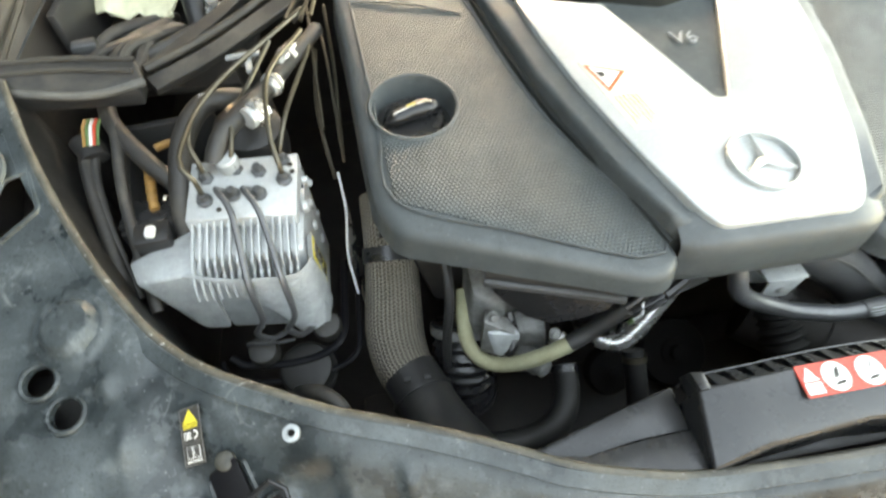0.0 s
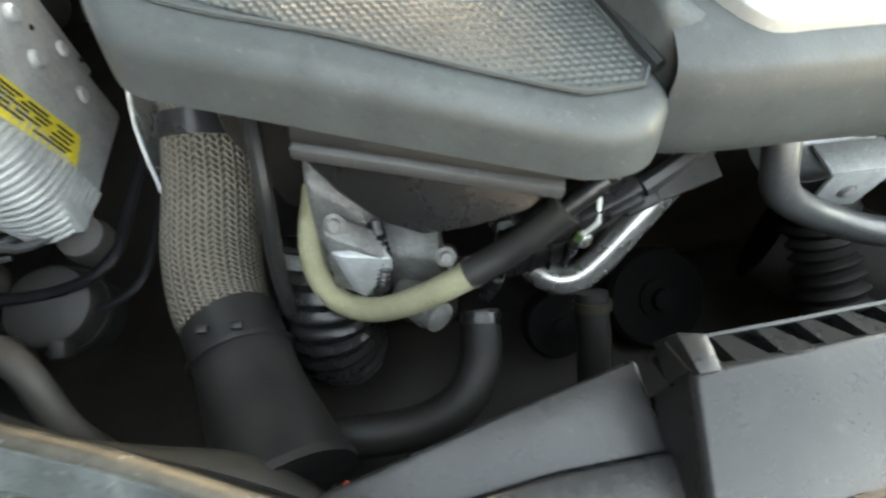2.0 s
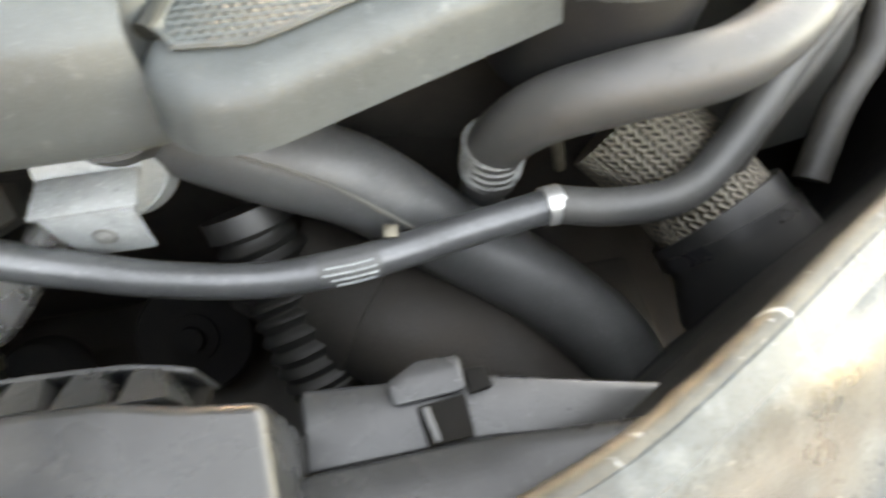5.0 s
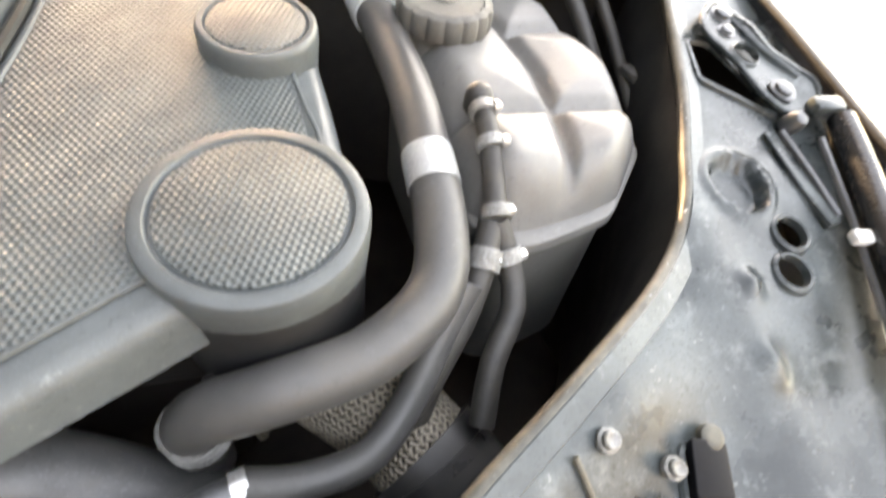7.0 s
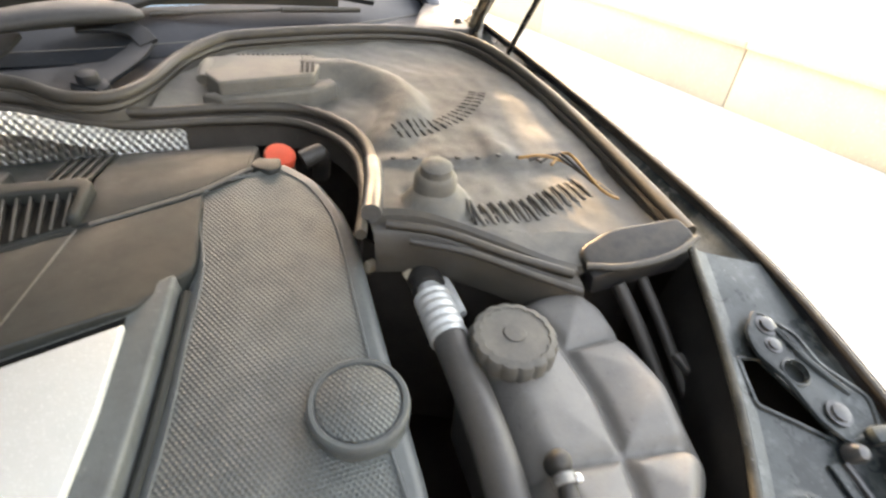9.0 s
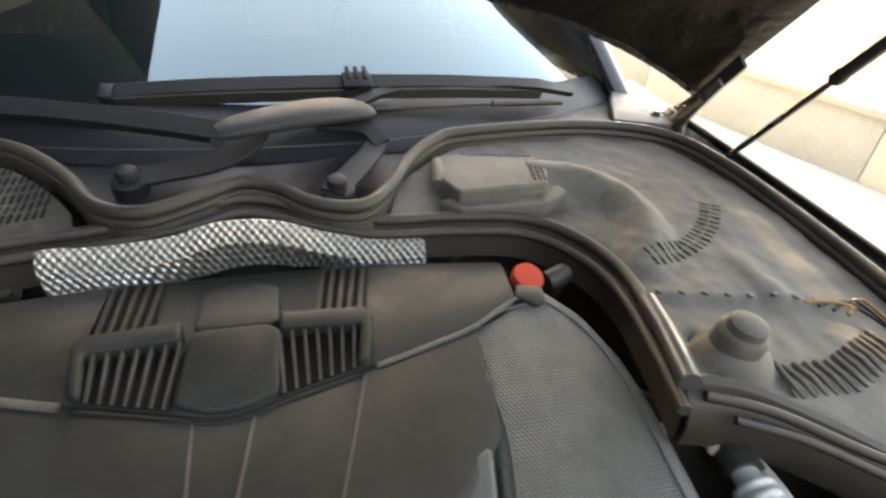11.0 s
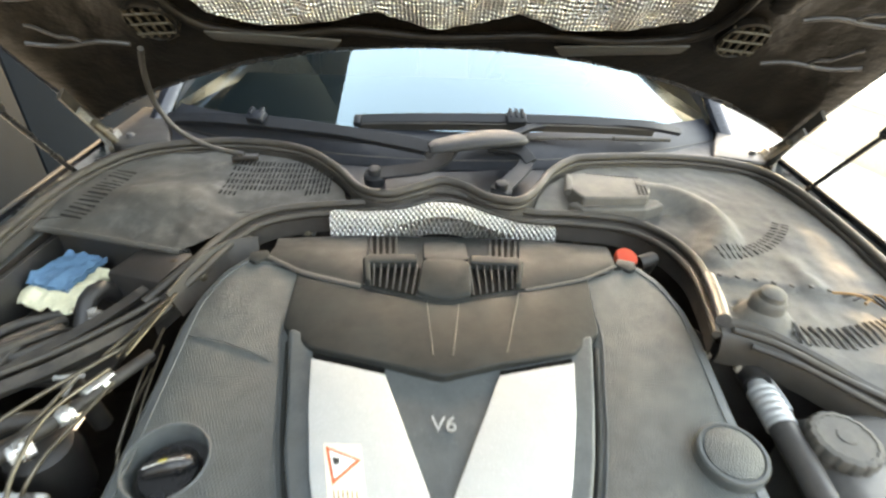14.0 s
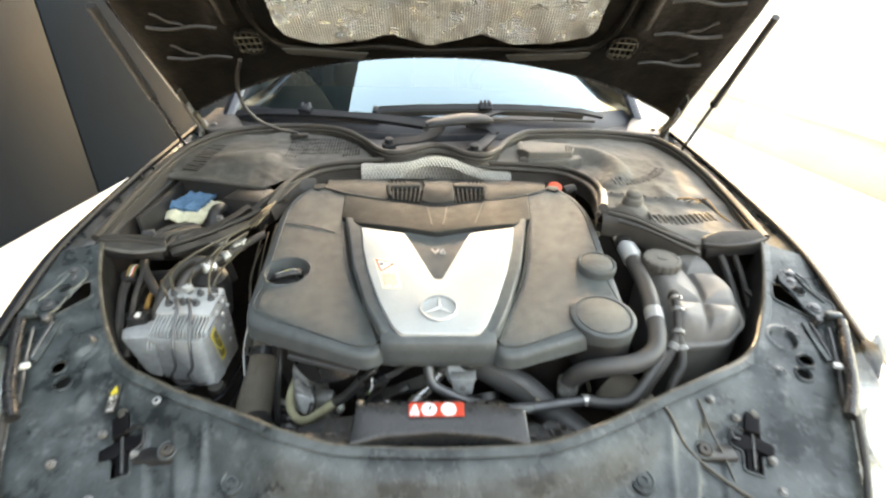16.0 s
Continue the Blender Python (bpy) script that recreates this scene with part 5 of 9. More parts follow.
# two round lids
for cx, cy, r, z in ((0.361, 0.174, 0.0435, 0.926), (0.330, 0.008, 0.0655, 0.901)):
    lid = part("round_lid", turned([(r * 0.97, -0.06 if r > 0.05 else -0.03), (r, -0.012), (r, -0.002), (r * 0.98, 0.002), (r * 0.94, 0.0036), (r * 0.86, 0.0036), (r * 0.83, 0.0005), (r * 0.82, 0.0005), (0.002, 0.0012)], (cx, cy, z), (0, -0.115, 1), 56), "cover", engine_cover, "round grey lid with a pipped centre")
    part("lid_centre", turned([(r * 0.80, 0.0), (r * 0.80, 0.0028), (r * 0.78, 0.0034), (0.002, 0.0036)], (cx, cy, z), (0, -0.115, 1), 48), "mesh", lid)
    part("lid_skirt", turned([(r * 0.93, -0.10), (r * 0.95, -0.03)], (cx, cy, z), (0, 0, 1), 40), "black", lid)

# oil filler: a well in the cover and the cap in it
zw = lobe_z(-0.328, 0.152)
well = part("filler_well", turned([(0.0530, 0.0005), (0.0522, 0.0025), (0.0506, 0.0036), (0.0490, 0.0028), (0.0476, -0.001), (0.0464, -0.030), (0.0456, -0.034)], (-0.334, 0.158, zw + 0.001), (0, -0.115, 1), 56, ends=False), "cover", engine_cover, "round rim and wall of the oil filler well")
part("well_floor", turned([(0.0470, -0.031), (0.0464, -0.0305), (0.002, -0.0300)], (-0.334, 0.158, zw + 0.001), (0, -0.115, 1), 40), "black", well)
oil_cap = thing("oil_filler_cap", (-0.328, 0.155, 0.885), "black oil filler cap with a raised grip", "oil cap")
zc = zw - 0.029
part("cap_body", turned([(0.036, 0), (0.037, 0.004), (0.036, 0.013), (0.034, 0.016), (0.026, 0.0165), (0.004, 0.017)], (-0.334, 0.157, zc), (0, -0.115, 1), 48, 24, 0.03), "black_gloss", oil_cap)
part("grip", tube([(-0.3645, 0.1484, zc + 0.019, 0.45), (-0.3581, 0.1501, zc + 0.021, 0.9), (-0.3426, 0.1544, zc + 0.024), (-0.3254, 0.1587, zc + 0.026, 1.1), (-0.3099, 0.1630, zc + 0.024, 0.9), (-0.3030, 0.1647, zc + 0.020, 0.4)], 0.0105, 14, 0.005, squash=0.8), "black_gloss", oil_cap, "raised curved grip")
part("grip_mark", tube([(-0.3581, 0.1488, zc + 0.0290), (-0.3426, 0.1531, zc + 0.0322), (-0.3254, 0.1574, zc + 0.0346), (-0.3116, 0.1611, zc + 0.0322)], 0.0011, 6), "white_plastic", oil_cap, "thin white line on the grip")
part("grip_print", tube([(-0.3422, 0.1561, zc + 0.0316), (-0.3340, 0.1583, zc + 0.0330), (-0.3254, 0.1600, zc + 0.0335)], 0.0016, 6), "sticker_yellow", oil_cap, "yellow printed oil symbol")
part("grip_print", tube([(-0.3349, 0.1540, zc + 0.0330), (-0.3314, 0.1592, zc + 0.0335)], 0.0013, 6), "sticker_yellow", oil_cap)

# warning sticker on the plate
warning_sticker = thing("warning_sticker", (-0.118, 0.11, 0.935), "yellowed warning sticker with a red triangle", "sticker")
turn = radians(14)


def on_plate(u, v):
    return (-0.104 + u * 0.85 * math.cos(turn) - v * math.sin(turn) * 0.9, 0.112 + 0.9 * v * math.cos(turn) - u * math.sin(turn) * 0.1)


part("backing", plate([on_plate(*q) for q in ((-0.031, 0.060), (0.024, 0.060), (0.020, -0.062), (-0.029, -0.062))], plate_z, 0.0008, 0.0006), "sticker_clear", warning_sticker)
tri = [(-0.028, 0.056), (0.022, 0.038), (-0.022, 0.002)]
part("triangle", plate([on_plate(*q) for q in tri], plate_z, 0.0013, 0.0004), "print_red", warning_sticker, "orange-red warning triangle outline")
part("triangle_field", plate([on_plate(*q) for q in inset(tri, 0.0042)], plate_z, 0.0017, 0.0004), "sticker_white", warning_sticker)
part("symbol", plate([on_plate(*q) for q in ((-0.020, 0.040), (-0.009, 0.039), (-0.010, 0.030), (-0.018, 0.029))], plate_z, 0.0021, 0.0004), "print", warning_sticker)
for k in range(6):
    x0 = -0.022 + 0.0062 * k
    part("text_bar", plate([on_plate(x0, -0.004), on_plate(x0 + 0.0024, -0.004), on_plate(x0 + 0.0024, -0.056 + 0.006 * (k % 3)), on_plate(x0, -0.056 + 0.006 * (k % 3))], plate_z, 0.0013, 0.0004), "print_brown", warning_sticker)

# engine below the cover
engine = thing("engine", (0, 0.3, 0.46), "grimy dark engine below its cover", "engine")
part("block", box((0, 0.30, 0.62), (0.56, 0.52, 0.30), 0.03), "deep", engine)
for s in (-1, 1):
    part("cylinder_head", box((s * 0.24, 0.28, 0.76), (0.22, 0.50, 0.13), 0.02, (0, s * 14, 0)), "deep", engine)
    part("manifold", tube([(s * 0.36, 0.52, 0.80), (s * 0.375, 0.30, 0.79), (s * 0.36, 0.08, 0.78)], 0.03, 12, ribs=0.12, pitch=0.07), "deep", engine)
part("intake", box((0, 0.3, 0.83), (0.5, 0.55, 0.05), 0.02), "deep", engine)

# ---- front of the engine bay ----
slam_panel = thing("radiator_cover", (0, -0.21, 0.80), "black plastic radiator cover with a ribbed rear edge", "radiator cover")


def shroud_z(x, y):
    return 0.8655 - 0.10 * max(0.0, -0.19 - y) - 0.45 * max(0.0, -0.222 - y) - 0.30 * max(0.0, abs(x + 0.0) - 0.10) ** 1.5


rear_line = [(-0.140, -0.192), (-0.09, -0.1905), (-0.05, -0.1885), (0.0, -0.1870), (0.056, -0.188), (0.100, -0.191), (0.120, -0.196), (0.144, -0.199)]
front_line = [(0.146, -0.256), (0.09, -0.246), (0.0, -0.240), (-0.09, -0.246), (-0.146, -0.256)]
part("centre_panel", slab(rounded(rear_line + front_line, 0.004, 2), shroud_z, 0.05, 0.004, steps=3), "rad_cover", slam_panel, "grey-black centre panel")
back = [(x, y + 0.012) for x, y in rear_line[:-1]]
lip_line = even([(a, b, 0) for a, b in back], 40)
part("ribbed_lip", sheet([[(x, y, shroud_z(x, y) - 0.0105) for x, y, _ in lip_line], [(x, y + 0.0015, shroud_z(x, y) - 0.0105) for x, y, _ in lip_line], [(x, y + 0.002, 0.830) for x, y, _ in lip_line]], 0.0016), "rad_cover", slam_panel, "thin rear lip")
# near-black floor paints the shade inside the pockets
part("pocket_floor", sheet([[(x, y - 0.014, 0.846) for x, y, _ in lip_line], [(x, y, 0.838) for x, y, _ in lip_line]], 0.002), "pit", slam_panel, "black floor put in as the shade of the ribbed edge's pockets")
teeth = even([(a, b, 0) for a, b in back], 15)
for p, q in zip(teeth, teeth[1:]):
    # one slanting web and a half-filled sloping corner in each pocket
    low = [(p[0], p[1] - 0.0135, 0.842), (p[0] + 0.78 * (q[0] - p[0]), p[1] - 0.0135, 0.842), (p[0] + 0.46 * (q[0] - p[0]), p[1], 0.842), (p[0], p[1], 0.842)]
    heights = (-0.0010, -0.0010, -0.0112, -0.0105)
    part("tooth", hull_box(low, [(u, v, shroud_z(u, v) + h) for (u, v, _), h in zip(low, heights)], 0), "rad_cover", slam_panel, smooth=0)
SIDES = {
    -1: ([(-0.141, -0.1755), (-0.205, -0.1905), (-0.290, -0.2105)], [(-0.276, -0.219), (-0.245, -0.2246), (-0.190, -0.2180), (-0.141, -0.2165)], 0.825),
    1: ([(0.144, -0.1840), (0.219, -0.1915), (0.322, -0.2130)], [(0.300, -0.219), (0.272, -0.2225), (0.212, -0.2165), (0.144, -0.2165)], 0.812),
}
for s, (behind, crease, height) in SIDES.items():
    def rear_face(x, y, height=height):
        return height - 0.012 * max(0.0, (abs(x) - 0.2) / 0.1)

    def front_face(x, y, height=height):
        return height + 0.0045 + 0.10 * (-0.217 - y) + 0.16 * max(0.0, abs(x) - 0.21)

    part("side_panel", slab(rounded(behind + crease, 0.003, 2), rear_face, 0.05, 0.002), "rad_cover", slam_panel, "grey-black side panel")
    apron = crease + [(s * 0.141, -0.262), (s * 0.200, -0.252), (s * 0.250, -0.234)]
    part("front_apron", slab(rounded(apron, 0.003, 2), front_face, 0.05, 0.002), "rad_cover", slam_panel, "grey-black sloping apron")
# slot and notch are black plates that imitate shaded openings
part("slot", slab(rounded([(0.189, -0.2000), (0.209, -0.1985), (0.2095, -0.2150), (0.191, -0.2155)], 0.001, 2), lambda x, y: 0.8132, 0.004, 0.0004), "pit", slam_panel, "square slot, its shade drawn as a black plate")
part("slot_clip", slab(rounded([(0.1905, -0.2010), (0.1935, -0.2008), (0.1965, -0.2145), (0.1935, -0.2150)], 0.001, 2), lambda x, y: 0.8160, 0.004, 0.0008), "duct", slam_panel, "slim grey clip tongue")
part("notch", slab(rounded([(0.2105, -0.1885), (0.2195, -0.1895), (0.2210, -0.1975), (0.2110, -0.1990)], 0.001, 2), lambda x, y: 0.8130, 0.004, 0.0004), "pit", slam_panel, "edge notch, its shade drawn as a black plate")
part("slot_shelf", slab(rounded([(0.178, -0.1885), (0.192, -0.1815), (0.2095, -0.1825), (0.2100, -0.1975), (0.180, -0.1985)], 0.003, 3), lambda x, y: 0.8145, 0.02, 0.0015), "rad_cover", slam_panel)
part("corner_tab", hull_box([(-0.139, -0.196, 0.84), (-0.128, -0.196, 0.84), (-0.124, -0.176, 0.84), (-0.139, -0.174, 0.84)], [(-0.139, -0.196, 0.866), (-0.130, -0.196, 0.866), (-0.127, -0.180, 0.862), (-0.139, -0.178, 0.862)], 0.001), "rad_cover", slam_panel)

LABEL_AT = (-0.005, -0.0055)
sticker = thing("warning_label", (0, -0.198, 0.866), "red rectangular warning label with white pictograms", "sticker")


def moved(outline):
    return [(x + LABEL_AT[0], y + LABEL_AT[1]) for x, y in outline]


part("label_base", plate(moved(rounded([(-0.046, -0.184), (0.046, -0.183), (0.046, -0.211), (-0.046, -0.212)], 0.002, 2)), shroud_z, 0.0007, 0.0005), "sticker_red", sticker)
part("triangle", plate(moved([(-0.0432, -0.1985), (-0.0290, -0.1985), (-0.0360, -0.1862)]), shroud_z, 0.0012, 0.0004), "sticker_white", sticker)
part("panel", plate(moved([(-0.0438, -0.2095), (-0.0286, -0.2095), (-0.0286, -0.2000), (-0.0438, -0.2000)]), shroud_z, 0.0012, 0.0004), "sticker_white", sticker)
for k in range(3):
    y = -0.2022 - 0.0028 * k
    part("text_bar", plate(moved([(-0.0415, y), (-0.031, y), (-0.031, y - 0.0009), (-0.0415, y - 0.0009)]), shroud_z, 0.0016, 0.0003), "print", sticker)
for cx in (-0.0125, 0.0200):
    part("roundel", plate(moved(disc(cx, -0.1975, 0.0128)), shroud_z, 0.0012, 0.0004), "sticker_white", sticker)
    part("pictogram", plate(moved([(cx - 0.006, -0.2055), (cx + 0.005, -0.2045), (cx + 0.007, -0.2015), (cx - 0.001, -0.2022)]), shroud_z, 0.0016, 0.0003), "print", sticker)
    part("pictogram", plate(moved([(cx - 0.003, -0.1995), (cx + 0.003, -0.1985), (cx + 0.0055, -0.1885), (cx + 0.001, -0.1915)] if cx < 0 else [(cx - 0.001, -0.1995), (cx + 0.001, -0.1975), (cx + 0.005, -0.1895), (cx + 0.003, -0.1890)]), shroud_z, 0.0016, 0.0003), "print", sticker)

# air pipe in its woven sleeve
air_pipe = thing("charge_air_pipe", (-0.38, -0.06, 0.6), "air pipe in a brown-grey woven heat sleeve", "pipe")
part("woven_sleeve", tube([(-0.380, 0.150, 0.775), (-0.381, 0.095, 0.752), (-0.384, 0.045, 0.718, 1.07), (-0.389, -0.005, 0.690, 1.12), (-0.384, -0.045, 0.678, 1.08), (-0.372, -0.072, 0.677, 1.02)], 0.0335, 36, 0.004), "braid", air_pipe, "woven brown-grey heat sleeve")
part("upper_collar", tube([(-0.3812, 0.086, 0.7462), (-0.3822, 0.070, 0.7362)], 0.0368, 28), "black_gloss", air_pipe, "black collar at the top of the sleeve")
part("clamp_band", tube([(-0.377, -0.062, 0.6765), (-0.370, -0.078, 0.677), (-0.364, -0.096, 0.679)], 0.0355, 28, 0.01), "black", air_pipe, "black clamp band")
part("clamp_lip", tube([(-0.3655, -0.091, 0.679), (-0.3645, -0.0945, 0.679)], 0.038, 28, 0.01), "black", air_pipe)
part("lower_hose", tube([(-0.366, -0.088, 0.678), (-0.351, -0.130, 0.684, 1.05), (-0.336, -0.165, 0.692, 1.16), (-0.324, -0.194, 0.700, 1.26)], 0.0345, 30, 0.008), "black", air_pipe, "smooth black rubber hose")
part("hose_lip", tube([(-0.3260, -0.1895, 0.699), (-0.3240, -0.1945, 0.700)], 0.0450, 30), "black", air_pipe, "thickened hose lip")
for s in (-1, 1):
    part("clamp_lug", box((-0.370 + s * 0.012, -0.083, 0.714), (0.008, 0.006, 0.004), 0.001), "black", air_pipe)

# black cover below the front lip
lower_cover = thing("timing_cover", (-0.22, -0.03, 0.76), "black plastic cover below the engine cover's front edge", "cover")
RAIL_L, RAIL_R, NOSE = Vector((-0.291, -0.044, 0.0)), Vector((-0.153, -0.086, 0.0)), (-0.224, -0.071, 0.777)
fore = Vector((-0.29, -0.957, 0))
face = [(-0.288, -0.040, 0.847), (-0.155, -0.081, 0.843), (-0.160, -0.087, 0.836), (-0.172, -0.092, 0.828), (-0.200, -0.091, 0.816), (-0.2275, -0.087, 0.808), (-0.250, -0.075, 0.808), (-0.272, -0.059, 0.818), (-0.288, -0.046, 0.834)]
bm = bmesh.new()
a = [bm.verts.new(q) for q in face]
b = [bm.verts.new((x + 0.02, y + 0.085, z - 0.03 * (1 - (z - 0.808) / 0.04))) for x, y, z in face]
ring_faces(bm, a, b)
bm.faces.new(a)
bm.faces.new(b)
bmesh.ops.recalc_face_normals(bm, faces=bm.faces)
bmesh.ops.bevel(bm, geom=bm.edges[:], offset=0.003, segments=2, affect="EDGES", profile=0.5)
part("shell", bm, "black_gloss", lower_cover)


def ledge_bar(z0, z1, out0, out1):
    """A moulded ledge along the cover's top edge."""
    low = [RAIL_L + fore * out0, RAIL_R + fore * out0, RAIL_R - fore * 0.02, RAIL_L - fore * 0.02]
    high = [RAIL_L + fore * out1, RAIL_R + fore * out1, RAIL_R - fore * 0.02, RAIL_L - fore * 0.02]
    return hull_box([(q.x, q.y, z0 - 0.03 * (q.x + 0.29)) for q in low], [(q.x, q.y, z1 - 0.03 * (q.x + 0.29)) for q in high], 0.0018)


part("rail", ledge_bar(0.8385, 0.8465, 0.006, 0.005), "duct", lower_cover, "smooth raised rail")
part("rail", ledge_bar(0.8480, 0.8570, 0.002, -0.003), "black", lower_cover)

# cast bracket, bolts and connectors at the front
bracket = thing("alternator_bracket", (-0.27, -0.03, 0.70), "rough cast aluminium bracket with bolts", "bracket")
part("casting", hull_box([(-0.300, -0.040, 0.690), (-0.240, -0.060, 0.690), (-0.225, 0.00, 0.690), (-0.300, 0.01, 0.700)], [(-0.296, -0.026, 0.790), (-0.262, -0.042, 0.770), (-0.250, 0.02, 0.800), (-0.298, 0.03, 0.800)], 0.005), "rough_cast", bracket)
part("web", hull_box([(-0.290, -0.062, 0.712), (-0.256, -0.074, 0.706), (-0.250, -0.056, 0.706), (-0.286, -0.046, 0.712)], [(-0.288, -0.054, 0.772), (-0.252, -0.066, 0.752), (-0.246, -0.050, 0.755), (-0.284, -0.040, 0.775)], 0.002), "rough_cast", bracket)
part("web", hull_box([(-0.276, -0.072, 0.722), (-0.268, -0.075, 0.716), (-0.246, -0.068, 0.742), (-0.252, -0.062, 0.748)], [(-0.286, -0.060, 0.760), (-0.280, -0.064, 0.758), (-0.246, -0.066, 0.750), (-0.250, -0.058, 0.754)], 0.001), "cast", bracket, "bright folded edge")
part("arm", hull_box([(-0.262, -0.055, 0.690), (-0.205, -0.070, 0.680), (-0.20, -0.04, 0.680), (-0.255, -0.03, 0.690)], [(-0.256, -0.052, 0.738), (-0.214, -0.066, 0.742), (-0.210, -0.04, 0.750), (-0.25, -0.03, 0.745)], 0.004), "rough_cast", bracket)
bolt((-0.279, -0.055, 0.783), (0, -0.8, 0.6), 0.0046, 0.006, parent=bracket, material="rough_cast")
bolt((-0.212, -0.078, 0.766), (0, -0.7, 0.7), 0.0045, 0.006, parent=bracket, material="rough_cast")
part("boss", turned([(0.015, -0.03), (0.015, 0.0), (0.012, 0.004), (0.012, 0.010), (0.009, 0.012)], (-0.222, -0.086, 0.702), (0.5, -0.75, 0.3), 16), "rough_cast", bracket, "cast boss with a bolt head")
part("boss", turned([(0.010, -0.02), (0.010, 0.0), (0.006, 0.004)], (-0.196, -0.073, 0.735), (0.1, -0.55, 0.8), 12), "steel", bracket)
part("side_casting", hull_box([(-0.245, -0.075, 0.655), (-0.20, -0.082, 0.655), (-0.19, -0.04, 0.655), (-0.24, -0.03, 0.655)], [(-0.24, -0.07, 0.700), (-0.205, -0.075, 0.700), (-0.195, -0.04, 0.72), (-0.235, -0.03, 0.72)], 0.006), "deep", bracket)

fabric_hose = thing("fabric_hose", (-0.25, -0.08, 0.7), "olive fabric hose curving into a black hose", "hose")
part("fabric_sleeve", tube([(-0.298, 0.010, 0.740), (-0.304, -0.025, 0.728), (-0.302, -0.050, 0.712), (-0.288, -0.068, 0.700), (-0.262, -0.082, 0.708), (-0.232, -0.092, 0.738), (-0.197, -0.094, 0.770)], 0.0092, 14, 0.006), "olive", fabric_hose, "olive woven fabric sleeve")
part("rubber_end", tube([(-0.200, -0.094, 0.768), (-0.178, -0.090, 0.783), (-0.158, -0.087, 0.804), (-0.146, -0.085, 0.818)], 0.0096, 14, 0.008), "black", fabric_hose, "black rubber continuation")

solenoid = thing("valve_connector", (-0.13, -0.05, 0.72), "black electrical valve with a metal tip", "connector")
part("body", box((-0.138, -0.052, 0.722), (0.056, 0.028, 0.032), 0.004, (0, -6, 8)), "black", solenoid)
for k in range(4):
    part("body_rib", box((-0.158 + 0.013 * k, -0.066, 0.722 + 0.0013 * k), (0.003, 0.006, 0.030), 0.001, (0, -6, 8)), "black_gloss", solenoid)
part("cap", box((-0.116, -0.053, 0.726), (0.012, 0.022, 0.020), 0.003, (0, -6, 8)), "black_gloss", solenoid)
part("tip", turned([(0.008, 0), (0.009, 0.005), (0.006, 0.010)], (-0.107, -0.052, 0.726), (1, -0.1, 0.1), 14), "steel", solenoid, "bright metal tip")
part("flange", box((-0.160, -0.05, 0.72), (0.012, 0.030, 0.030), 0.003), "cast", solenoid)
plugs = thing("cable_connector", (-0.12, -0.07, 0.80), "black cable plug below the cover's edge", "connector")
part("plug", box((-0.118, -0.078, 0.808), (0.040, 0.018, 0.020), 0.003, (0, -28, 10)), "black_gloss", plugs)
part("plug", box((-0.150, -0.074, 0.782), (0.028, 0.018, 0.018), 0.003, (0, -20, 30)), "black", plugs)
part("nipple", tube([(-0.148, -0.0855, 0.816), (-0.134, -0.082, 0.827), (-0.116, -0.074, 0.840)], 0.0062, 12, 0.003, ribs=0.14, pitch=0.006), "black_gloss", plugs, "ribbed nipple")
part("hose_ring", tube([(-0.1495, -0.0855, 0.8140), (-0.1460, -0.0850, 0.8180)], 0.0106, 14), "black", plugs, "black hose ring")
for k in range(5):
    part("wire", tube([(-0.172 + 0.008 * k, -0.062, 0.742), (-0.166 + 0.009 * k, -0.076 - 0.002 * (k % 2), 0.768), (-0.150 + 0.010 * k, -0.080, 0.790), (-0.128 + 0.008 * k, -0.074, 0.812)], 0.0021 + 0.0006 * (k % 3), 6), "black_gloss" if k % 2 else "rubber", plugs)
part("latch", box((-0.110, -0.086, 0.812), (0.020, 0.004, 0.008), 0.001, (0, -28, 10)), "black", plugs)
part("lead", tube([(-0.127, -0.082, 0.820), (-0.126, -0.090, 0.806), (-0.132, -0.089, 0.793)], 0.0016, 6), "white_plastic", plugs)
part("lead", tube([(-0.10, -0.078, 0.818), (-0.08, -0.070, 0.825), (-0.05, -0.055, 0.835)], 0.006, 8), "black", plugs)
part("green_seal", tube([(-0.1325, -0.089, 0.794), (-0.1338, -0.089, 0.787)], 0.0026, 6), "green", plugs)

bellows = thing("air_bellows", (-0.31, -0.06, 0.60), "black corrugated rubber bellows", "hose")
part("corrugated_hose", tube([(-0.300, -0.005, 0.690), (-0.303, -0.035, 0.662), (-0.304, -0.055, 0.630), (-0.300, -0.065, 0.59)], 0.040, 26, 0.002, ribs=0.05, pitch=0.012), "black_gloss", bellows)
part("clamp", tube([(-0.3000, -0.008, 0.688), (-0.3010, -0.016, 0.680)], 0.043, 26), "rough_cast", bellows, "dull metal clamp band")
cable = thing("wiring_loom", (-0.31, -0.02, 0.75), "thin black wiring loom", "cable")
part("loom", tube([(-0.325, 0.03, 0.83), (-0.322, -0.02, 0.79), (-0.328, -0.045, 0.73), (-0.33, -0.06, 0.68)], 0.006, 8), "black", cable)
part("loom", tube([(-0.255, -0.04, 0.76), (-0.252, -0.062, 0.742), (-0.257, -0.072, 0.715)], 0.006, 10, 0.002, ribs=0.12, pitch=0.004), "black_gloss", cable)

# metal pipes
bent_pipe = thing("coolant_pipe", (-0.05, -0.04, 0.7), "bright bent steel coolant pipe", "pipe")
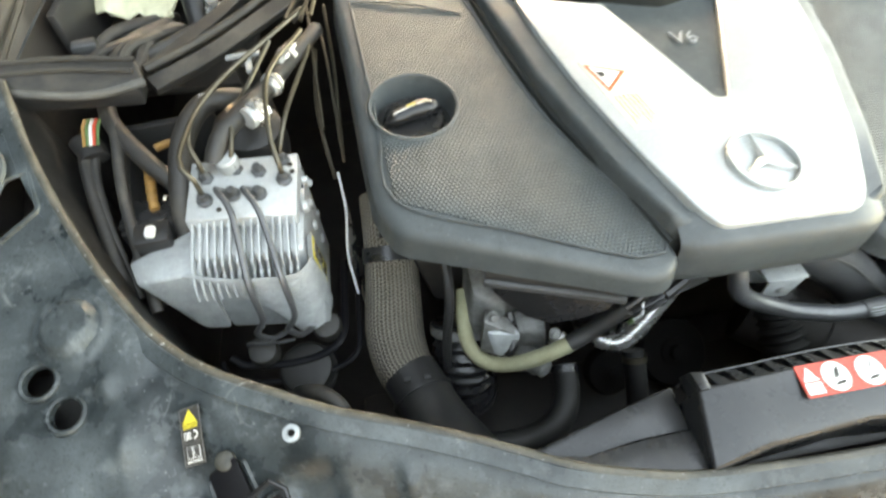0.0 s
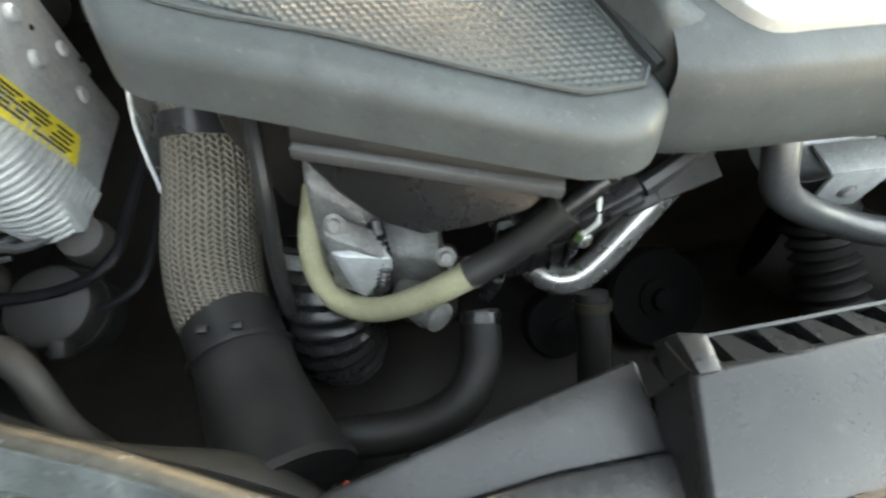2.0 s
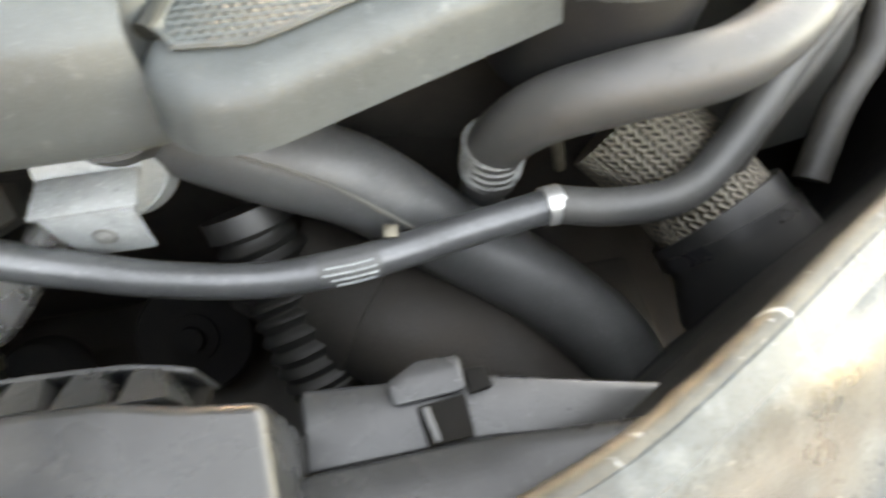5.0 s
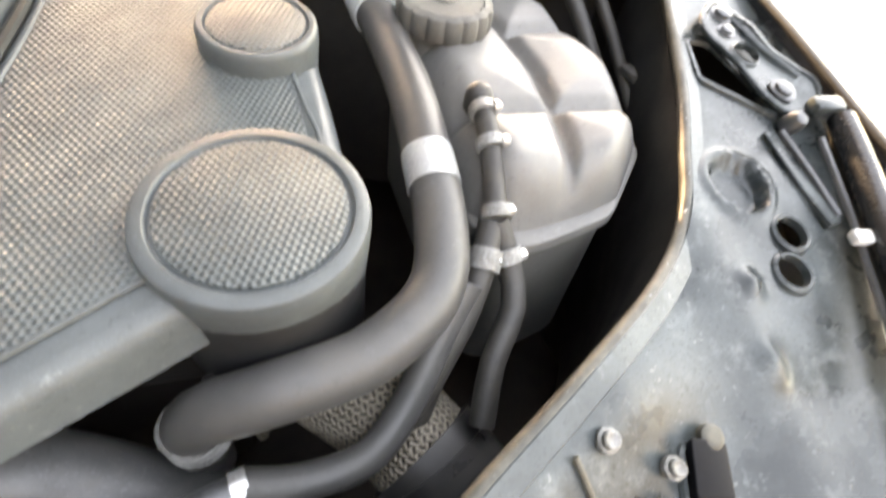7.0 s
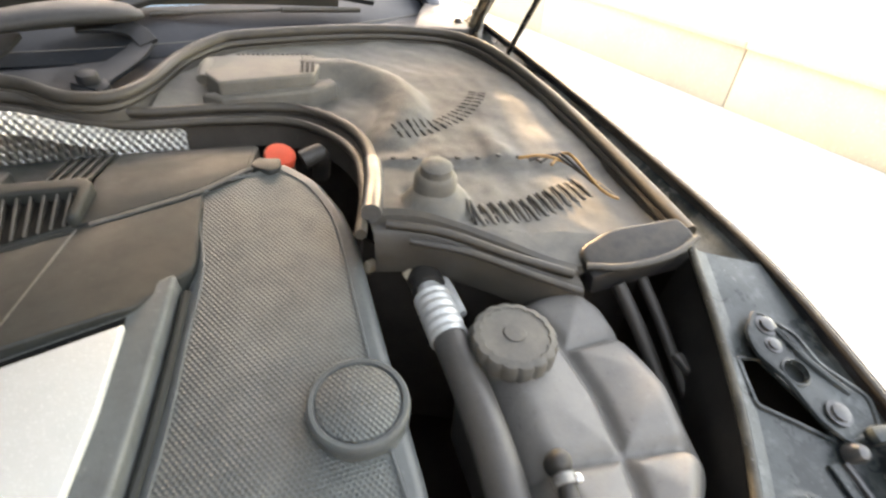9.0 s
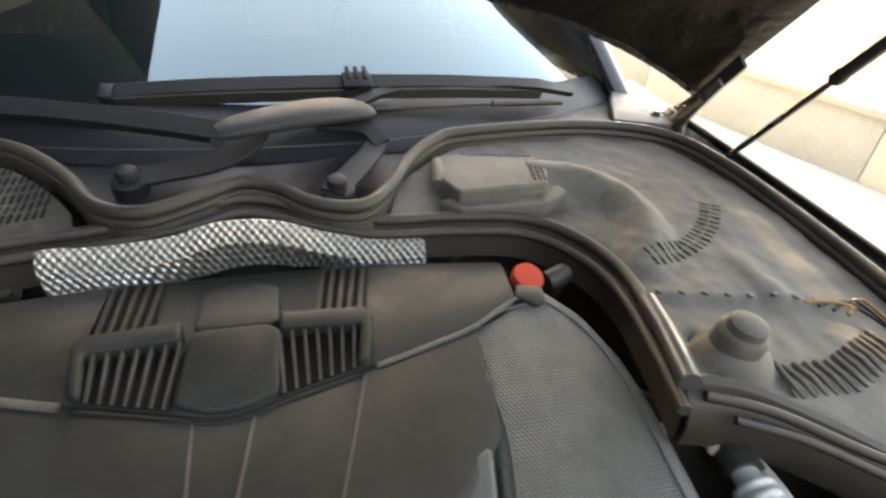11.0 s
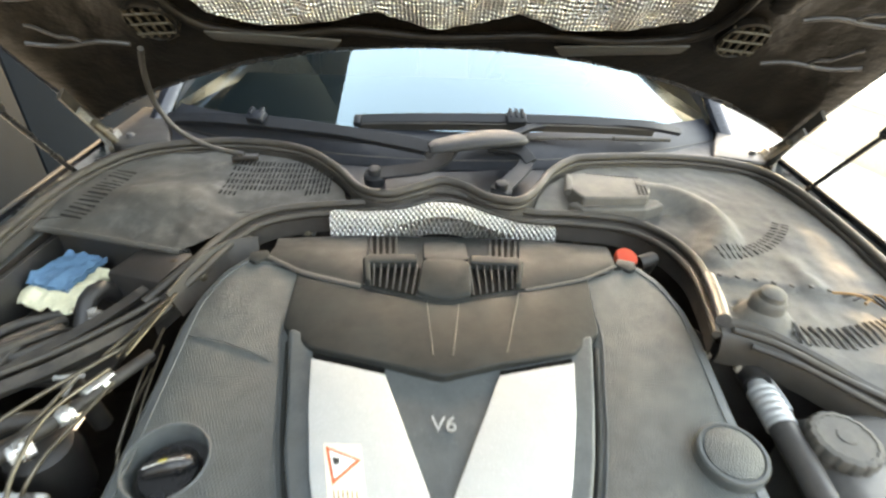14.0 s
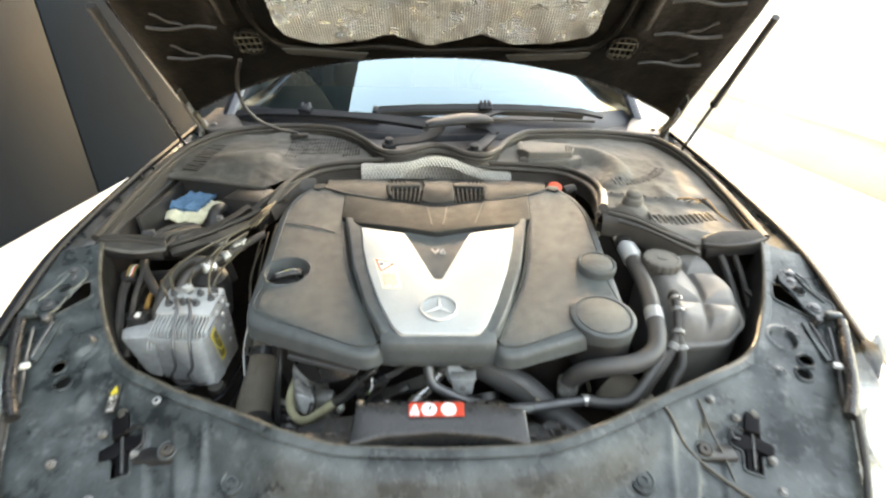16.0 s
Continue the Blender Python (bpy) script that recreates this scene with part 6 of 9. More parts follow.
part("pipe", tube([(0.03, 0.030, 0.770), (0.0, 0.000, 0.748), (-0.040, -0.028, 0.716), (-0.078, -0.053, 0.684), (-0.100, -0.060, 0.671), (-0.120, -0.052, 0.668), (-0.140, -0.02, 0.672), (-0.150, 0.02, 0.68)], 0.0125, 20, 0.006), "steel", bent_pipe)
long_pipe = thing("refrigerant_pipe", (0.1, -0.1, 0.75), "grey metal pipe running to a rubber hose", "pipe")
part("pipe", tube([(-0.026, -0.035, 0.862), (-0.020, -0.066, 0.838), (-0.014, -0.084, 0.812), (0.008, -0.089, 0.795), (0.036, -0.093, 0.782), (0.068, -0.099, 0.772), (0.123, -0.107, 0.766), (0.183, -0.105, 0.766), (0.232, -0.099, 0.769), (0.290, -0.093, 0.773)], 0.0102, 18, 0.006), "pipe", long_pipe, "satin grey metal pipe")
part("pipe_label", tube([(0.150, -0.1075, 0.7665), (0.168, -0.1070, 0.7665), (0.184, -0.1056, 0.7665)], 0.0105, 18, 0.006), "duct", long_pipe, "worn dark printed band")
for k, dz in enumerate((0.0072, 0.0095, 0.0040, 0.0000)):
    dy = -math.sqrt(max(0.0, 0.0107 ** 2 - dz * dz))
    part("text_bar", tube([(0.152 + 0.002 * k, -0.1073 + dy, 0.7668 + dz), (0.168, -0.1069 + dy, 0.7668 + dz), (0.182 - 0.002 * (k % 2), -0.1056 + dy, 0.7668 + dz)], 0.0007, 5), "cast", long_pipe)
part("ferrule", tube([(0.282, -0.094, 0.7728), (0.292, -0.093, 0.773)], 0.0122, 16), "steel", long_pipe)
part("rubber_hose", tube([(0.288, -0.093, 0.773), (0.322, -0.103, 0.775), (0.362, -0.104, 0.780), (0.395, -0.085, 0.795), (0.425, -0.058, 0.825), (0.449, -0.040, 0.850)], 0.0115, 16, 0.008), "hose", long_pipe, "black rubber hose")
part("pipe_clip", box((0.192, -0.096, 0.778), (0.009, 0.008, 0.004), 0.0015, (20, 0, -10)), "zinc", long_pipe, "plated clip")

throttle = thing("thermostat_housing", (0.045, -0.03, 0.77), "grey cast housing with a bracket below the cover", "housing")
part("ring", turned([(0.031, -0.03), (0.031, -0.004), (0.028, 0.000), (0.028, 0.010), (0.026, 0.013), (0.020, 0.013)], (0.046, -0.040, 0.803), (0.0, -0.45, 0.55), 32), "fins", throttle, "bright machined ring")
part("ring_band", turned([(0.0318, -0.014), (0.0322, -0.011), (0.0318, -0.008)], (0.046, -0.040, 0.803), (0.0, -0.45, 0.55), 32), "cast", throttle)
part("throat", turned([(0.024, -0.02), (0.026, 0.035), (0.022, 0.036)], (0.060, -0.025, 0.815), (0.2, -0.4, 0.6), 26), "black", throttle)
part("bracket_plate", hull_box([(0.030, -0.080, 0.776), (0.066, -0.080, 0.775), (0.066, -0.077, 0.775), (0.030, -0.077, 0.776)], [(0.026, -0.079, 0.811), (0.070, -0.079, 0.809), (0.070, -0.076, 0.809), (0.026, -0.076, 0.811)], 0.001), "cast", throttle, "grey steel bracket")
part("bracket_shelf", box((0.048, -0.067, 0.8115), (0.050, 0.024, 0.003), 0.001), "cast", throttle)
bolt((0.048, -0.0795, 0.792), (0, -1, 0.1), 0.004, 0.003, parent=throttle, material="rough_cast")
dusty_arm = thing("cable_channel", (-0.05, -0.04, 0.79), "dusty brown cable channel under the cover", "channel")
part("side_plate", hull_box([(-0.165, -0.056, 0.686), (-0.100, -0.056, 0.722), (-0.100, -0.040, 0.722), (-0.165, -0.040, 0.686)], [(-0.155, -0.052, 0.722), (-0.095, -0.052, 0.748), (-0.095, -0.040, 0.748), (-0.155, -0.040, 0.722)], 0.003), "rubber_seal", dusty_arm)
part("channel", strap([(-0.118, -0.045, 0.740), (-0.085, -0.042, 0.752), (-0.050, -0.040, 0.765), (-0.015, -0.036, 0.779)], 0.022, 0.010, (0, -0.6, 1)), "rubber_seal", dusty_arm)
part("channel_clip", box((-0.070, -0.050, 0.762), (0.026, 0.014, 0.012), 0.003, (30, -20, 10)), "black", dusty_arm)
part("corrugated_lead", tube([(-0.166, -0.060, 0.700), (-0.168, -0.062, 0.685), (-0.172, -0.060, 0.660)], 0.0055, 10, 0.0012, ribs=0.14, pitch=0.004), "black_gloss", dusty_arm)

duct = thing("air_duct", (0.2, -0.06, 0.7), "smooth grey plastic air duct", "duct")
part("tube", tube([(0.02, 0.03, 0.815), (0.075, -0.008, 0.800), (0.125, -0.030, 0.782), (0.180, -0.042, 0.752), (0.230, -0.064, 0.712), (0.295, -0.105, 0.682), (0.345, -0.150, 0.650), (0.37, -0.19, 0.60)], 0.0300, 26, 0.01), "duct", duct)
part("collar", tube([(0.070, -0.006, 0.802), (0.080, -0.011, 0.799)], 0.0335, 26), "black", duct)
part("seam", tube([(0.10, -0.046, 0.812), (0.16, -0.062, 0.785), (0.215, -0.084, 0.745)], 0.0015, 6), "cowl", duct)

lower_duct = thing("lower_air_duct", (0.2, -0.1, 0.55), "dark lower air duct below the pipes", "duct")
part("tube", tube([(0.10, -0.03, 0.66), (0.17, -0.09, 0.66), (0.24, -0.14, 0.645), (0.30, -0.19, 0.60)], 0.05, 22, 0.02), "deep", lower_duct)
part("joint_ring", tube([(0.166, -0.086, 0.660), (0.176, -0.094, 0.659)], 0.053, 24), "deep", lower_duct)
# both pulleys take the shade colour of the pit to sink from sight
pulley = thing("belt_pulley", (0.012, -0.05, 0.56), "dark grooved belt pulley deep in the bay", "pulley")
part("hub", turned([(0.022, 0.014), (0.021, 0.024), (0.012, 0.027), (0.011, 0.034), (0.007, 0.036)], (0.012, -0.045, 0.575), (0, -0.55, 0.83), 24), "pit", pulley, "hub, its shade put in as near-black")
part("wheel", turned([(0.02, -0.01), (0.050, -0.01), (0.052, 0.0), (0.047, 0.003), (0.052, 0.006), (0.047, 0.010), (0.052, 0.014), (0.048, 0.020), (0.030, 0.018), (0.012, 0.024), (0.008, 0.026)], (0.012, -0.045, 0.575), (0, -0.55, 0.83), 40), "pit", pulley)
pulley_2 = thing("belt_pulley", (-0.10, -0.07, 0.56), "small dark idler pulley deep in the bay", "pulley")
part("hub", turned([(0.010, 0.010), (0.010, 0.022), (0.007, 0.024)], (-0.10, -0.07, 0.60), (0, -0.6, 0.8), 24), "pit", pulley_2, "hub, its shade put in as near-black")
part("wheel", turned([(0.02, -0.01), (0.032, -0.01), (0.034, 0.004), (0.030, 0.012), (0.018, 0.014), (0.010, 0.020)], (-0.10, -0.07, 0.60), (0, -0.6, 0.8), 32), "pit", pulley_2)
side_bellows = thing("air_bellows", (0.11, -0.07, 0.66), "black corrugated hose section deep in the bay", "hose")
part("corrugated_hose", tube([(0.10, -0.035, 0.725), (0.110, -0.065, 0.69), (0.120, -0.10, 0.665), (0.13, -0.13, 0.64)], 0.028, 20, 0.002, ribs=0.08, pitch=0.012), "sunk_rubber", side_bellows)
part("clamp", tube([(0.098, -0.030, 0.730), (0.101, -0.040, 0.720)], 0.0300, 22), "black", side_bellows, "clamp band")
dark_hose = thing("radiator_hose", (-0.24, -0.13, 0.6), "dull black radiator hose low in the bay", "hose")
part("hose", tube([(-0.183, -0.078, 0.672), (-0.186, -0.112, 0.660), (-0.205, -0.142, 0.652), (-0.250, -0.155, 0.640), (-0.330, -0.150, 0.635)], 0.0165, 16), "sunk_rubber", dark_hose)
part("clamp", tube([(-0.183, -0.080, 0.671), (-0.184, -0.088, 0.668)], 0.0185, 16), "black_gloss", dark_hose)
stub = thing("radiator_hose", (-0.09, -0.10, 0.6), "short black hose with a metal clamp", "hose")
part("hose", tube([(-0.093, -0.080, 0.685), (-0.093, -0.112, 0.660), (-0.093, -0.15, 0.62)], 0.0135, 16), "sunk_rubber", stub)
part("clamp", tube([(-0.093, -0.086, 0.682), (-0.093, -0.092, 0.677)], 0.0152, 16), "zinc", stub, "plated hose clamp")

# ---- fittings on the headlamp carrier panels ----
for s, holes in HOLES.items():
    for x, y in holes:
        rim = thing("panel_hole", (x, y, panel_z(x, y)), "round drilled hole in the painted panel", "hole", "panel holes")
        # added backing: keeps the bright ground out and colours the hole as shaded
        part("inner_sheet", box((x, y - 0.008, panel_z(x, y) - 0.038), (0.075, 0.060, 0.003), 0.0005, (15, 0, 0)), "bay_dark", rim, "added dark backing that stands for the shade in the hole")
        part("hole_edge", turned([(0.0185, -0.004), (0.0172, 0.0008), (0.0150, 0.0022), (0.0132, 0.0014), (0.0126, -0.005)], (x, y, panel_z(x, y) + 0.001), (0, -0.27, 1), 28, ends=False), "paint", rim)
    catch_ = thing("lamp_catch", (CATCH[s].x, CATCH[s].y, 0.80), "black headlamp catch set in a cross-shaped cut-out", "catch", "headlamp catches")

    def lying(outline, lift, thick, s=s):
        """A flat piece on the catch, given beside its centre."""
        flat_ = [by_catch(s, x, y) for x, y in outline]
        return slab(flat_[::s] if s > 0 else flat_, lambda x, y: panel_z(x, y) + lift, thick, 0.0012)

    # floor of the cut-out, its shade put into a near-black colour
    part("well", lying([(-0.044, -0.056), (0.044, -0.056), (0.044, 0.052), (-0.044, 0.052)], -0.024, 0.004), "pit", catch_, "black floor painted as the shade of the recess")
    part("frame", lying(rounded([(-0.013, 0.016), (0.013, 0.016), (0.013, 0.047), (-0.013, 0.047)], 0.003, 3), 0.0030, 0.014), "ink_black", catch_, "glossy black upright arm")
    part("lever", lying(rounded([(-0.034, -0.010), (-0.010, -0.013), (0.006, -0.006), (0.034, -0.012), (0.037, 0.010), (0.012, 0.014), (-0.012, 0.012), (-0.034, 0.008)], 0.006, 3), -0.004, 0.016), "ink_black", catch_, "black catch lever")
    part("lever", lying(rounded([(-0.009, -0.048), (0.010, -0.048), (0.009, 0.006), (-0.007, 0.006)], 0.003, 3), -0.007, 0.014), "ink_black", catch_)
    part("tongue", lying(rounded([(0.0005, -0.040), (0.0045, -0.040), (0.0035, 0.018), (-0.0005, 0.018)], 0.001, 2), -0.002, 0.006), "duct", catch_, "worn grey tongue")
    bend = [(-0.016, 0.012), (-0.030, 0.014), (-0.037, 0.004), (-0.032, -0.006), (-0.022, -0.004)] if s > 0 else [(0.010, 0.016), (0.030, 0.017), (0.039, 0.006), (0.036, -0.012), (0.024, -0.016)]
    part("hook", tube([(*by_catch(s, x, y), panel_z(*by_catch(s, x, y)) + 0.003) for x, y in bend], 0.0024, 8), "black_gloss", catch_, "bent black wire hook")
    part("pad", turned([(0.008, -0.004), (0.008, 0.001), (0.006, 0.0025), (0.002, 0.0025)], (*by_catch(s, 0.004, 0.049), panel_z(*by_catch(s, 0.004, 0.049)) + 0.001), (0, -0.36, 1), 20), "worn_edge", catch_, "scuffed round pad")
    for x, y in ((-0.564, -0.206), (-0.4995, -0.2365), (-0.627, -0.2505), (-0.545, -0.301)) if s < 0 else ((0.522, -0.184), (0.557, -0.2506), (0.4815, -0.161), (0.552, -0.2954)):
        b = thing("panel_screw", (x, y, panel_z(x, y)), "small plated screw in the painted panel", "screw", "panel screws")
        head = part("screw_head", turned([(0.0070, -0.003), (0.0070, 0.001), (0.0052, 0.0016), (0.0052, 0.0052), (0.0042, 0.0060), (0.0022, 0.0050), (0.001, 0.0046)], (x, y, panel_z(x, y) + 0.001), (0, -0.36, 1), 18), "rough_cast", b, "dull grey screw head")
    buffer_ = thing("bonnet_buffer", (s * 0.445, -0.234, 0.80), "round rubber bonnet buffer in a pressed cup", "buffer", "bonnet buffers")
    part("cup", turned([(0.0170, -0.003), (0.0165, 0.0030), (0.0145, 0.0042), (0.0125, 0.0030), (0.0115, -0.002)], (s * 0.445, -0.234, panel_z(s * 0.445, -0.234) + 0.001), (0, -0.36, 1), 28, ends=False), "paint", buffer_, "raised painted cup")
    part("pad", turned([(0.0110, -0.006), (0.0110, 0.0060), (0.0085, 0.0085), (0.0035, 0.0085), (0.0030, 0.0050), (0.001, 0.0050)], (s * 0.445, -0.234, panel_z(s * 0.445, -0.234)), (0, -0.36, 1), 24), "rubber", buffer_, "dusty rubber pad")
    boss = thing("panel_boss", (s * 0.328, -0.281, 0.79), "round pressed boss in the painted panel", "boss", "panel bosses")
    part("ring", turned([(0.0215, -0.003), (0.0195, 0.0035), (0.0165, 0.0042), (0.0140, 0.0020), (0.0120, 0.0020), (0.0100, 0.0045), (0.0060, 0.0045), (0.0050, 0.0010), (0.002, 0.0008)], (s * 0.328, -0.281, panel_z(s * 0.328, -0.281) + 0.0005), (0, -0.36, 1), 30), "paint", boss)
    # lamp fixing lever and bolt row towards the wing
    lever = thing("lamp_bracket", (s * 0.79, 0.05, 0.89), "dusty steel lamp bracket with bolts", "bracket", "lamp brackets")
    arm = rounded([(s * x, y) for x, y in ((0.750, 0.126), (0.778, 0.146), (0.800, 0.112), (0.800, 0.078), (0.820, 0.036), (0.806, 0.010), (0.770, 0.010), (0.757, 0.036), (0.756, 0.075), (0.744, 0.106))], 0.008, 3)
    ear = pierce(sheet([[(s * (0.735 + 0.004 * i), y, 0.894 + 0.27 * y + 0.15 * max(0.0, 0.004 * i - 0.055)) for i in range(25)] for y in np.linspace(0.0, 0.155, 40)], 0.0), [])
    bmesh.ops.delete(ear, geom=[f for f in ear.faces if not inside(f.calc_center_median().x, f.calc_center_median().y, arm) or (abs(f.calc_center_median().x) - 0.768) ** 2 + (f.calc_center_median().y - 0.078) ** 2 < 0.00014], context="FACES")
    part("plate", ear, "paint", lever)
    part("plate_edge", tube([(x, y, 0.893 + 0.27 * y + 0.15 * max(0.0, abs(x) - 0.79)) for x, y in arm + arm[:1]], 0.0032, 6, raw=True, hollow=True), "paint", lever)
    part("opening", turned([(0.0150, -0.003), (0.0145, 0.001), (0.0125, 0.002), (0.0118, -0.004)], (s * 0.768, 0.078, 0.916), (0, -0.27, 1), 24, ends=False), "paint", lever)
    part("crease", tube([(s * 0.784, 0.122, 0.926), (s * 0.790, 0.085, 0.918), (s * 0.806, 0.045, 0.908)], 0.004, 8), "paint", lever)
    part("arm", strap([(s * 0.744, 0.004, 0.888), (s * 0.741, -0.04, 0.877), (s * 0.742, -0.085, 0.866)], 0.012, 0.004), "paint", lever)
    part("arm", tube([(s * 0.752, 0.000, 0.890), (s * 0.750, -0.04, 0.880), (s * 0.748, -0.080, 0.868)], 0.003, 8), "pipe", lever)
    part("support_tube", tube([(s * 0.802, -0.010, 0.902), (s * 0.788, -0.045, 0.893), (s * 0.762, -0.10, 0.878), (s * 0.738, -0.150, 0.864), (s * 0.700, -0.205, 0.848)], 0.0105, 12), "black_gloss", lever, "glossy black lamp support tube")
    part("tube_head", box((s * 0.797, 0.004, 0.905), (0.030, 0.016, 0.014), 0.004, (12, 0, s * -12)), "paint", lever)
    part("side_wire", tube([(s * 0.775, -0.02, 0.893), (s * 0.752, -0.085, 0.872), (s * 0.738, -0.12, 0.860), (s * 0.715, -0.17, 0.846)], 0.0028, 6), "pipe", lever)
    part("clip", box((s * 0.742, -0.104, 0.870), (0.016, 0.012, 0.009), 0.003, (12, 0, s * -20)), "white_plastic", lever, "pale plastic clip")
    part("plug", turned([(0.009, -0.006), (0.009, 0.004), (0.006, 0.010), (0.003, 0.011)], (s * 0.765, 0.003, 0.894), (0, -0.5, 1), 14), "pipe", lever, "grey plastic plug")
    bolt((s * 0.777, 0.128, 0.928), (0, -0.27, 1), 0.008, 0.006, parent=lever, material="pipe")
    bolt((s * 0.778, 0.034, 0.905), (0, -0.27, 1), 0.0085, 0.005, parent=lever, material="pipe")
    bolt((s * 0.768, 0.108, 0.923), (0, -0.27, 1), 0.006, 0.004, parent=lever, material="pipe")
washer = thing("panel_screw", (-0.482, -0.168, 0.835), "bright ringed screw in the painted panel", "screw", "panel screws")
part("ring_washer", turned([(0.0072, -0.002), (0.0072, 0.0015), (0.0035, 0.0022), (0.0030, -0.001), (0.001, -0.001)], (-0.482, -0.170, panel_z(-0.482, -0.170) + 0.004), (0, -0.27, 1), 20), "cast", washer)
# black disc for the shade inside the screw head
part("recess", turned([(0.0029, 0.0), (0.0029, 0.0012), (0.001, 0.0012)], (-0.482, -0.170, panel_z(-0.482, -0.170) + 0.0040), (0, -0.27, 1), 14), "pit", washer, "hexagon recess, its shade painted black")
lamp_label = thing("lamp_label", (-0.575, -0.152, 0.843), "small black label with a yellow warning triangle", "sticker")


def strip(x0, x1, y0, y1):
    return [(-0.5665 + 0.72 * (x - 0.07 * y), -0.1515 + 0.72 * (y + 0.07 * x)) for x, y in ((x0, y0), (x1, y0), (x1, y1), (x0, y1))]


part("label_base", plate(strip(-0.0122, 0.0122, -0.034, 0.024), panel_z, 0.0050, 0.001), "print", lamp_label)
for y0, y1 in ((-0.0335, -0.0125), (-0.0105, 0.0235)):
    for edge in (strip(-0.0118, 0.0118, y0, y0 + 0.0005), strip(-0.0118, 0.0118, y1 - 0.0005, y1), strip(-0.0118, -0.0113, y0 + 0.0005, y1 - 0.0005), strip(0.0113, 0.0118, y0 + 0.0005, y1 - 0.0005)):
        part("border", plate(edge, panel_z, 0.0054, 0.0004, 0.0001), "tank", lamp_label)
part("triangle", plate([strip(-0.009, 0.009, 0.0075, 0.0215)[0], strip(-0.009, 0.009, 0.0075, 0.0215)[1], strip(0.0, 0.0, 0.0075, 0.0215)[2]], panel_z, 0.0060, 0.001), "sticker_yellow", lamp_label)
for k in range(2):
    part("text_bar", plate(strip(-0.0085, 0.0085, 0.0026 + 0.0024 * k, 0.0040 + 0.0024 * k), panel_z, 0.0060, 0.001), "sticker_yellow", lamp_label)
# lamp symbol: a half-round ring with three short beams
arc = [strip(0.0030 + 0.0050 * math.cos(t), 0, -0.0045 + 0.0042 * math.sin(t), 0)[0] for t in np.linspace(-math.pi / 2, math.pi / 2, 9)]
arc += [strip(0.0030 + 0.0036 * math.cos(t), 0, -0.0045 + 0.0030 * math.sin(t), 0)[0] for t in np.linspace(math.pi / 2, -math.pi / 2, 9)]
part("lamp_symbol", plate(arc, panel_z, 0.0060, 0.001), "sticker_white", lamp_label)
for k in range(3):
    part("beam", plate(strip(-0.0085, -0.0005, -0.0080 + 0.0026 * k, -0.0068 + 0.0026 * k), panel_z, 0.0060, 0.001), "sticker_white", lamp_label)
# open book symbol
for x0, x1 in ((-0.0080, -0.0006), (0.0006, 0.0080)):
    part("page", plate(strip(x0, x1, -0.0270, -0.0160), panel_z, 0.0054, 0.0004, 0.0001), "sticker_white", lamp_label)
    part("page_inside", plate(strip(x0 + 0.0007, x1 - 0.0007, -0.0263, -0.0167), panel_z, 0.0058, 0.0004, 0.0001), "print", lamp_label)
    for k in range(3):
        part("text_bar", plate(strip(x0 + 0.0018, x1 - 0.0018, -0.0248 + 0.0030 * k, -0.0240 + 0.0030 * k), panel_z, 0.0062, 0.0004, 0.0001), "tank", lamp_label)
part("text_bar", plate(strip(-0.0085, 0.0085, -0.0310, -0.0298), panel_z, 0.0060, 0.001), "sticker_white", lamp_label)
weather = thing("bonnet_seal", (0.42, -0.24, 0.82), "thin pale-edged seal lip on the painted panel", "seal")
part("lip", tube([(x, y, panel_z(x, y) + 0.003) for x, y in ((0.388, -0.176), (0.397, -0.195), (0.4176, -0.235), (0.458, -0.276), (0.52, -0.323), (0.57, -0.365))], 0.0032, 8), "worn_edge", weather)
part("inner_lip", tube([(x, y, panel_z(x, y) + 0.001) for x, y in ((0.458, -0.163), (0.467, -0.205), (0.4765, -0.240), (0.480, -0.280))], 0.0020, 8), "worn_edge", weather)

# ---- brake control unit and its pipes ----
brake_unit = thing("brake_control_unit", (-0.53, 0.07, 0.72), "finned aluminium brake hydraulic unit with steel pipes", "brake unit")
TL, TR, FR, FL = (-0.583, 0.128, 0.889), (-0.470, 0.132, 0.884), (-0.474, 0.054, 0.870), (-0.588, 0.060, 0.872)
part("valve_block", hull_box([(-0.583, 0.135, 0.80), (-0.470, 0.138, 0.76), (-0.474, 0.040, 0.76), (-0.588, 0.046, 0.80)], [TL, TR, FR, FL], 0.002), "fins", brake_unit, "machined aluminium valve block")
housing = part("housing", hull_box([(-0.600, 0.120, 0.735), (-0.462, 0.125, 0.722), (-0.462, -0.004, 0.728), (-0.575, 0.002, 0.742)], [(-0.590, 0.118, 0.868), (-0.466, 0.120, 0.862), (-0.470, 0.020, 0.852), (-0.588, 0.024, 0.855)], 0.006), "cast", brake_unit, "cast aluminium electronics housing")
part("shelf", hull_box([(-0.648, 0.03, 0.815), (-0.58, 0.06, 0.78), (-0.575, 0.000, 0.745), (-0.600, -0.004, 0.76)], [(-0.650, 0.035, 0.846), (-0.585, 0.070, 0.85), (-0.575, 0.010, 0.846), (-0.640, 0.008, 0.842)], 0.003), "cast", brake_unit, "projecting cast connector shelf")


def bowl_line(f, swell=0.0):
    """A level line round the front of the casting, f from its top (0) to its foot (1)."""
    z = 0.848 - 0.112 * f
    return [(-0.592 + 0.105 * f, 0.008 - swell, z), (-0.540 + 0.040 * f, -0.006 - swell, z), (-0.486, -0.010 - swell, z), (-0.4705 + swell * 0.6, -0.001 - swell, z - 0.001), (-0.4640 + swell, 0.018, z - 0.004), (-0.4630 + swell, 0.034, z - 0.006)]


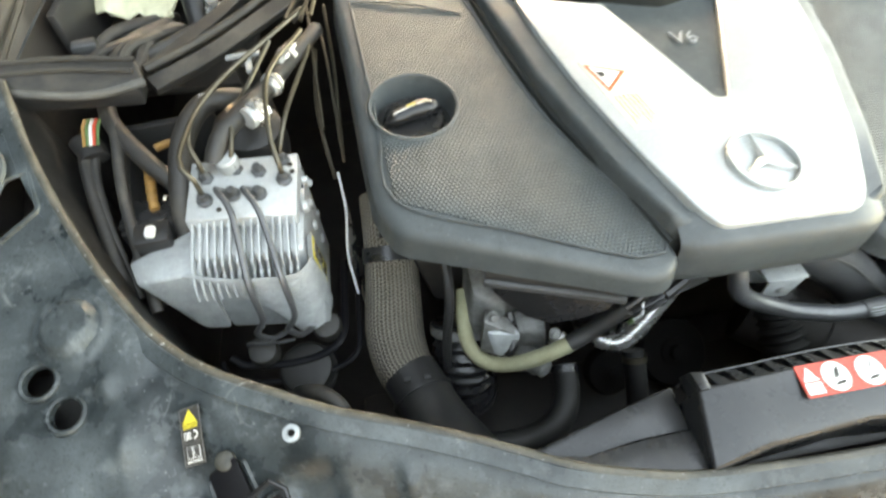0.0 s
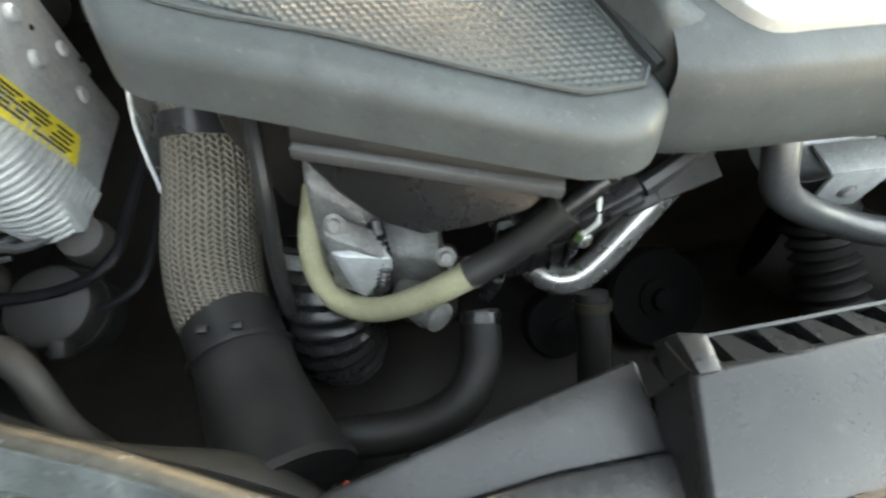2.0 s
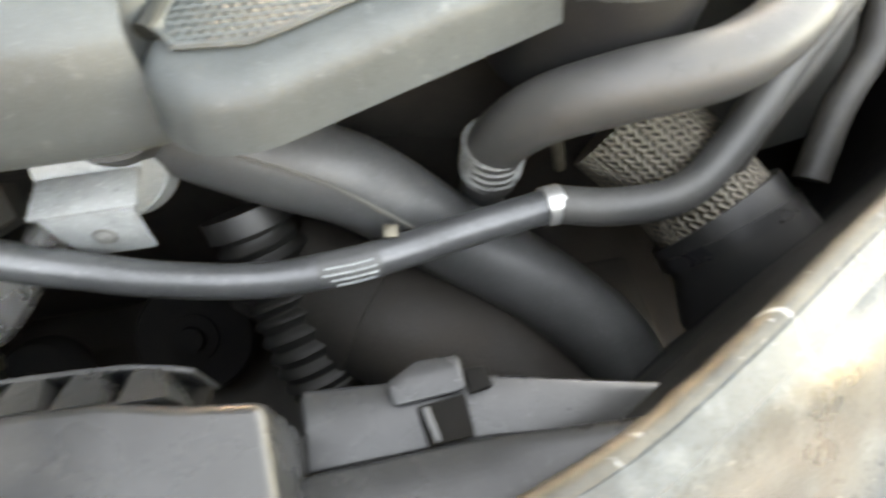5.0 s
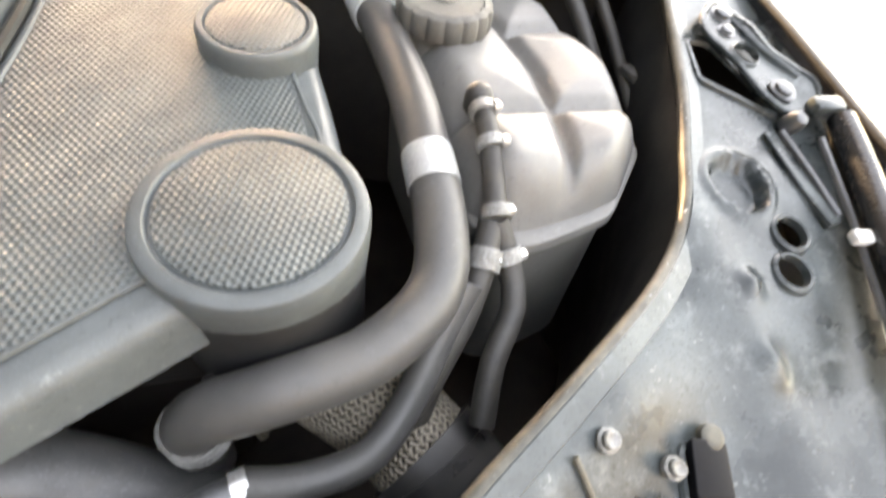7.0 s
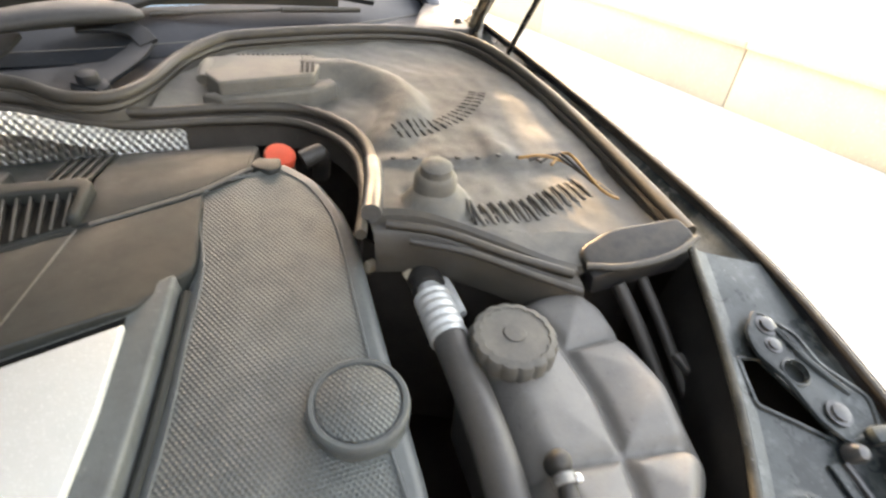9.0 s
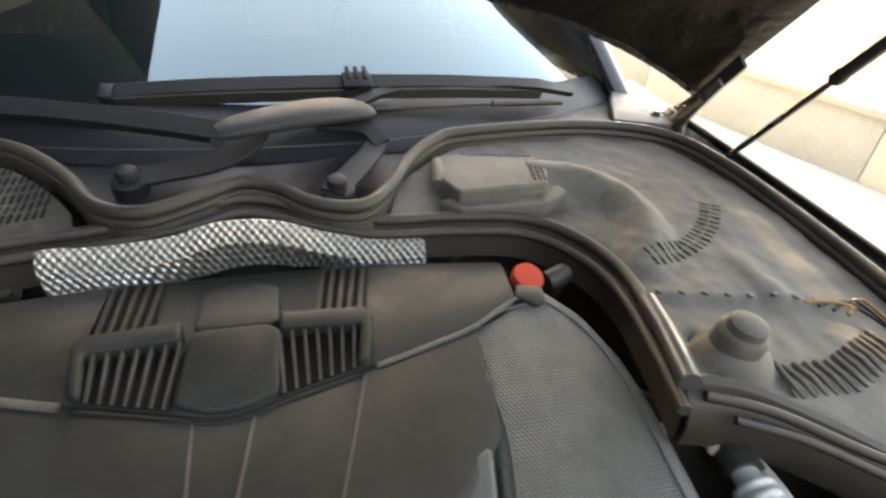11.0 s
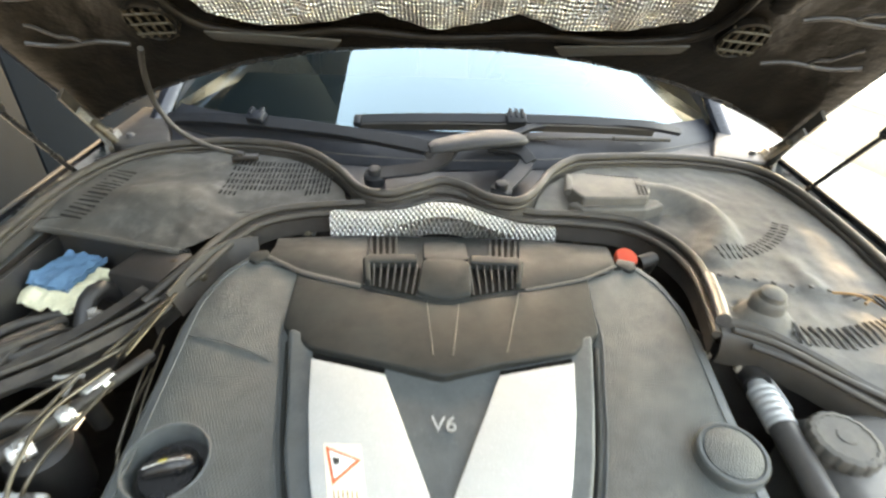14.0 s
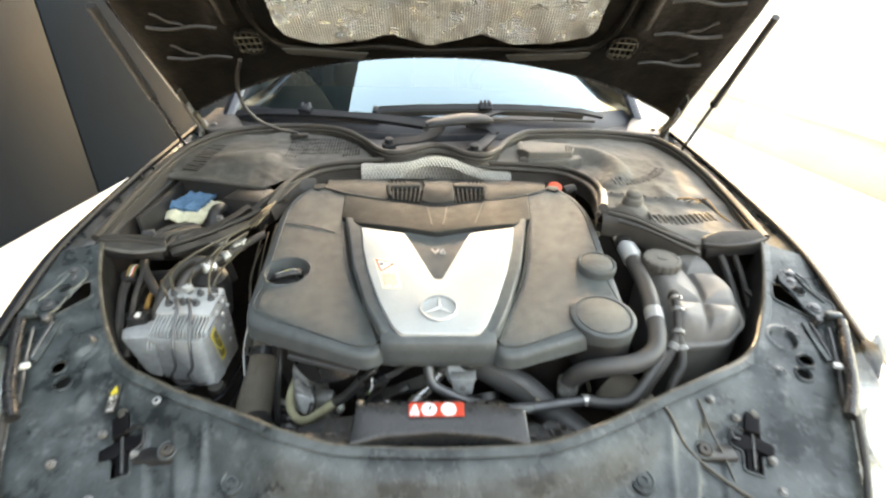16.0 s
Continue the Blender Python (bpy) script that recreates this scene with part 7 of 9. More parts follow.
part("lower_bowl", sheet([even(bowl_line(k / 8), 20) for k in range(9)], 0.0), "cast", brake_unit, "ribbed rounded lower casting")
for k in range(20):
    part("curved_rib", tube(bowl_line(k / 19, 0.0008), 0.0019, 6, 0.006), "cast", brake_unit)
for k in range(15):
    x = -0.5815 + 0.0074 * k
    part("fin", hull_box([(x - 0.0013, 0.060, 0.842), (x + 0.0013, 0.060, 0.842), (x + 0.0013, 0.004, 0.840), (x - 0.0013, 0.004, 0.840)], [(x - 0.0010, 0.058, 0.868), (x + 0.0010, 0.058, 0.868), (x + 0.0009, 0.010, 0.8535), (x - 0.0009, 0.010, 0.8535)], 0.0), "fins", brake_unit)
for k in range(15):
    x = -0.5815 + 0.0074 * k
    part("rib", tube([(x, 0.004, 0.8465), (x, -0.006, 0.838), (x, -0.011, 0.826)], 0.0016, 6), "cast", brake_unit)
LABEL = [Vector(q) for q in ((-0.4612, 0.036, 0.852), (-0.4612, 0.060, 0.764), (-0.4612, 0.034, 0.760), (-0.4612, 0.012, 0.846))]
back_ = [q - Vector((0.002, 0, 0)) for q in LABEL]
part("label_pad", hull_box([q - Vector((0.006, 0, 0)) for q in LABEL], [tuple(q - Vector((0.0006, 0, 0)) + (q - sum(LABEL, Vector()) / 4) * 0.12) for q in LABEL], 0), "cast", brake_unit)
yellow = part("yellow_label", hull_box(back_, LABEL, 0), "sticker_yellow", brake_unit, "yellow type label")


def on_label(u, v):
    return LABEL[3].lerp(LABEL[0], u).lerp(LABEL[2].lerp(LABEL[1], u), v) + Vector((0.0004, 0, 0))


for u, v0, v1 in ((0.84, 0.08, 0.36), (0.84, 0.42, 0.62), (0.70, 0.08, 0.30), (0.70, 0.36, 0.66), (0.56, 0.08, 0.44), (0.56, 0.50, 0.62), (0.40, 0.08, 0.26), (0.40, 0.32, 0.56), (0.24, 0.10, 0.40), (0.80, 0.72, 0.90), (0.64, 0.74, 0.92), (0.48, 0.68, 0.88), (0.32, 0.66, 0.90), (0.18, 0.50, 0.84)):
    part("text_bar", tube([on_label(u, v0), on_label(u, v1)], 0.0009, 4), "print", yellow)
for y, z, r in ((0.070, 0.862, 0.0065), (0.092, 0.842, 0.0055), (0.104, 0.868, 0.0045), (0.082, 0.815, 0.0060), (0.112, 0.800, 0.0055), (0.098, 0.770, 0.0065), (0.122, 0.845, 0.0045)):
    part("plug", turned([(r, -0.002), (r, 0.003), (r * 0.7, 0.0045), (r * 0.3, 0.004)], (-0.4665, y, z), (1, 0, 0.05), 14), "fins", brake_unit, "pressed-in metal plug")
# pin holes are black discs, with the shade in their colour
for y, z in ((0.085, 0.878), (0.112, 0.878), (0.100, 0.826), (0.128, 0.778)):
    part("pin_hole", turned([(0.0022, -0.001), (0.0022, 0.0008), (0.0008, 0.0006)], (-0.4662, y, z), (1, 0, 0.05), 10), "hole", brake_unit)


def top_at(u, v):
    """A point of the block's top face: u across, v from front to back."""
    f = np.array(FL) * (1 - u) + np.array(FR) * u
    b = np.array(TL) * (1 - u) + np.array(TR) * u
    return Vector(f * (1 - v) + b * v)


ports = {}
for n, (u, v) in enumerate(((0.17, 0.30), (0.16, 0.68), (0.42, 0.36), (0.42, 0.80), (0.66, 0.34), (0.64, 0.72), (0.88, 0.55), (0.86, 0.88))):
    p = top_at(u, v)
    ports[n] = p
    port = part("pipe_union", turned([(0.0082, -0.001), (0.0082, 0.004), (0.0055, 0.005), (0.0050, 0.012), (0.0042, 0.013)], p, (0, -0.18, 1), 6 if n % 2 else 12), "pipe", brake_unit, "plated pipe union")
# these holes too are dark discs painted for shade
for u, v in ((0.93, 0.80), (0.95, 0.68), (0.30, 0.14), (0.08, 0.88)):
    part("hole", turned([(0.003, 0), (0.003, 0.0006), (0.001, 0.0005)], top_at(u, v) + Vector((0, 0, 0.0004)), (0, -0.18, 1), 10), "deep", brake_unit)
p = top_at(0.36, 0.86)
part("reservoir_port", turned([(0.012, 0), (0.013, 0.006), (0.012, 0.016), (0.010, 0.018)], p, (0, -0.18, 1), 20), "cast", brake_unit, "milky plastic inlet port")

brake_pipes = thing("brake_pipes", (-0.5, 0.15, 0.9), "thin bent steel brake pipes", "brake pipe")
runs = [
    (0, [(0, 0, 0.03), (-0.012, 0.02, 0.045), (0.004, 0.10, 0.052), (0.04, 0.16, 0.055)], (-0.452, 0.33, 0.945)),
    (1, [(0, 0, 0.02), (-0.008, 0.03, 0.04), (0.02, 0.10, 0.05)], (-0.455, 0.30, 0.955)),
    (3, [(0, 0, 0.015), (0.005, 0.02, 0.035), (0.0, 0.05, 0.04), (0.012, 0.08, 0.035)], (-0.49, 0.26, 0.945)),
    (6, [(0, 0, 0.02), (-0.006, 0.03, 0.045), (-0.004, 0.10, 0.065)], (-0.452, 0.27, 0.95)),
    (7, [(0, 0, 0.015), (0.010, 0.03, 0.035), (0.018, 0.06, 0.04)], (-0.445, 0.26, 0.935)),
]
for n, steps_, end in runs:
    base = ports[n]
    part("steel_pipe", tube([base] + [base + Vector(q) for q in steps_] + [end], 0.0028, 8, 0.008), "zinc", brake_pipes)
for n, dx in ((2, 0.0), (4, 0.006)):
    base = ports[n]
    part("steel_pipe", tube([base, base + Vector((-0.012, -0.006, 0.018)), base + Vector((0.004, -0.036, 0.012)), (base.x + 0.012 + dx, -0.012, 0.848), (base.x + 0.014 + dx, -0.028, 0.800), (base.x + 0.002 + dx, -0.030, 0.778), (base.x + 0.012 + dx, -0.024, 0.750), (base.x + 0.03, -0.004, 0.735)], 0.0034, 8, 0.008), "pipe", brake_pipes)
for a, b in (((-0.44, 0.29, 0.955), (-0.425, 0.42, 0.965)), ((-0.452, 0.29, 0.952), (-0.43, 0.42, 0.958)), ((-0.47, 0.29, 0.953), (-0.438, 0.42, 0.955))):
    part("steel_pipe", tube([a, tuple((np.array(a) + b) / 2 + (0.006, 0, 0.006)), b], 0.0028, 8), "zinc", brake_pipes)
for a, b, c, r in (((-0.453, 0.404, 0.905), (-0.449, 0.310, 0.885), (-0.446, 0.216, 0.845), 0.0022), ((-0.438, 0.369, 0.900), (-0.430, 0.280, 0.880), (-0.426, 0.192, 0.835), 0.0020), ((-0.447, 0.340, 0.880), (-0.452, 0.250, 0.850), (-0.440, 0.170, 0.800), 0.0026), ((-0.430, 0.420, 0.900), (-0.424, 0.300, 0.870), (-0.428, 0.210, 0.790), 0.0024)):
    part("steel_pipe", tube([a, b, c], r, 8), "zinc", brake_pipes)
hydraulic = thing("hydraulic_hose", (-0.5, 0.2, 0.9), "thick black hydraulic hose with bright fittings", "hose")
part("hose", tube([(-0.555, 0.115, 0.895), (-0.545, 0.135, 0.912), (-0.525, 0.165, 0.918), (-0.500, 0.21, 0.915)], 0.011, 14), "rubber", hydraulic)
part("hose", tube([(-0.500, 0.21, 0.915), (-0.482, 0.25, 0.912), (-0.463, 0.29, 0.912), (-0.44, 0.34, 0.91)], 0.0095, 14), "rubber", hydraulic)
for a, b, r in (((-0.512, 0.158, 0.919), (-0.500, 0.172, 0.918), 0.0135), ((-0.496, 0.215, 0.914), (-0.490, 0.228, 0.913), 0.012), ((-0.482, 0.262, 0.913), (-0.470, 0.290, 0.913), 0.0125)):
    a, b = Vector(a), Vector(b)
    fitting = part("fitting", tube([a, b], r, 6, 0.02), "steel", hydraulic, "bright metal fitting")
    part("fitting_collar", tube([a.lerp(b, 0.35), a.lerp(b, 0.60)], r * 1.16, 16), "steel", fitting)
    part("fitting_end", tube([a.lerp(b, -0.35), a.lerp(b, 0.05)], r * 0.86, 14), "fins", fitting)
clip_h = thing("hose_clip", (-0.531, 0.286, 0.90), "pale blue-grey plastic hose clip", "clip")
part("clip_bar", box((-0.531, 0.288, 0.913), (0.042, 0.006, 0.006), 0.002, (0, 0, 8)), "cast", clip_h)
part("clip_bar", box((-0.524, 0.272, 0.908), (0.008, 0.028, 0.006), 0.002, (0, 0, 8)), "cast", clip_h)
part("stem", tube([(-0.531, 0.286, 0.91), (-0.531, 0.295, 0.86), (-0.525, 0.30, 0.80)], 0.014, 12), "rubber", clip_h)

reservoir = thing("brake_accumulator", (-0.53, 0.2, 0.84), "black rounded brake accumulator behind the unit", "accumulator")
part("body", turned([(0.02, -0.10), (0.042, -0.08), (0.046, 0), (0.040, 0.028), (0.02, 0.040), (0.004, 0.042)], (-0.535, 0.205, 0.845), (0.1, -0.1, 1), 28), "black", reservoir)
motor_cover = thing("unit_bracket", (-0.5, 0.0, 0.70), "black bracket and rubber mounts below the brake unit", "bracket")
part("cradle", tube([(-0.585, -0.022, 0.714), (-0.570, -0.032, 0.709), (-0.50, -0.035, 0.705), (-0.455, -0.018, 0.712), (-0.448, 0.04, 0.712), (-0.446, 0.10, 0.712)], 0.0050, 10, squash=0.6), "ink_black", motor_cover)
for x, y in ((-0.545, -0.022), (-0.470, 0.0)):
    part("rubber_mount", turned([(0.016, -0.014), (0.018, 0.0), (0.016, 0.012), (0.008, 0.014)], (x, y, 0.716), (0, -0.2, 1), 20), "rubber", motor_cover)
part("cradle", tube([(-0.600, -0.020, 0.700), (-0.580, -0.046, 0.696), (-0.50, -0.051, 0.692), (-0.440, -0.034, 0.698), (-0.432, 0.03, 0.700), (-0.430, 0.10, 0.702)], 0.0036, 10, squash=0.6), "ink_black", motor_cover)
part("wire", tube([(-0.56, -0.018, 0.735), (-0.53, -0.024, 0.738), (-0.505, -0.022, 0.737)], 0.002, 6), "pipe", motor_cover)
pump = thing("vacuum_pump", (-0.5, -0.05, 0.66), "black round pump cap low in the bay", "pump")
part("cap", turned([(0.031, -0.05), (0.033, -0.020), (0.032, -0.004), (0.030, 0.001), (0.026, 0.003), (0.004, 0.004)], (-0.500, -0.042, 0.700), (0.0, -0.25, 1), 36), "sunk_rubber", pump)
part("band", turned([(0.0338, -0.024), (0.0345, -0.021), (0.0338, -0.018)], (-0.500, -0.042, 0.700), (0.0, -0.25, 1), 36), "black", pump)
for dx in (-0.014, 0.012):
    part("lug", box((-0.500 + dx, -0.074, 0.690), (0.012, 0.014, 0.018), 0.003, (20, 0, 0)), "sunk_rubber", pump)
part("outlet", tube([(-0.505, -0.080, 0.715), (-0.492, -0.094, 0.748), (-0.472, -0.104, 0.764), (-0.453, -0.122, 0.762), (-0.443, -0.145, 0.735), (-0.436, -0.158, 0.680)], 0.0085, 14, 0.006), "rubber", pump, "looped rubber outlet hose")
trough = thing("drain_hose", (-0.38, -0.18, 0.74), "dusty olive-grey drain hose behind the painted rim", "hose")
part("hose", tube([(-0.480, -0.150, 0.752), (-0.435, -0.170, 0.748), (-0.390, -0.181, 0.743), (-0.350, -0.189, 0.737), (-0.320, -0.205, 0.730), (-0.295, -0.225, 0.715)], 0.0175, 18, 0.008), "rubber_seal", trough)
for k, c in enumerate(("black_gloss", "red", "rubber_seal")):
    part("wire", tube([(-0.300 + 0.005 * k, -0.205, 0.742), (-0.290 + 0.006 * k, -0.198, 0.746), (-0.280 + 0.005 * k, -0.206, 0.738)], 0.0010, 6), c, trough)
shield = thing("heat_shield", (-0.435, 0.09, 0.7), "thin crinkled foil heat shield standing on edge", "heat shield")
part("foil", sheet(between(even([(-0.434, 0.16, 0.82), (-0.430, 0.12, 0.79), (-0.436, 0.085, 0.745), (-0.430, 0.05, 0.70)], 16), even([(-0.430, 0.16, 0.70), (-0.424, 0.12, 0.68), (-0.428, 0.085, 0.66), (-0.424, 0.05, 0.64)], 16), 4), 0.0012), "steel", shield)
part("edge", tube([(-0.434, 0.16, 0.82), (-0.430, 0.12, 0.79), (-0.436, 0.085, 0.745), (-0.430, 0.05, 0.70)], 0.0016, 6), "white_plastic", shield)

# left corner: wiring, fuse box, battery tray, cloth
connector = thing("cable_connector", (-0.624, 0.055, 0.84), "black plug with a pale latch beside the brake unit", "connector")
part("plug", box((-0.626, 0.060, 0.848), (0.036, 0.030, 0.030), 0.004, (0, 0, 8)), "black", connector)
part("latch", box((-0.624, 0.056, 0.866), (0.010, 0.014, 0.008), 0.003), "white_plastic", connector)
junction = thing("relay_box", (-0.64, 0.10, 0.78), "black relay box with a copper-brown plug", "relay box")
part("box", box((-0.640, 0.100, 0.795), (0.058, 0.050, 0.09), 0.004, (0, 0, -8)), "black", junction)
part("lid", box((-0.6385, 0.1005, 0.843), (0.062, 0.042, 0.006), 0.002, (0, 0, -8)), "black_gloss", junction, "flat black lid")
part("lower_step", box((-0.630, 0.055, 0.80), (0.050, 0.036, 0.07), 0.004, (0, 0, -10)), "black", junction)
part("plug", tube([(-0.650, 0.166, 0.850), (-0.642, 0.135, 0.851), (-0.634, 0.104, 0.848)], 0.0055, 10, 0.002, ribs=0.12, pitch=0.011), "copper", junction, "copper-brown plug")
part("plug", tube([(-0.648, 0.203, 0.852), (-0.636, 0.210, 0.852), (-0.624, 0.213, 0.850)], 0.005, 8), "copper", junction)
part("back_wall", box((-0.640, 0.245, 0.80), (0.12, 0.012, 0.12), 0.004, (0, 0, 8)), "black", junction)
part("side_rib", box((-0.676, 0.17, 0.80), (0.008, 0.13, 0.10), 0.002, (0, 0, 12)), "black", junction)
looms = thing("wiring_loom", (-0.70, 0.2, 0.85), "bundle of black taped wiring looms", "cable")
part("loom", tube([(-0.709, 0.289, 0.885), (-0.696, 0.245, 0.885), (-0.684, 0.215, 0.878), (-0.645, 0.165, 0.866), (-0.612, 0.135, 0.850)], 0.0105, 12, 0.006, ribs=0.03, pitch=0.014), "rubber", looms, "thick taped loom")
part("loom", tube([(-0.697, 0.255, 0.892), (-0.680, 0.200, 0.880), (-0.668, 0.13, 0.860), (-0.650, 0.06, 0.835), (-0.635, 0.0, 0.80)], 0.0065, 10), "rubber", looms)
part("loom", tube([(-0.720, 0.200, 0.868), (-0.712, 0.165, 0.862), (-0.698, 0.120, 0.850), (-0.672, 0.045, 0.82), (-0.655, 0.0, 0.79)], 0.0075, 10), "rubber", looms)
part("loom", tube([(-0.706, 0.198, 0.868), (-0.700, 0.150, 0.858), (-0.680, 0.085, 0.835), (-0.655, 0.02, 0.80)], 0.0050, 10), "rubber", looms)
part("sleeve", tube([(-0.722, 0.208, 0.872), (-0.708, 0.188, 0.868), (-0.704, 0.178, 0.866)], 0.016, 12, squash=0.6), "black", looms, "black grommet sleeve")
for k, c in enumerate(("copper", "green", "white_plastic", "red", "green")):
    part("wire", tube([(-0.716 + 0.0042 * k, 0.225, 0.886), (-0.713 + 0.0042 * k, 0.208, 0.889), (-0.712 + 0.0036 * k, 0.188, 0.878)], 0.0019, 6), c, looms)
printed = thing("printed_hose", (-0.58, 0.15, 0.9), "black fabric-taped hose arching behind the valve block", "hose")
part("hose", tube([(-0.520, 0.250, 0.875), (-0.549, 0.224, 0.898), (-0.576, 0.208, 0.902), (-0.594, 0.162, 0.893), (-0.598, 0.105, 0.868), (-0.600, 0.060, 0.82)], 0.0125, 14, 0.006), "rubber", printed)
for k in range(8):
    f = k / 8
    part("text_bar", tube([(-0.556 - 0.020 * f, 0.2225 - 0.012 * f, 0.9125 + 0.0035 * f), (-0.5568 - 0.020 * f, 0.2190 - 0.012 * f, 0.9118 + 0.0035 * f)], 0.0007, 4), "white_plastic", printed)

tray = thing("battery_tray", (-0.66, 0.48, 0.84), "open black plastic box below the dusty cowl cover", "box")
part("back_wall", box((-0.635, 0.625, 0.885), (0.30, 0.012, 0.10), 0.004, (0, 0, -11)), "black", tray)
part("side_wall", box((-0.775, 0.52, 0.88), (0.012, 0.26, 0.10), 0.004), "black", tray)
part("floor_panel", box((-0.66, 0.48, 0.835), (0.24, 0.28, 0.012), 0.004), "deep", tray)
part("inner_wall", box((-0.54, 0.555, 0.885), (0.11, 0.10, 0.095), 0.008, (0, 0, -14)), "black", tray)
bolt((-0.50, 0.56, 0.925), (0, -0.3, 1), 0.008, 0.008, parent=tray)
part("cable", tube([(-0.60, 0.52, 0.88), (-0.605, 0.50, 0.91), (-0.615, 0.47, 0.905), (-0.61, 0.43, 0.87)], 0.016, 12), "black", tray)
part("cable", tube([(-0.74, 0.30, 0.865), (-0.70, 0.38, 0.885), (-0.66, 0.46, 0.87)], 0.010, 10), "rubber", tray)
part("cable", tube([(-0.76, 0.33, 0.86), (-0.73, 0.42, 0.88), (-0.66, 0.50, 0.86)], 0.009, 10), "rubber", tray)
bolt((-0.585, 0.44, 0.895), (0, -0.3, 1), 0.008, 0.02, parent=tray, material="steel")


def folded(cx, cy, cz, wx, wy, turn_, drop, seed, name, material, parent):
    rows_ = []
    for i in range(19):
        row = []
        for j in range(19):
            u, v = i / 18 * 2 - 1, j / 18 * 2 - 1
            x, y = u * wx / 2, v * wy / 2
            wob = 0.010 * noise.noise((u * 2.2 + seed, v * 2.2, seed)) + 0.004 * noise.noise((u * 6, v * 6, seed))
            z = cz + wob - drop * max(0, -v - 0.55) ** 1.3
            x += 0.010 * noise.noise((v * 3, seed, 2))
            y += 0.010 * noise.noise((u * 3, seed, 7))
            row.append((cx + x * math.cos(turn_) - y * math.sin(turn_), cy + x * math.sin(turn_) + y * math.cos(turn_), z))
        rows_.append(row)
    return part(name, sheet(rows_, 0.004), material, parent)


blue = thing("blue_cloth", (-0.71, 0.545, 0.9), "folded blue cleaning cloth lying in the box", "cloth")
folded(-0.712, 0.566, 0.906, 0.088, 0.100, -0.22, 0.02, 3.0, "cloth", "blue_cloth", blue)
folded(-0.712, 0.566, 0.899, 0.086, 0.098, -0.22, 0.02, 3.0, "under_fold", "blue_cloth", blue)
cream = thing("cream_cloth", (-0.70, 0.48, 0.88), "crumpled cream cloth under the blue one", "cloth")
folded(-0.702, 0.540, 0.892, 0.122, 0.115, -0.22, 0.05, 8.0, "cloth", "cream_cloth", cream)

left_strip = thing("corner_cover", (-0.73, 0.24, 0.93), "ribbed dark rubber cover strip on the wing", "cover strip")
part("strip", slab(rounded([(-0.796, 0.262), (-0.720, 0.272), (-0.648, 0.270), (-0.634, 0.236), (-0.690, 0.216), (-0.776, 0.226)], 0.008, 3), lambda x, y: 0.936 - 0.08 * (x + 0.72) + 0.25 * (y - 0.245), 0.007, 0.003), "rubber", left_strip)
for k in range(2):
    part("strip_rib", tube([(-0.790, 0.243 + 0.016 * k, 0.941 + 0.004 * k), (-0.72, 0.248 + 0.016 * k, 0.9385 + 0.004 * k), (-0.645, 0.244 + 0.018 * k, 0.932 + 0.004 * k)], 0.0032, 8), "rubber_seal", left_strip)
part("lip", tube([(-0.780, 0.224, 0.932), (-0.690, 0.213, 0.926), (-0.632, 0.232, 0.925)], 0.0045, 8), "cowl", left_strip)
part("under_plate", box((-0.705, 0.235, 0.915), (0.13, 0.03, 0.022), 0.004, (0, 5, 4)), "black", left_strip)
tray_edge = thing("wiring_duct", (-0.58, 0.38, 0.88), "long dusty black wiring duct", "duct")
part("duct", strap([(-0.640, 0.262, 0.902), (-0.578, 0.312, 0.905), (-0.512, 0.380, 0.912), (-0.468, 0.430, 0.920), (-0.450, 0.50, 0.935)], 0.021, 0.011, (0.15, -0.35, 1)), "rubber", tray_edge)
part("duct_ridge", tube([(-0.650, 0.285, 0.907), (-0.590, 0.334, 0.910), (-0.525, 0.400, 0.917), (-0.480, 0.455, 0.926)], 0.0055, 10), "rubber_seal", tray_edge)
part("second_duct", strap([(-0.650, 0.300, 0.900), (-0.600, 0.365, 0.906), (-0.555, 0.425, 0.914), (-0.52, 0.49, 0.922)], 0.018, 0.010, (0.1, -0.3, 1)), "rubber", tray_edge)
part("crossbar", tube([(-0.690, 0.330, 0.885), (-0.650, 0.345, 0.895), (-0.60, 0.385, 0.90)], 0.008, 10), "rubber", tray_edge)
clutter = thing("wiring_loom", (-0.66, 0.36, 0.87), "tangled black wiring beside the wing", "cable")
for k, (dx, dy, dz) in enumerate(((0.0, 0.0, 0.0), (0.02, 0.015, -0.008), (0.04, 0.0, 0.006), (0.055, 0.03, -0.004))):
    part("loom", tube([(-0.725 + dx, 0.285, 0.895 + dz), (-0.715 + dx, 0.330 + dy, 0.905 + dz), (-0.690 + dx, 0.375 + dy, 0.895 + dz), (-0.685 + dx, 0.430, 0.875 + dz)], 0.0065 + 0.002 * (k % 2), 8), "rubber", clutter)
part("bright_clip", box((-0.735, 0.352, 0.905), (0.030, 0.018, 0.014), 0.003, (0, 0, 12)), "pipe", clutter, "grey metal clip")

# ---- coolant side ----
tank = thing("coolant_reservoir", (0.57, 0.12, 0.75), "dusty grey plastic coolant reservoir with a ribbed cap", "coolant tank")
TANK = [(0.488, 0.262), (0.530, 0.292), (0.650, 0.276), (0.678, 0.235), (0.680, 0.120), (0.657, 0.046), (0.586, -0.014), (0.519, -0.024), (0.486, -0.022), (0.472, 0.008), (0.478, 0.10), (0.484, 0.20)]
rows_ = []
N = 84


def tank_span(y):
    """Left and right edge of the tank at y."""
    left = np.interp(y, (-0.012, 0.02, 0.12, 0.20, 0.285), (0.492, 0.474, 0.478, 0.484, 0.520))
    right = np.interp(y, (-0.012, 0.0, 0.046, 0.12, 0.23, 0.27, 0.285), (0.55, 0.602, 0.650, 0.672, 0.672, 0.655, 0.60))
    return left, right


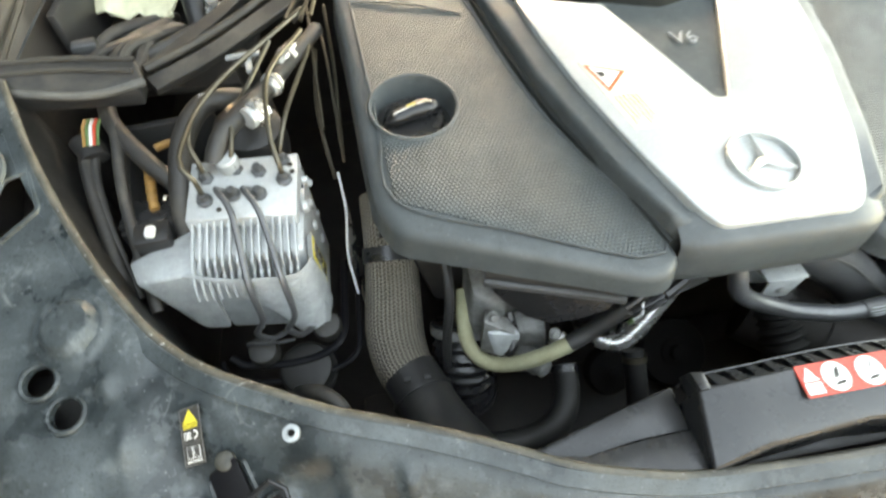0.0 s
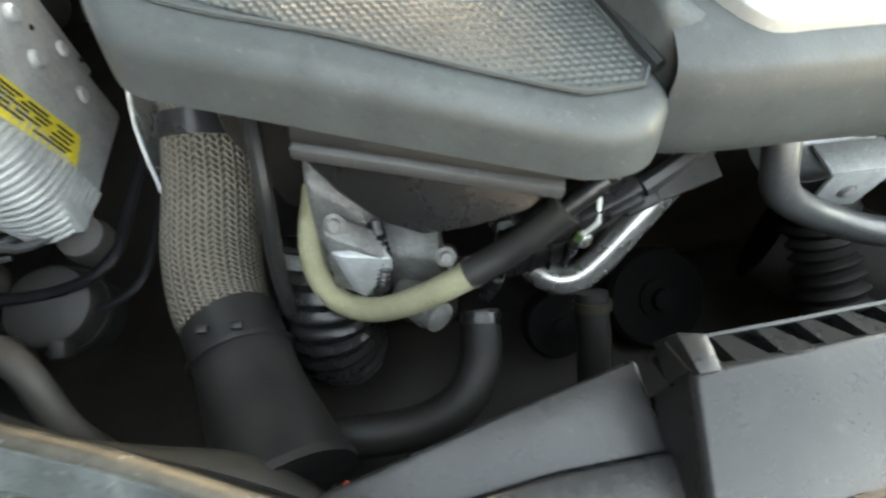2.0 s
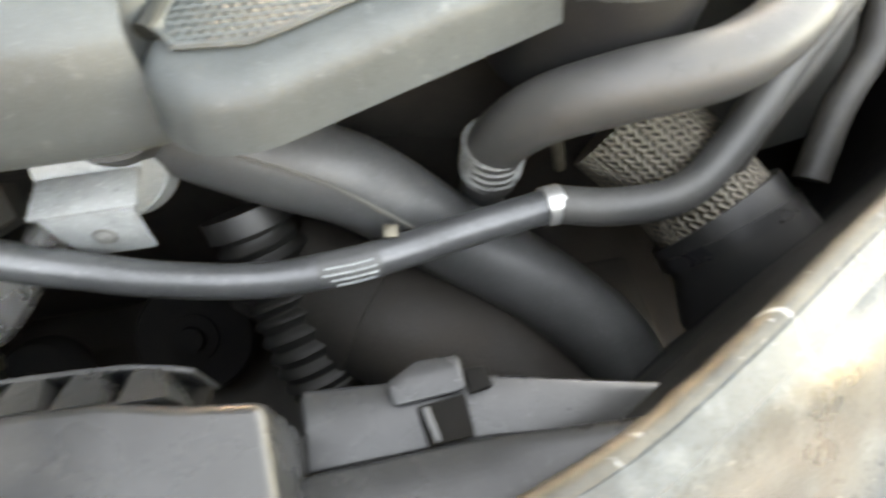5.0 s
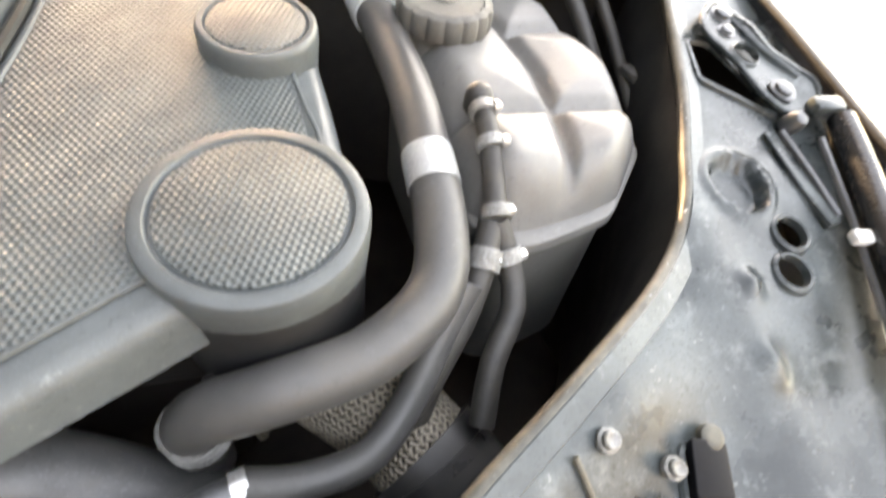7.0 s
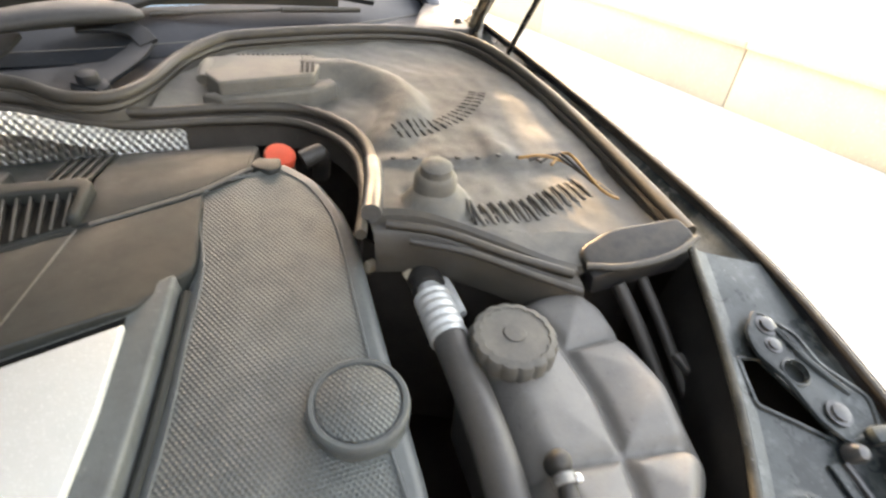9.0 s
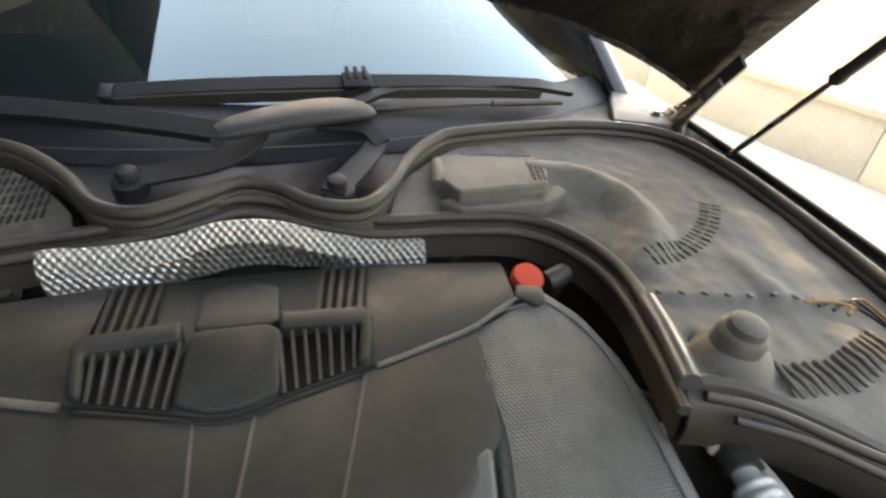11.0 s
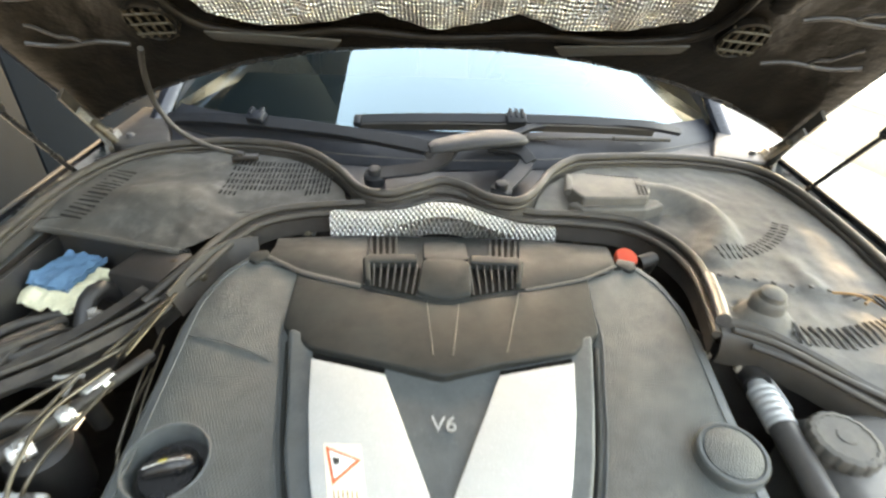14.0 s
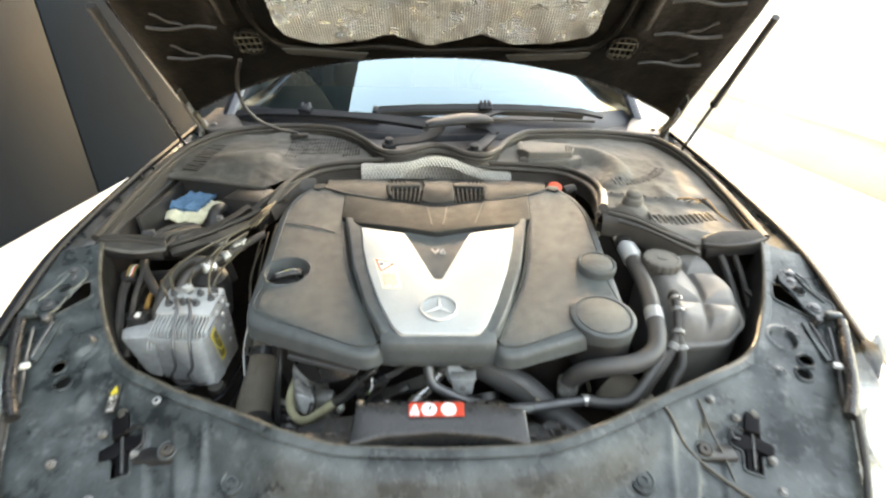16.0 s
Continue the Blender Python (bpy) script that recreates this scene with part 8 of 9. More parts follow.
def pillow(gap):
    """A crease that opens into a rounded cushion."""
    return 0.55 * (1 - math.exp(-(gap / 0.0065) ** 2)) + 0.45 * (1 - math.exp(-(gap / 0.030) ** 2))


for j in range(N + 1):
    y = -0.012 + 0.297 * j / N
    left, right = tank_span(y)
    row = []
    for i in range(N + 1):
        u = i / N
        x = left + (right - left) * u
        e = min(u, 1 - u) * (right - left)
        ey = min(y + 0.012, 0.285 - y)
        body = min(1.0, 1 - (1 - min(1.0, e / 0.040)) ** 2.4) * min(1.0, 1 - (1 - min(1.0, ey / 0.036)) ** 2.4)
        split = float(np.interp(y, (-0.013, 0.015, 0.073, 0.1315, 0.199, 0.285), (0.543, 0.552, 0.568, 0.581, 0.583, 0.570)))
        seams = min(pillow(x - split), pillow(y - 0.073 + 0.17 * (x - 0.568)), pillow(y - 0.192) if x > split else 1.0)
        row.append((x, y, 0.846 + body * (0.040 + 0.017 * seams) + 0.02 * (y - 0.12) - 0.10 * max(0, 0.04 - y) * body))
    rows_.append(row)
part("upper_shell", sheet(rows_, 0.0), "tank", tank, "dusty grey moulded upper shell")
part("seam_flange", slab(rounded(TANK, 0.012, 3), lambda x, y: 0.852 + 0.02 * (y - 0.12), 0.010, 0.002, -0.0), "tank", tank, "welded seam flange")
part("lower_shell", slab(rounded(inset(TANK, 0.006), 0.012, 3), lambda x, y: 0.845 + 0.02 * (y - 0.12), 0.16, 0.002), "cowl", tank, "translucent yellowish lower shell")
part("neck", turned([(0.034, 0), (0.033, 0.02)], (0.524, 0.203, 0.880), (0, 0, 1), 28), "tank", tank)
cap_ = part("cap", turned([(0.042, 0.0), (0.0435, 0.004), (0.0435, 0.016), (0.0415, 0.0205), (0.035, 0.0225), (0.034, 0.021), (0.002, 0.022)], (0.524, 0.203, 0.904), (0, -0.05, 1), 96, 16, 0.055), "cowl", tank, "large ribbed dusty coolant cap")
part("cap_symbol", turned([(0.012, 0), (0.011, 0.0015), (0.002, 0.002)], (0.524, 0.203, 0.9255), (0, -0.05, 1), 20), "cowl", cap_)

bleed = thing("bleed_hose", (0.5, 0.03, 0.85), "thin black hose with bright clamps", "hose")
part("elbow", turned([(0.010, -0.005), (0.011, 0.008), (0.008, 0.014), (0.004, 0.016)], (0.503, 0.082, 0.900), (0, -0.3, 1), 16), "rubber", bleed)
part("hose", tube([(0.503, 0.080, 0.903), (0.500, 0.062, 0.902), (0.494, 0.035, 0.892), (0.486, 0.005, 0.876), (0.481, -0.008, 0.868)], 0.0082, 14, 0.006), "rubber", bleed)
part("hose", tube([(0.481, -0.010, 0.868), (0.486, -0.030, 0.845), (0.482, -0.055, 0.825), (0.458, -0.080, 0.805), (0.440, -0.11, 0.78)], 0.0092, 14), "rubber", bleed)
part("hose", tube([(0.478, -0.010, 0.866), (0.462, -0.034, 0.848), (0.442, -0.055, 0.825), (0.415, -0.075, 0.795), (0.39, -0.10, 0.76)], 0.0095, 14), "rubber", bleed)
for a, b, r in (((0.501, 0.070, 0.903), (0.4995, 0.062, 0.902), 0.0105), ((0.495, 0.042, 0.896), (0.494, 0.034, 0.893), 0.0105), ((0.4835, -0.002, 0.873), (0.4815, -0.010, 0.869), 0.0112), ((0.470, -0.024, 0.857), (0.463, -0.034, 0.849), 0.0118), ((0.484, -0.024, 0.853), (0.485, -0.032, 0.846), 0.0115)):
    clamp_part = part("hose_clamp", tube([a, b], r, 14), "rough_cast", bleed, "bright spring clamp")
    part("clamp_ear", box((b[0] + 0.009, b[1], b[2] + 0.007), (0.007, 0.008, 0.006), 0.002), "steel", bleed)

top_hose = thing("coolant_hose", (0.44, 0.1, 0.8), "thick black coolant hose curving round the engine", "hose")
part("hose", tube([(0.4725, 0.262, 0.897), (0.4700, 0.20, 0.895), (0.464, 0.12, 0.889), (0.4535, 0.052, 0.880), (0.443, -0.004, 0.866), (0.423, -0.045, 0.853), (0.375, -0.070, 0.845), (0.320, -0.072, 0.838), (0.284, -0.062, 0.818), (0.266, -0.050, 0.785), (0.264, -0.046, 0.745)], 0.0185, 22, 0.008), "hose", top_hose)
part("corrugated_end", tube([(0.264, -0.047, 0.782), (0.264, -0.045, 0.752)], 0.0200, 20, 0.0015, ribs=0.07, pitch=0.0075), "rough_cast", top_hose, "grey corrugated end piece")
part("stub", tube([(0.264, -0.045, 0.755), (0.262, -0.04, 0.70)], 0.016, 16), "pipe", top_hose)
part("paper_band", tube([(0.4540, 0.055, 0.8806), (0.4492, 0.026, 0.8742)], 0.0194, 22, 0.006), "cast", top_hose, "worn pale paper band")
part("metal_end", tube([(0.4750, 0.302, 0.898), (0.4730, 0.27, 0.898), (0.4715, 0.238, 0.8965)], 0.0203, 24, 0.0015, ribs=0.05, pitch=0.0115), "fins", top_hose, "bright crimped metal end")
part("neck", tube([(0.4750, 0.300, 0.898), (0.4775, 0.322, 0.898)], 0.0135, 18), "fins", top_hose, "bright metal neck")
part("coupling", tube([(0.4770, 0.316, 0.898), (0.4785, 0.328, 0.898), (0.4790, 0.344, 0.896)], 0.0200, 22, 0.004), "black", top_hose, "black coupling ring")
part("stub", tube([(0.4790, 0.342, 0.896), (0.4780, 0.360, 0.892), (0.474, 0.378, 0.880), (0.468, 0.390, 0.855)], 0.0125, 16, 0.006), "fins", top_hose, "bright bent stub")
side_pipe = thing("service_pipe", (0.51, 0.29, 0.88), "small bright service port beside the hose", "pipe")
part("pipe", tube([(0.500, 0.352, 0.87), (0.500, 0.338, 0.893), (0.4985, 0.300, 0.899), (0.4975, 0.268, 0.897)], 0.0062, 12), "fins", side_pipe)

gaiter = thing("intake_bellows", (0.34, -0.07, 0.78), "woven brown sleeve and black duct below the hoses", "duct")
part("sleeve", tube([(0.355, -0.030, 0.765), (0.388, -0.068, 0.748), (0.405, -0.098, 0.738)], 0.040, 26, 0.008), "braid", gaiter, "woven brown-grey sleeve")
part("duct", tube([(0.405, -0.098, 0.738), (0.418, -0.125, 0.730), (0.425, -0.16, 0.70)], 0.046, 26, 0.02), "black", gaiter)
part("clamp", tube([(0.410, -0.108, 0.735), (0.413, -0.116, 0.732)], 0.0475, 26), "black_gloss", gaiter)
pocket = thing("bracket_plate", (0.33, -0.05, 0.80), "dark steel bracket under the coolant hose", "bracket")
part("plate", box((0.315, -0.040, 0.805), (0.07, 0.03, 0.004), 0.001, (18, 0, 12)), "deep", pocket)
part("spring", tube([(0.298, -0.058, 0.79), (0.304, -0.062, 0.765)], 0.004, 8), "zinc", pocket)

inner_panel = thing("splash_panel", (0.45, 0.33, 0.86), "grimy black panel below the dust flap", "panel")
part("panel", sheet([[(x, y, z) for x, y in ((0.36, 0.52), (0.40, 0.43), (0.44, 0.375), (0.50, 0.350), (0.58, 0.305), (0.66, 0.285), (0.76, 0.285))] for z in (0.925, 0.88, 0.84, 0.74, 0.60)], 0.003), "deep", inner_panel)
for k, (x, y) in enumerate(((0.395, 0.43), (0.425, 0.385), (0.465, 0.355))):
    part("foam_scrap", box((x, y - 0.008, 0.893 + 0.004 * k), (0.018, 0.014, 0.016), 0.005, (20 * k, 15, 30 * k)), "braid", inner_panel, "crumbling brown foam")
right_box = thing("dust_flap", (0.54, 0.31, 0.92), "folded dusty rubber dust flap", "flap")
part("flap", sheet([[(x, y + dy, z + dz) for x, y, z in even([(0.425, 0.372, 0.968), (0.480, 0.355, 0.966), (0.545, 0.318, 0.950), (0.610, 0.275, 0.930), (0.640, 0.262, 0.922)], 24)] for dy, dz in ((0.026, -0.02), (0.020, 0.002), (0.012, 0.007), (0.004, 0.003), (0.001, -0.004), (-0.008, -0.006), (-0.014, -0.012), (-0.020, -0.040), (-0.018, -0.062))], 0.003), "rubber_seal", right_box)
part("fold", tube([(0.44, 0.362, 0.966), (0.50, 0.338, 0.958), (0.57, 0.295, 0.940), (0.63, 0.262, 0.926)], 0.0055, 10), "rubber_seal", right_box)
part("fold", tube([(0.46, 0.338, 0.955), (0.52, 0.310, 0.946), (0.58, 0.272, 0.930), (0.632, 0.244, 0.914)], 0.0045, 10), "rubber", right_box)
right_strip = thing("corner_cover", (0.72, 0.27, 0.94), "dark rubber cover strip with a pale worn edge", "cover strip")
part("strip", slab(rounded([(0.655, 0.292), (0.700, 0.300), (0.785, 0.282), (0.790, 0.250), (0.745, 0.240), (0.690, 0.248), (0.652, 0.268)], 0.010, 3), lambda x, y: 0.932 + 0.22 * (x - 0.66) + 0.3 * (y - 0.27), 0.014, 0.005), "rubber", right_strip)
part("lip", tube([(0.652, 0.268, 0.928), (0.690, 0.246, 0.935), (0.745, 0.238, 0.946), (0.788, 0.248, 0.955)], 0.004, 8), "cowl", right_strip)
part("base", box((0.72, 0.262, 0.918), (0.13, 0.03, 0.03), 0.006, (0, -10, -6)), "black", right_strip)
side_loom = thing("wiring_loom", (0.70, 0.2, 0.85), "black wiring along the wing beside the tank", "cable")
part("loom", tube([(0.69, 0.25, 0.905), (0.700, 0.21, 0.87), (0.708, 0.15, 0.82), (0.70, 0.05, 0.78)], 0.009, 10), "rubber", side_loom)
part("loom", tube([(0.725, 0.25, 0.905), (0.728, 0.20, 0.87), (0.720, 0.13, 0.83)], 0.007, 10), "rubber", side_loom)
part("tag", box((0.724, 0.155, 0.858), (0.012, 0.026, 0.010), 0.002), "hose", side_loom)

# ---- cowl, seals and wipers ----
OUTER_SEAL = [(-0.805, 0.26, 0.938), (-0.818, 0.42, 0.950), (-0.826, 0.62, 0.968), (-0.812, 0.80, 0.985), (-0.73, 0.925, 1.004), (-0.56, 0.965, 1.016), (-0.42, 0.950, 1.020), (-0.318, 0.905, 1.020), (-0.240, 0.835, 1.010), (-0.180, 0.755, 1.0), (-0.120, 0.730, 1.0), (-0.060, 0.752, 1.006), (-0.005, 0.782, 1.010), (0.045, 0.765, 1.006), (0.090, 0.728, 1.0),
              (0.150, 0.712, 1.0), (0.195, 0.758, 1.002), (0.240, 0.836, 1.012), (0.290, 0.890, 1.018), (0.345, 0.915, 1.020), (0.55, 0.955, 1.012), (0.70, 0.950, 1.003), (0.778, 0.895, 0.997), (0.812, 0.78, 0.985), (0.826, 0.62, 0.968), (0.818, 0.42, 0.952), (0.800, 0.27, 0.944)]
INNER_SEAL = [(-0.500, 0.445, 0.925), (-0.450, 0.530, 0.950), (-0.425, 0.610, 0.958), (-0.385, 0.685, 0.964), (-0.310, 0.722, 0.968), (-0.173, 0.735, 0.976), (-0.08, 0.745, 0.986), (0.0, 0.762, 0.994), (0.09, 0.735, 0.984), (0.177, 0.712, 0.976), (0.290, 0.712, 0.972), (0.390, 0.700, 0.967), (0.448, 0.645, 0.963), (0.470, 0.565, 0.962), (0.452, 0.46, 0.967), (0.425, 0.372, 0.976)]
seal_1 = thing("bonnet_seal", (0, 0.9, 1.0), "long dusty black rubber bonnet seal round the cowl", "seal")
part("seal_bead", tube(OUTER_SEAL, 0.0095, 12, 0.015), "rubber_seal", seal_1)
part("seal_lip", tube([(x * 0.990, y - 0.012, z - 0.010) for x, y, z in OUTER_SEAL], 0.0055, 8, 0.015), "rubber_seal", seal_1)
part("seal_flange", sheet([[(x * 1.002, y + 0.004, z - 0.004) for x, y, z in even(OUTER_SEAL, 120)], [(x * 0.985, y - 0.016, z - 0.016) for x, y, z in even(OUTER_SEAL, 120)], [(x * 0.98, y - 0.020, z - 0.034) for x, y, z in even(OUTER_SEAL, 120)]], 0.0), "rubber", seal_1)
seal_2 = thing("bulkhead_seal", (0, 0.72, 0.97), "double-beaded dusty rubber seal above the bulkhead", "seal")
part("seal_bead", tube(INNER_SEAL, 0.0080, 12, 0.012), "rubber_seal", seal_2)
part("seal_bead", tube([(x * 0.962, y - 0.022, z - 0.010) for x, y, z in INNER_SEAL], 0.0065, 10, 0.012), "rubber_seal", seal_2)
part("seal_web", sheet([[(x, y, z - 0.004) for x, y, z in even(INNER_SEAL, 80)], [(x * 0.965, y - 0.020, z - 0.016) for x, y, z in even(INNER_SEAL, 80)], [(x * 0.955, y - 0.026, z - 0.05) for x, y, z in even(INNER_SEAL, 80)]], 0.0), "deep", seal_2)
part("metal_end", tube([(0.462, 0.50, 0.967), (0.448, 0.44, 0.971), (0.4255, 0.370, 0.977)], 0.0118, 12), "pipe", seal_2, "bright worn seal end")


# side covers of the cowl, with moulded bumps, vents and folds
right_cover = thing("cowl_cover", (0.6, 0.7, 0.95), "dusty beige-grey moulded plastic cowl cover", "cowl cover")
a = even([(0.430, 0.380, 0.962), (0.456, 0.46, 0.958), (0.476, 0.565, 0.953), (0.456, 0.650, 0.954), (0.400, 0.705, 0.958), (0.300, 0.720, 0.962), (0.190, 0.722, 0.970)], 110)
b = even([(0.800, 0.285, 0.930), (0.812, 0.45, 0.938), (0.814, 0.58, 0.950), (0.812, 0.72, 0.965), (0.785, 0.86, 0.975), (0.700, 0.930, 0.985), (0.520, 0.935, 0.992), (0.345, 0.895, 1.000), (0.245, 0.820, 0.995), (0.205, 0.765, 0.985)], 110)


HILL = [np.array(q[:2]) for q in even([(0.440, 0.800, 0), (0.500, 0.790, 0), (0.548, 0.755, 0), (0.564, 0.700, 0), (0.552, 0.640, 0), (0.512, 0.585, 0)], 40)]


def right_relief(x, y):
    z = 0.006 * math.exp(-((x - 0.50) ** 2 + (y - 0.66) ** 2) / 0.006)
    gap = [math.hypot(x - q[0], y - q[1]) for q in HILL]
    k = gap.index(min(gap))
    broad = 0.060 - 0.018 * k / 39
    z += (0.036 - 0.026 * (k / 39) ** 2) * max(0.0, 1 - (min(gap) / broad) ** 2) ** 1.4
    z += 0.030 * max(0.0, 1 - ((x - 0.522) / 0.044) ** 2 - ((y - 0.415) / 0.044) ** 2) ** 0.7 - hump(x, y, 0.500, 0.448, 0.016, 0.010, 0.010)
    z += hump(x, y, 0.66, 0.53, 0.02, 0.07, 0.006) + hump(x, y, 0.46, 0.60, 0.03, 0.05, -0.010)
    z -= 0.006 * min(1.0, max(0.0, (0.518 - 0.19 * (x - 0.499) - y) / 0.006))
    z += 0.003 * noise.noise((x * 16, y * 16, 2)) + 0.0016 * noise.noise((x * 50, y * 50, 4))
    return z


part("shell", sheet(between(a, b, 70), 0.0, right_relief), "cowl", right_cover)


def right_z(x, y):
    """Height of the right cover's skin."""
    best = None
    for i in range(110):
        p, q = np.array(a[i]), np.array(b[i])
        d = q - p
        t = np.clip(((x - p[0]) * d[0] + (y - p[1]) * d[1]) / (d[0] ** 2 + d[1] ** 2), 0, 1)
        r = p + t * d
        dist = (r[0] - x) ** 2 + (r[1] - y) ** 2
        if best is None or dist < best[0]:
            best = (dist, r[2])
    return best[1] + right_relief(x, y)


def slot(cover, skin, x, y, w, h, turn):
    """A narrow air slot, w wide and h long, following the cover's skin: a black plate painted as its shade."""
    c, n = math.cos(turn), math.sin(turn)
    part("slot", plate([(x + u * c - v * n, y + u * n + v * c) for u, v in ((-w / 2, -h / 2), (w / 2, -h / 2), (w / 2, h / 2), (-w / 2, h / 2))], skin, 0.0012, 0.0004), "hole", cover)


arc = even([(0.717, 0.720, 0), (0.692, 0.682, 0), (0.655, 0.645, 0), (0.612, 0.615, 0), (0.560, 0.594, 0), (0.509, 0.580, 0)], 20)
for k in range(1, 19):
    way = math.atan2(arc[k + 1][1] - arc[k - 1][1], arc[k + 1][0] - arc[k - 1][0])
    for v in (-0.0085, 0.0085):
        slot(right_cover, right_z, arc[k][0] - v * math.sin(way), arc[k][1] + v * math.cos(way), 0.0042, 0.014, way)
BOX_TOP = lambda x, y: 1.008 - 0.02 * (x - 0.27)
part("filter_box", slab(rounded([(0.270, 0.775), (0.283, 0.846), (0.340, 0.857), (0.450, 0.838), (0.458, 0.800), (0.432, 0.738), (0.290, 0.722)], 0.006, 3), BOX_TOP, 0.05, 0.005), "cowl", right_cover, "raised dusty box moulding")
part("box_ledge", slab(rounded([(0.262, 0.735), (0.290, 0.708), (0.420, 0.712), (0.470, 0.740), (0.462, 0.765), (0.30, 0.752)], 0.006, 3), lambda x, y: 0.988, 0.03, 0.005), "cowl", right_cover)
for k in range(15):
    slot(right_cover, BOX_TOP, 0.327 + 0.0079 * k, 0.8475 - 0.0009 * k, 0.0042, 0.007, 0)
for i in range(3):
    for k in range(6):
        slot(right_cover, BOX_TOP, 0.416 + 0.0085 * i + 0.0024 * k, 0.752 + 0.0128 * k, 0.0052, 0.0100, -0.25)
part("end_grip", tube([(0.268, 0.765, 0.998), (0.275, 0.800, 1.006), (0.283, 0.838, 1.000)], 0.009, 10), "cowl", right_cover)
for k in range(9):
    x = 0.499 + 0.030 * k
    y = 0.525 - 0.19 * (x - 0.499)
    part("rivet", turned([(0.0045, 0), (0.004, 0.0025), (0.001, 0.003)], (x, y, right_z(x, y)), (0, 0, 1), 10), "cowl", right_cover)
for k in range(13):
    x = 0.552 + 0.0150 * k
    y = 0.376 + 0.36 * max(0, x - 0.63)
    slot(right_cover, right_z, x, y, 0.0048, 0.040, -0.12)
    part("pleat", tube([(x + 0.0075, y + 0.022, right_z(x + 0.0075, y + 0.022)), (x + 0.008, y, right_z(x + 0.008, y) + 0.002), (x + 0.009, y - 0.022, right_z(x + 0.009, y - 0.022) - 0.001)], 0.0034, 8), "cowl", right_cover, "narrow pleat of the cover")
front_run = even([a[0], b[0]], 40)
apron_line = even([(0.436, 0.368, 0.952), (0.520, 0.335, 0.942), (0.585, 0.288, 0.930), (0.640, 0.276, 0.922), (0.710, 0.280, 0.926), (0.795, 0.268, 0.935)], 40)
part("apron", sheet([[(x, y, right_z(x, y)) for x, y, _ in front_run], [((x + u) / 2, (y + v) / 2, (right_z(x, y) + w) / 2 + 0.003 + 0.003 * noise.noise((x * 30, 0, 4))) for (x, y, _), (u, v, w) in zip(front_run, apron_line)], apron_line, [(x, y - 0.002, z - 0.012) for x, y, z in apron_line]], 0.0), "cowl", right_cover, "creased front apron of the cover")
part("turret", turned([(0.027, -0.012), (0.026, 0.008), (0.022, 0.014), (0.0205, 0.015), (0.019, 0.024), (0.015, 0.027), (0.004, 0.0275)], (0.518, 0.415, right_z(0.522, 0.415) - 0.002), (0.0, -0.1, 1), 30), "cowl", right_cover, "stepped round moulding")
side_wires = thing("cable_harness", (0.73, 0.47, 0.93), "tangle of thin wires on the dusty cover", "cable")
for k, c in enumerate(("copper", "rubber", "rubber", "copper")):
    part("wire", tube([(0.665 + 0.012 * k, 0.470 - 0.01 * k, 0.962), (0.700 + 0.012 * k, 0.455, 0.968), (0.735, 0.430 - 0.02 * k, 0.958), (0.76, 0.36, 0.945)], 0.0023, 7), c, side_wires)

left_cover = thing("cowl_cover", (-0.6, 0.75, 0.95), "dusty grey moulded plastic cowl cover with air slots", "cowl cover")
la = even([(-0.500, 0.590, 0.935), (-0.455, 0.630, 0.944), (-0.405, 0.690, 0.955), (-0.320, 0.728, 0.962), (-0.205, 0.735, 0.972)], 90)
lb = even([(-0.812, 0.650, 0.945), (-0.808, 0.76, 0.965), (-0.760, 0.875, 0.980), (-0.62, 0.935, 0.994), (-0.44, 0.925, 1.0), (-0.330, 0.885, 0.998), (-0.255, 0.815, 0.992), (-0.215, 0.765, 0.985)], 90)


def left_relief(x, y):
    return hump(x, y, -0.60, 0.74, 0.12, 0.06, 0.020) + 0.010 * (0.5 - abs(noise.noise((x * 9, y * 13, 6)))) * max(0.0, min(1.0, (-0.46 - x) / 0.05)) + 0.002 * noise.noise((x * 44, y * 44, 8)) + hump(x, y, -0.42, 0.73, 0.06, 0.03, -0.008)


part("shell", sheet(between(la, lb, 50), 0.0, left_relief), "cowl_streaked", left_cover)
part("front_edge", tube([(-0.812, 0.648, 0.944), (-0.70, 0.625, 0.944), (-0.60, 0.605, 0.940), (-0.500, 0.588, 0.934)], 0.006, 8), "cowl_streaked", left_cover)


def left_z(x, y):
    best = None
    for i in range(90):
        p, q = np.array(la[i]), np.array(lb[i])
        d = q - p
        t = np.clip(((x - p[0]) * d[0] + (y - p[1]) * d[1]) / (d[0] ** 2 + d[1] ** 2), 0, 1)
        r = p + t * d
        dist = (r[0] - x) ** 2 + (r[1] - y) ** 2
        if best is None or dist < best[0]:
            best = (dist, r[2])
    return best[1] + left_relief(x, y)


for i in range(6):
    for k in range(25):
        x = -0.484 + 0.0097 * k
        y = 0.770 + 0.0245 * i + (0.008 - 0.0065 * i) * k / 24
        if y > 0.895 - 0.75 * max(0.0, x + 0.34) or (i == 0 and -0.45 < x < -0.30):
            continue
        slot(left_cover, left_z, x, y, 0.0050, 0.0150, -0.06)
for k in range(14):
    y = 0.675 + 0.0135 * k
    x = -0.765 + 0.002 * k
    slot(left_cover, left_z, x + 0.012, y, 0.052, 0.0045, -0.25)
part("clip", box((-0.468, 0.900, left_z(-0.468, 0.900) + 0.010), (0.060, 0.018, 0.014), 0.003, (0, 0, 10)), "black", left_cover, "black plastic clip")
hood_cable = thing("washer_hose", (-0.6, 0.9, 1.05), "black washer hose drooping from the bonnet", "hose")
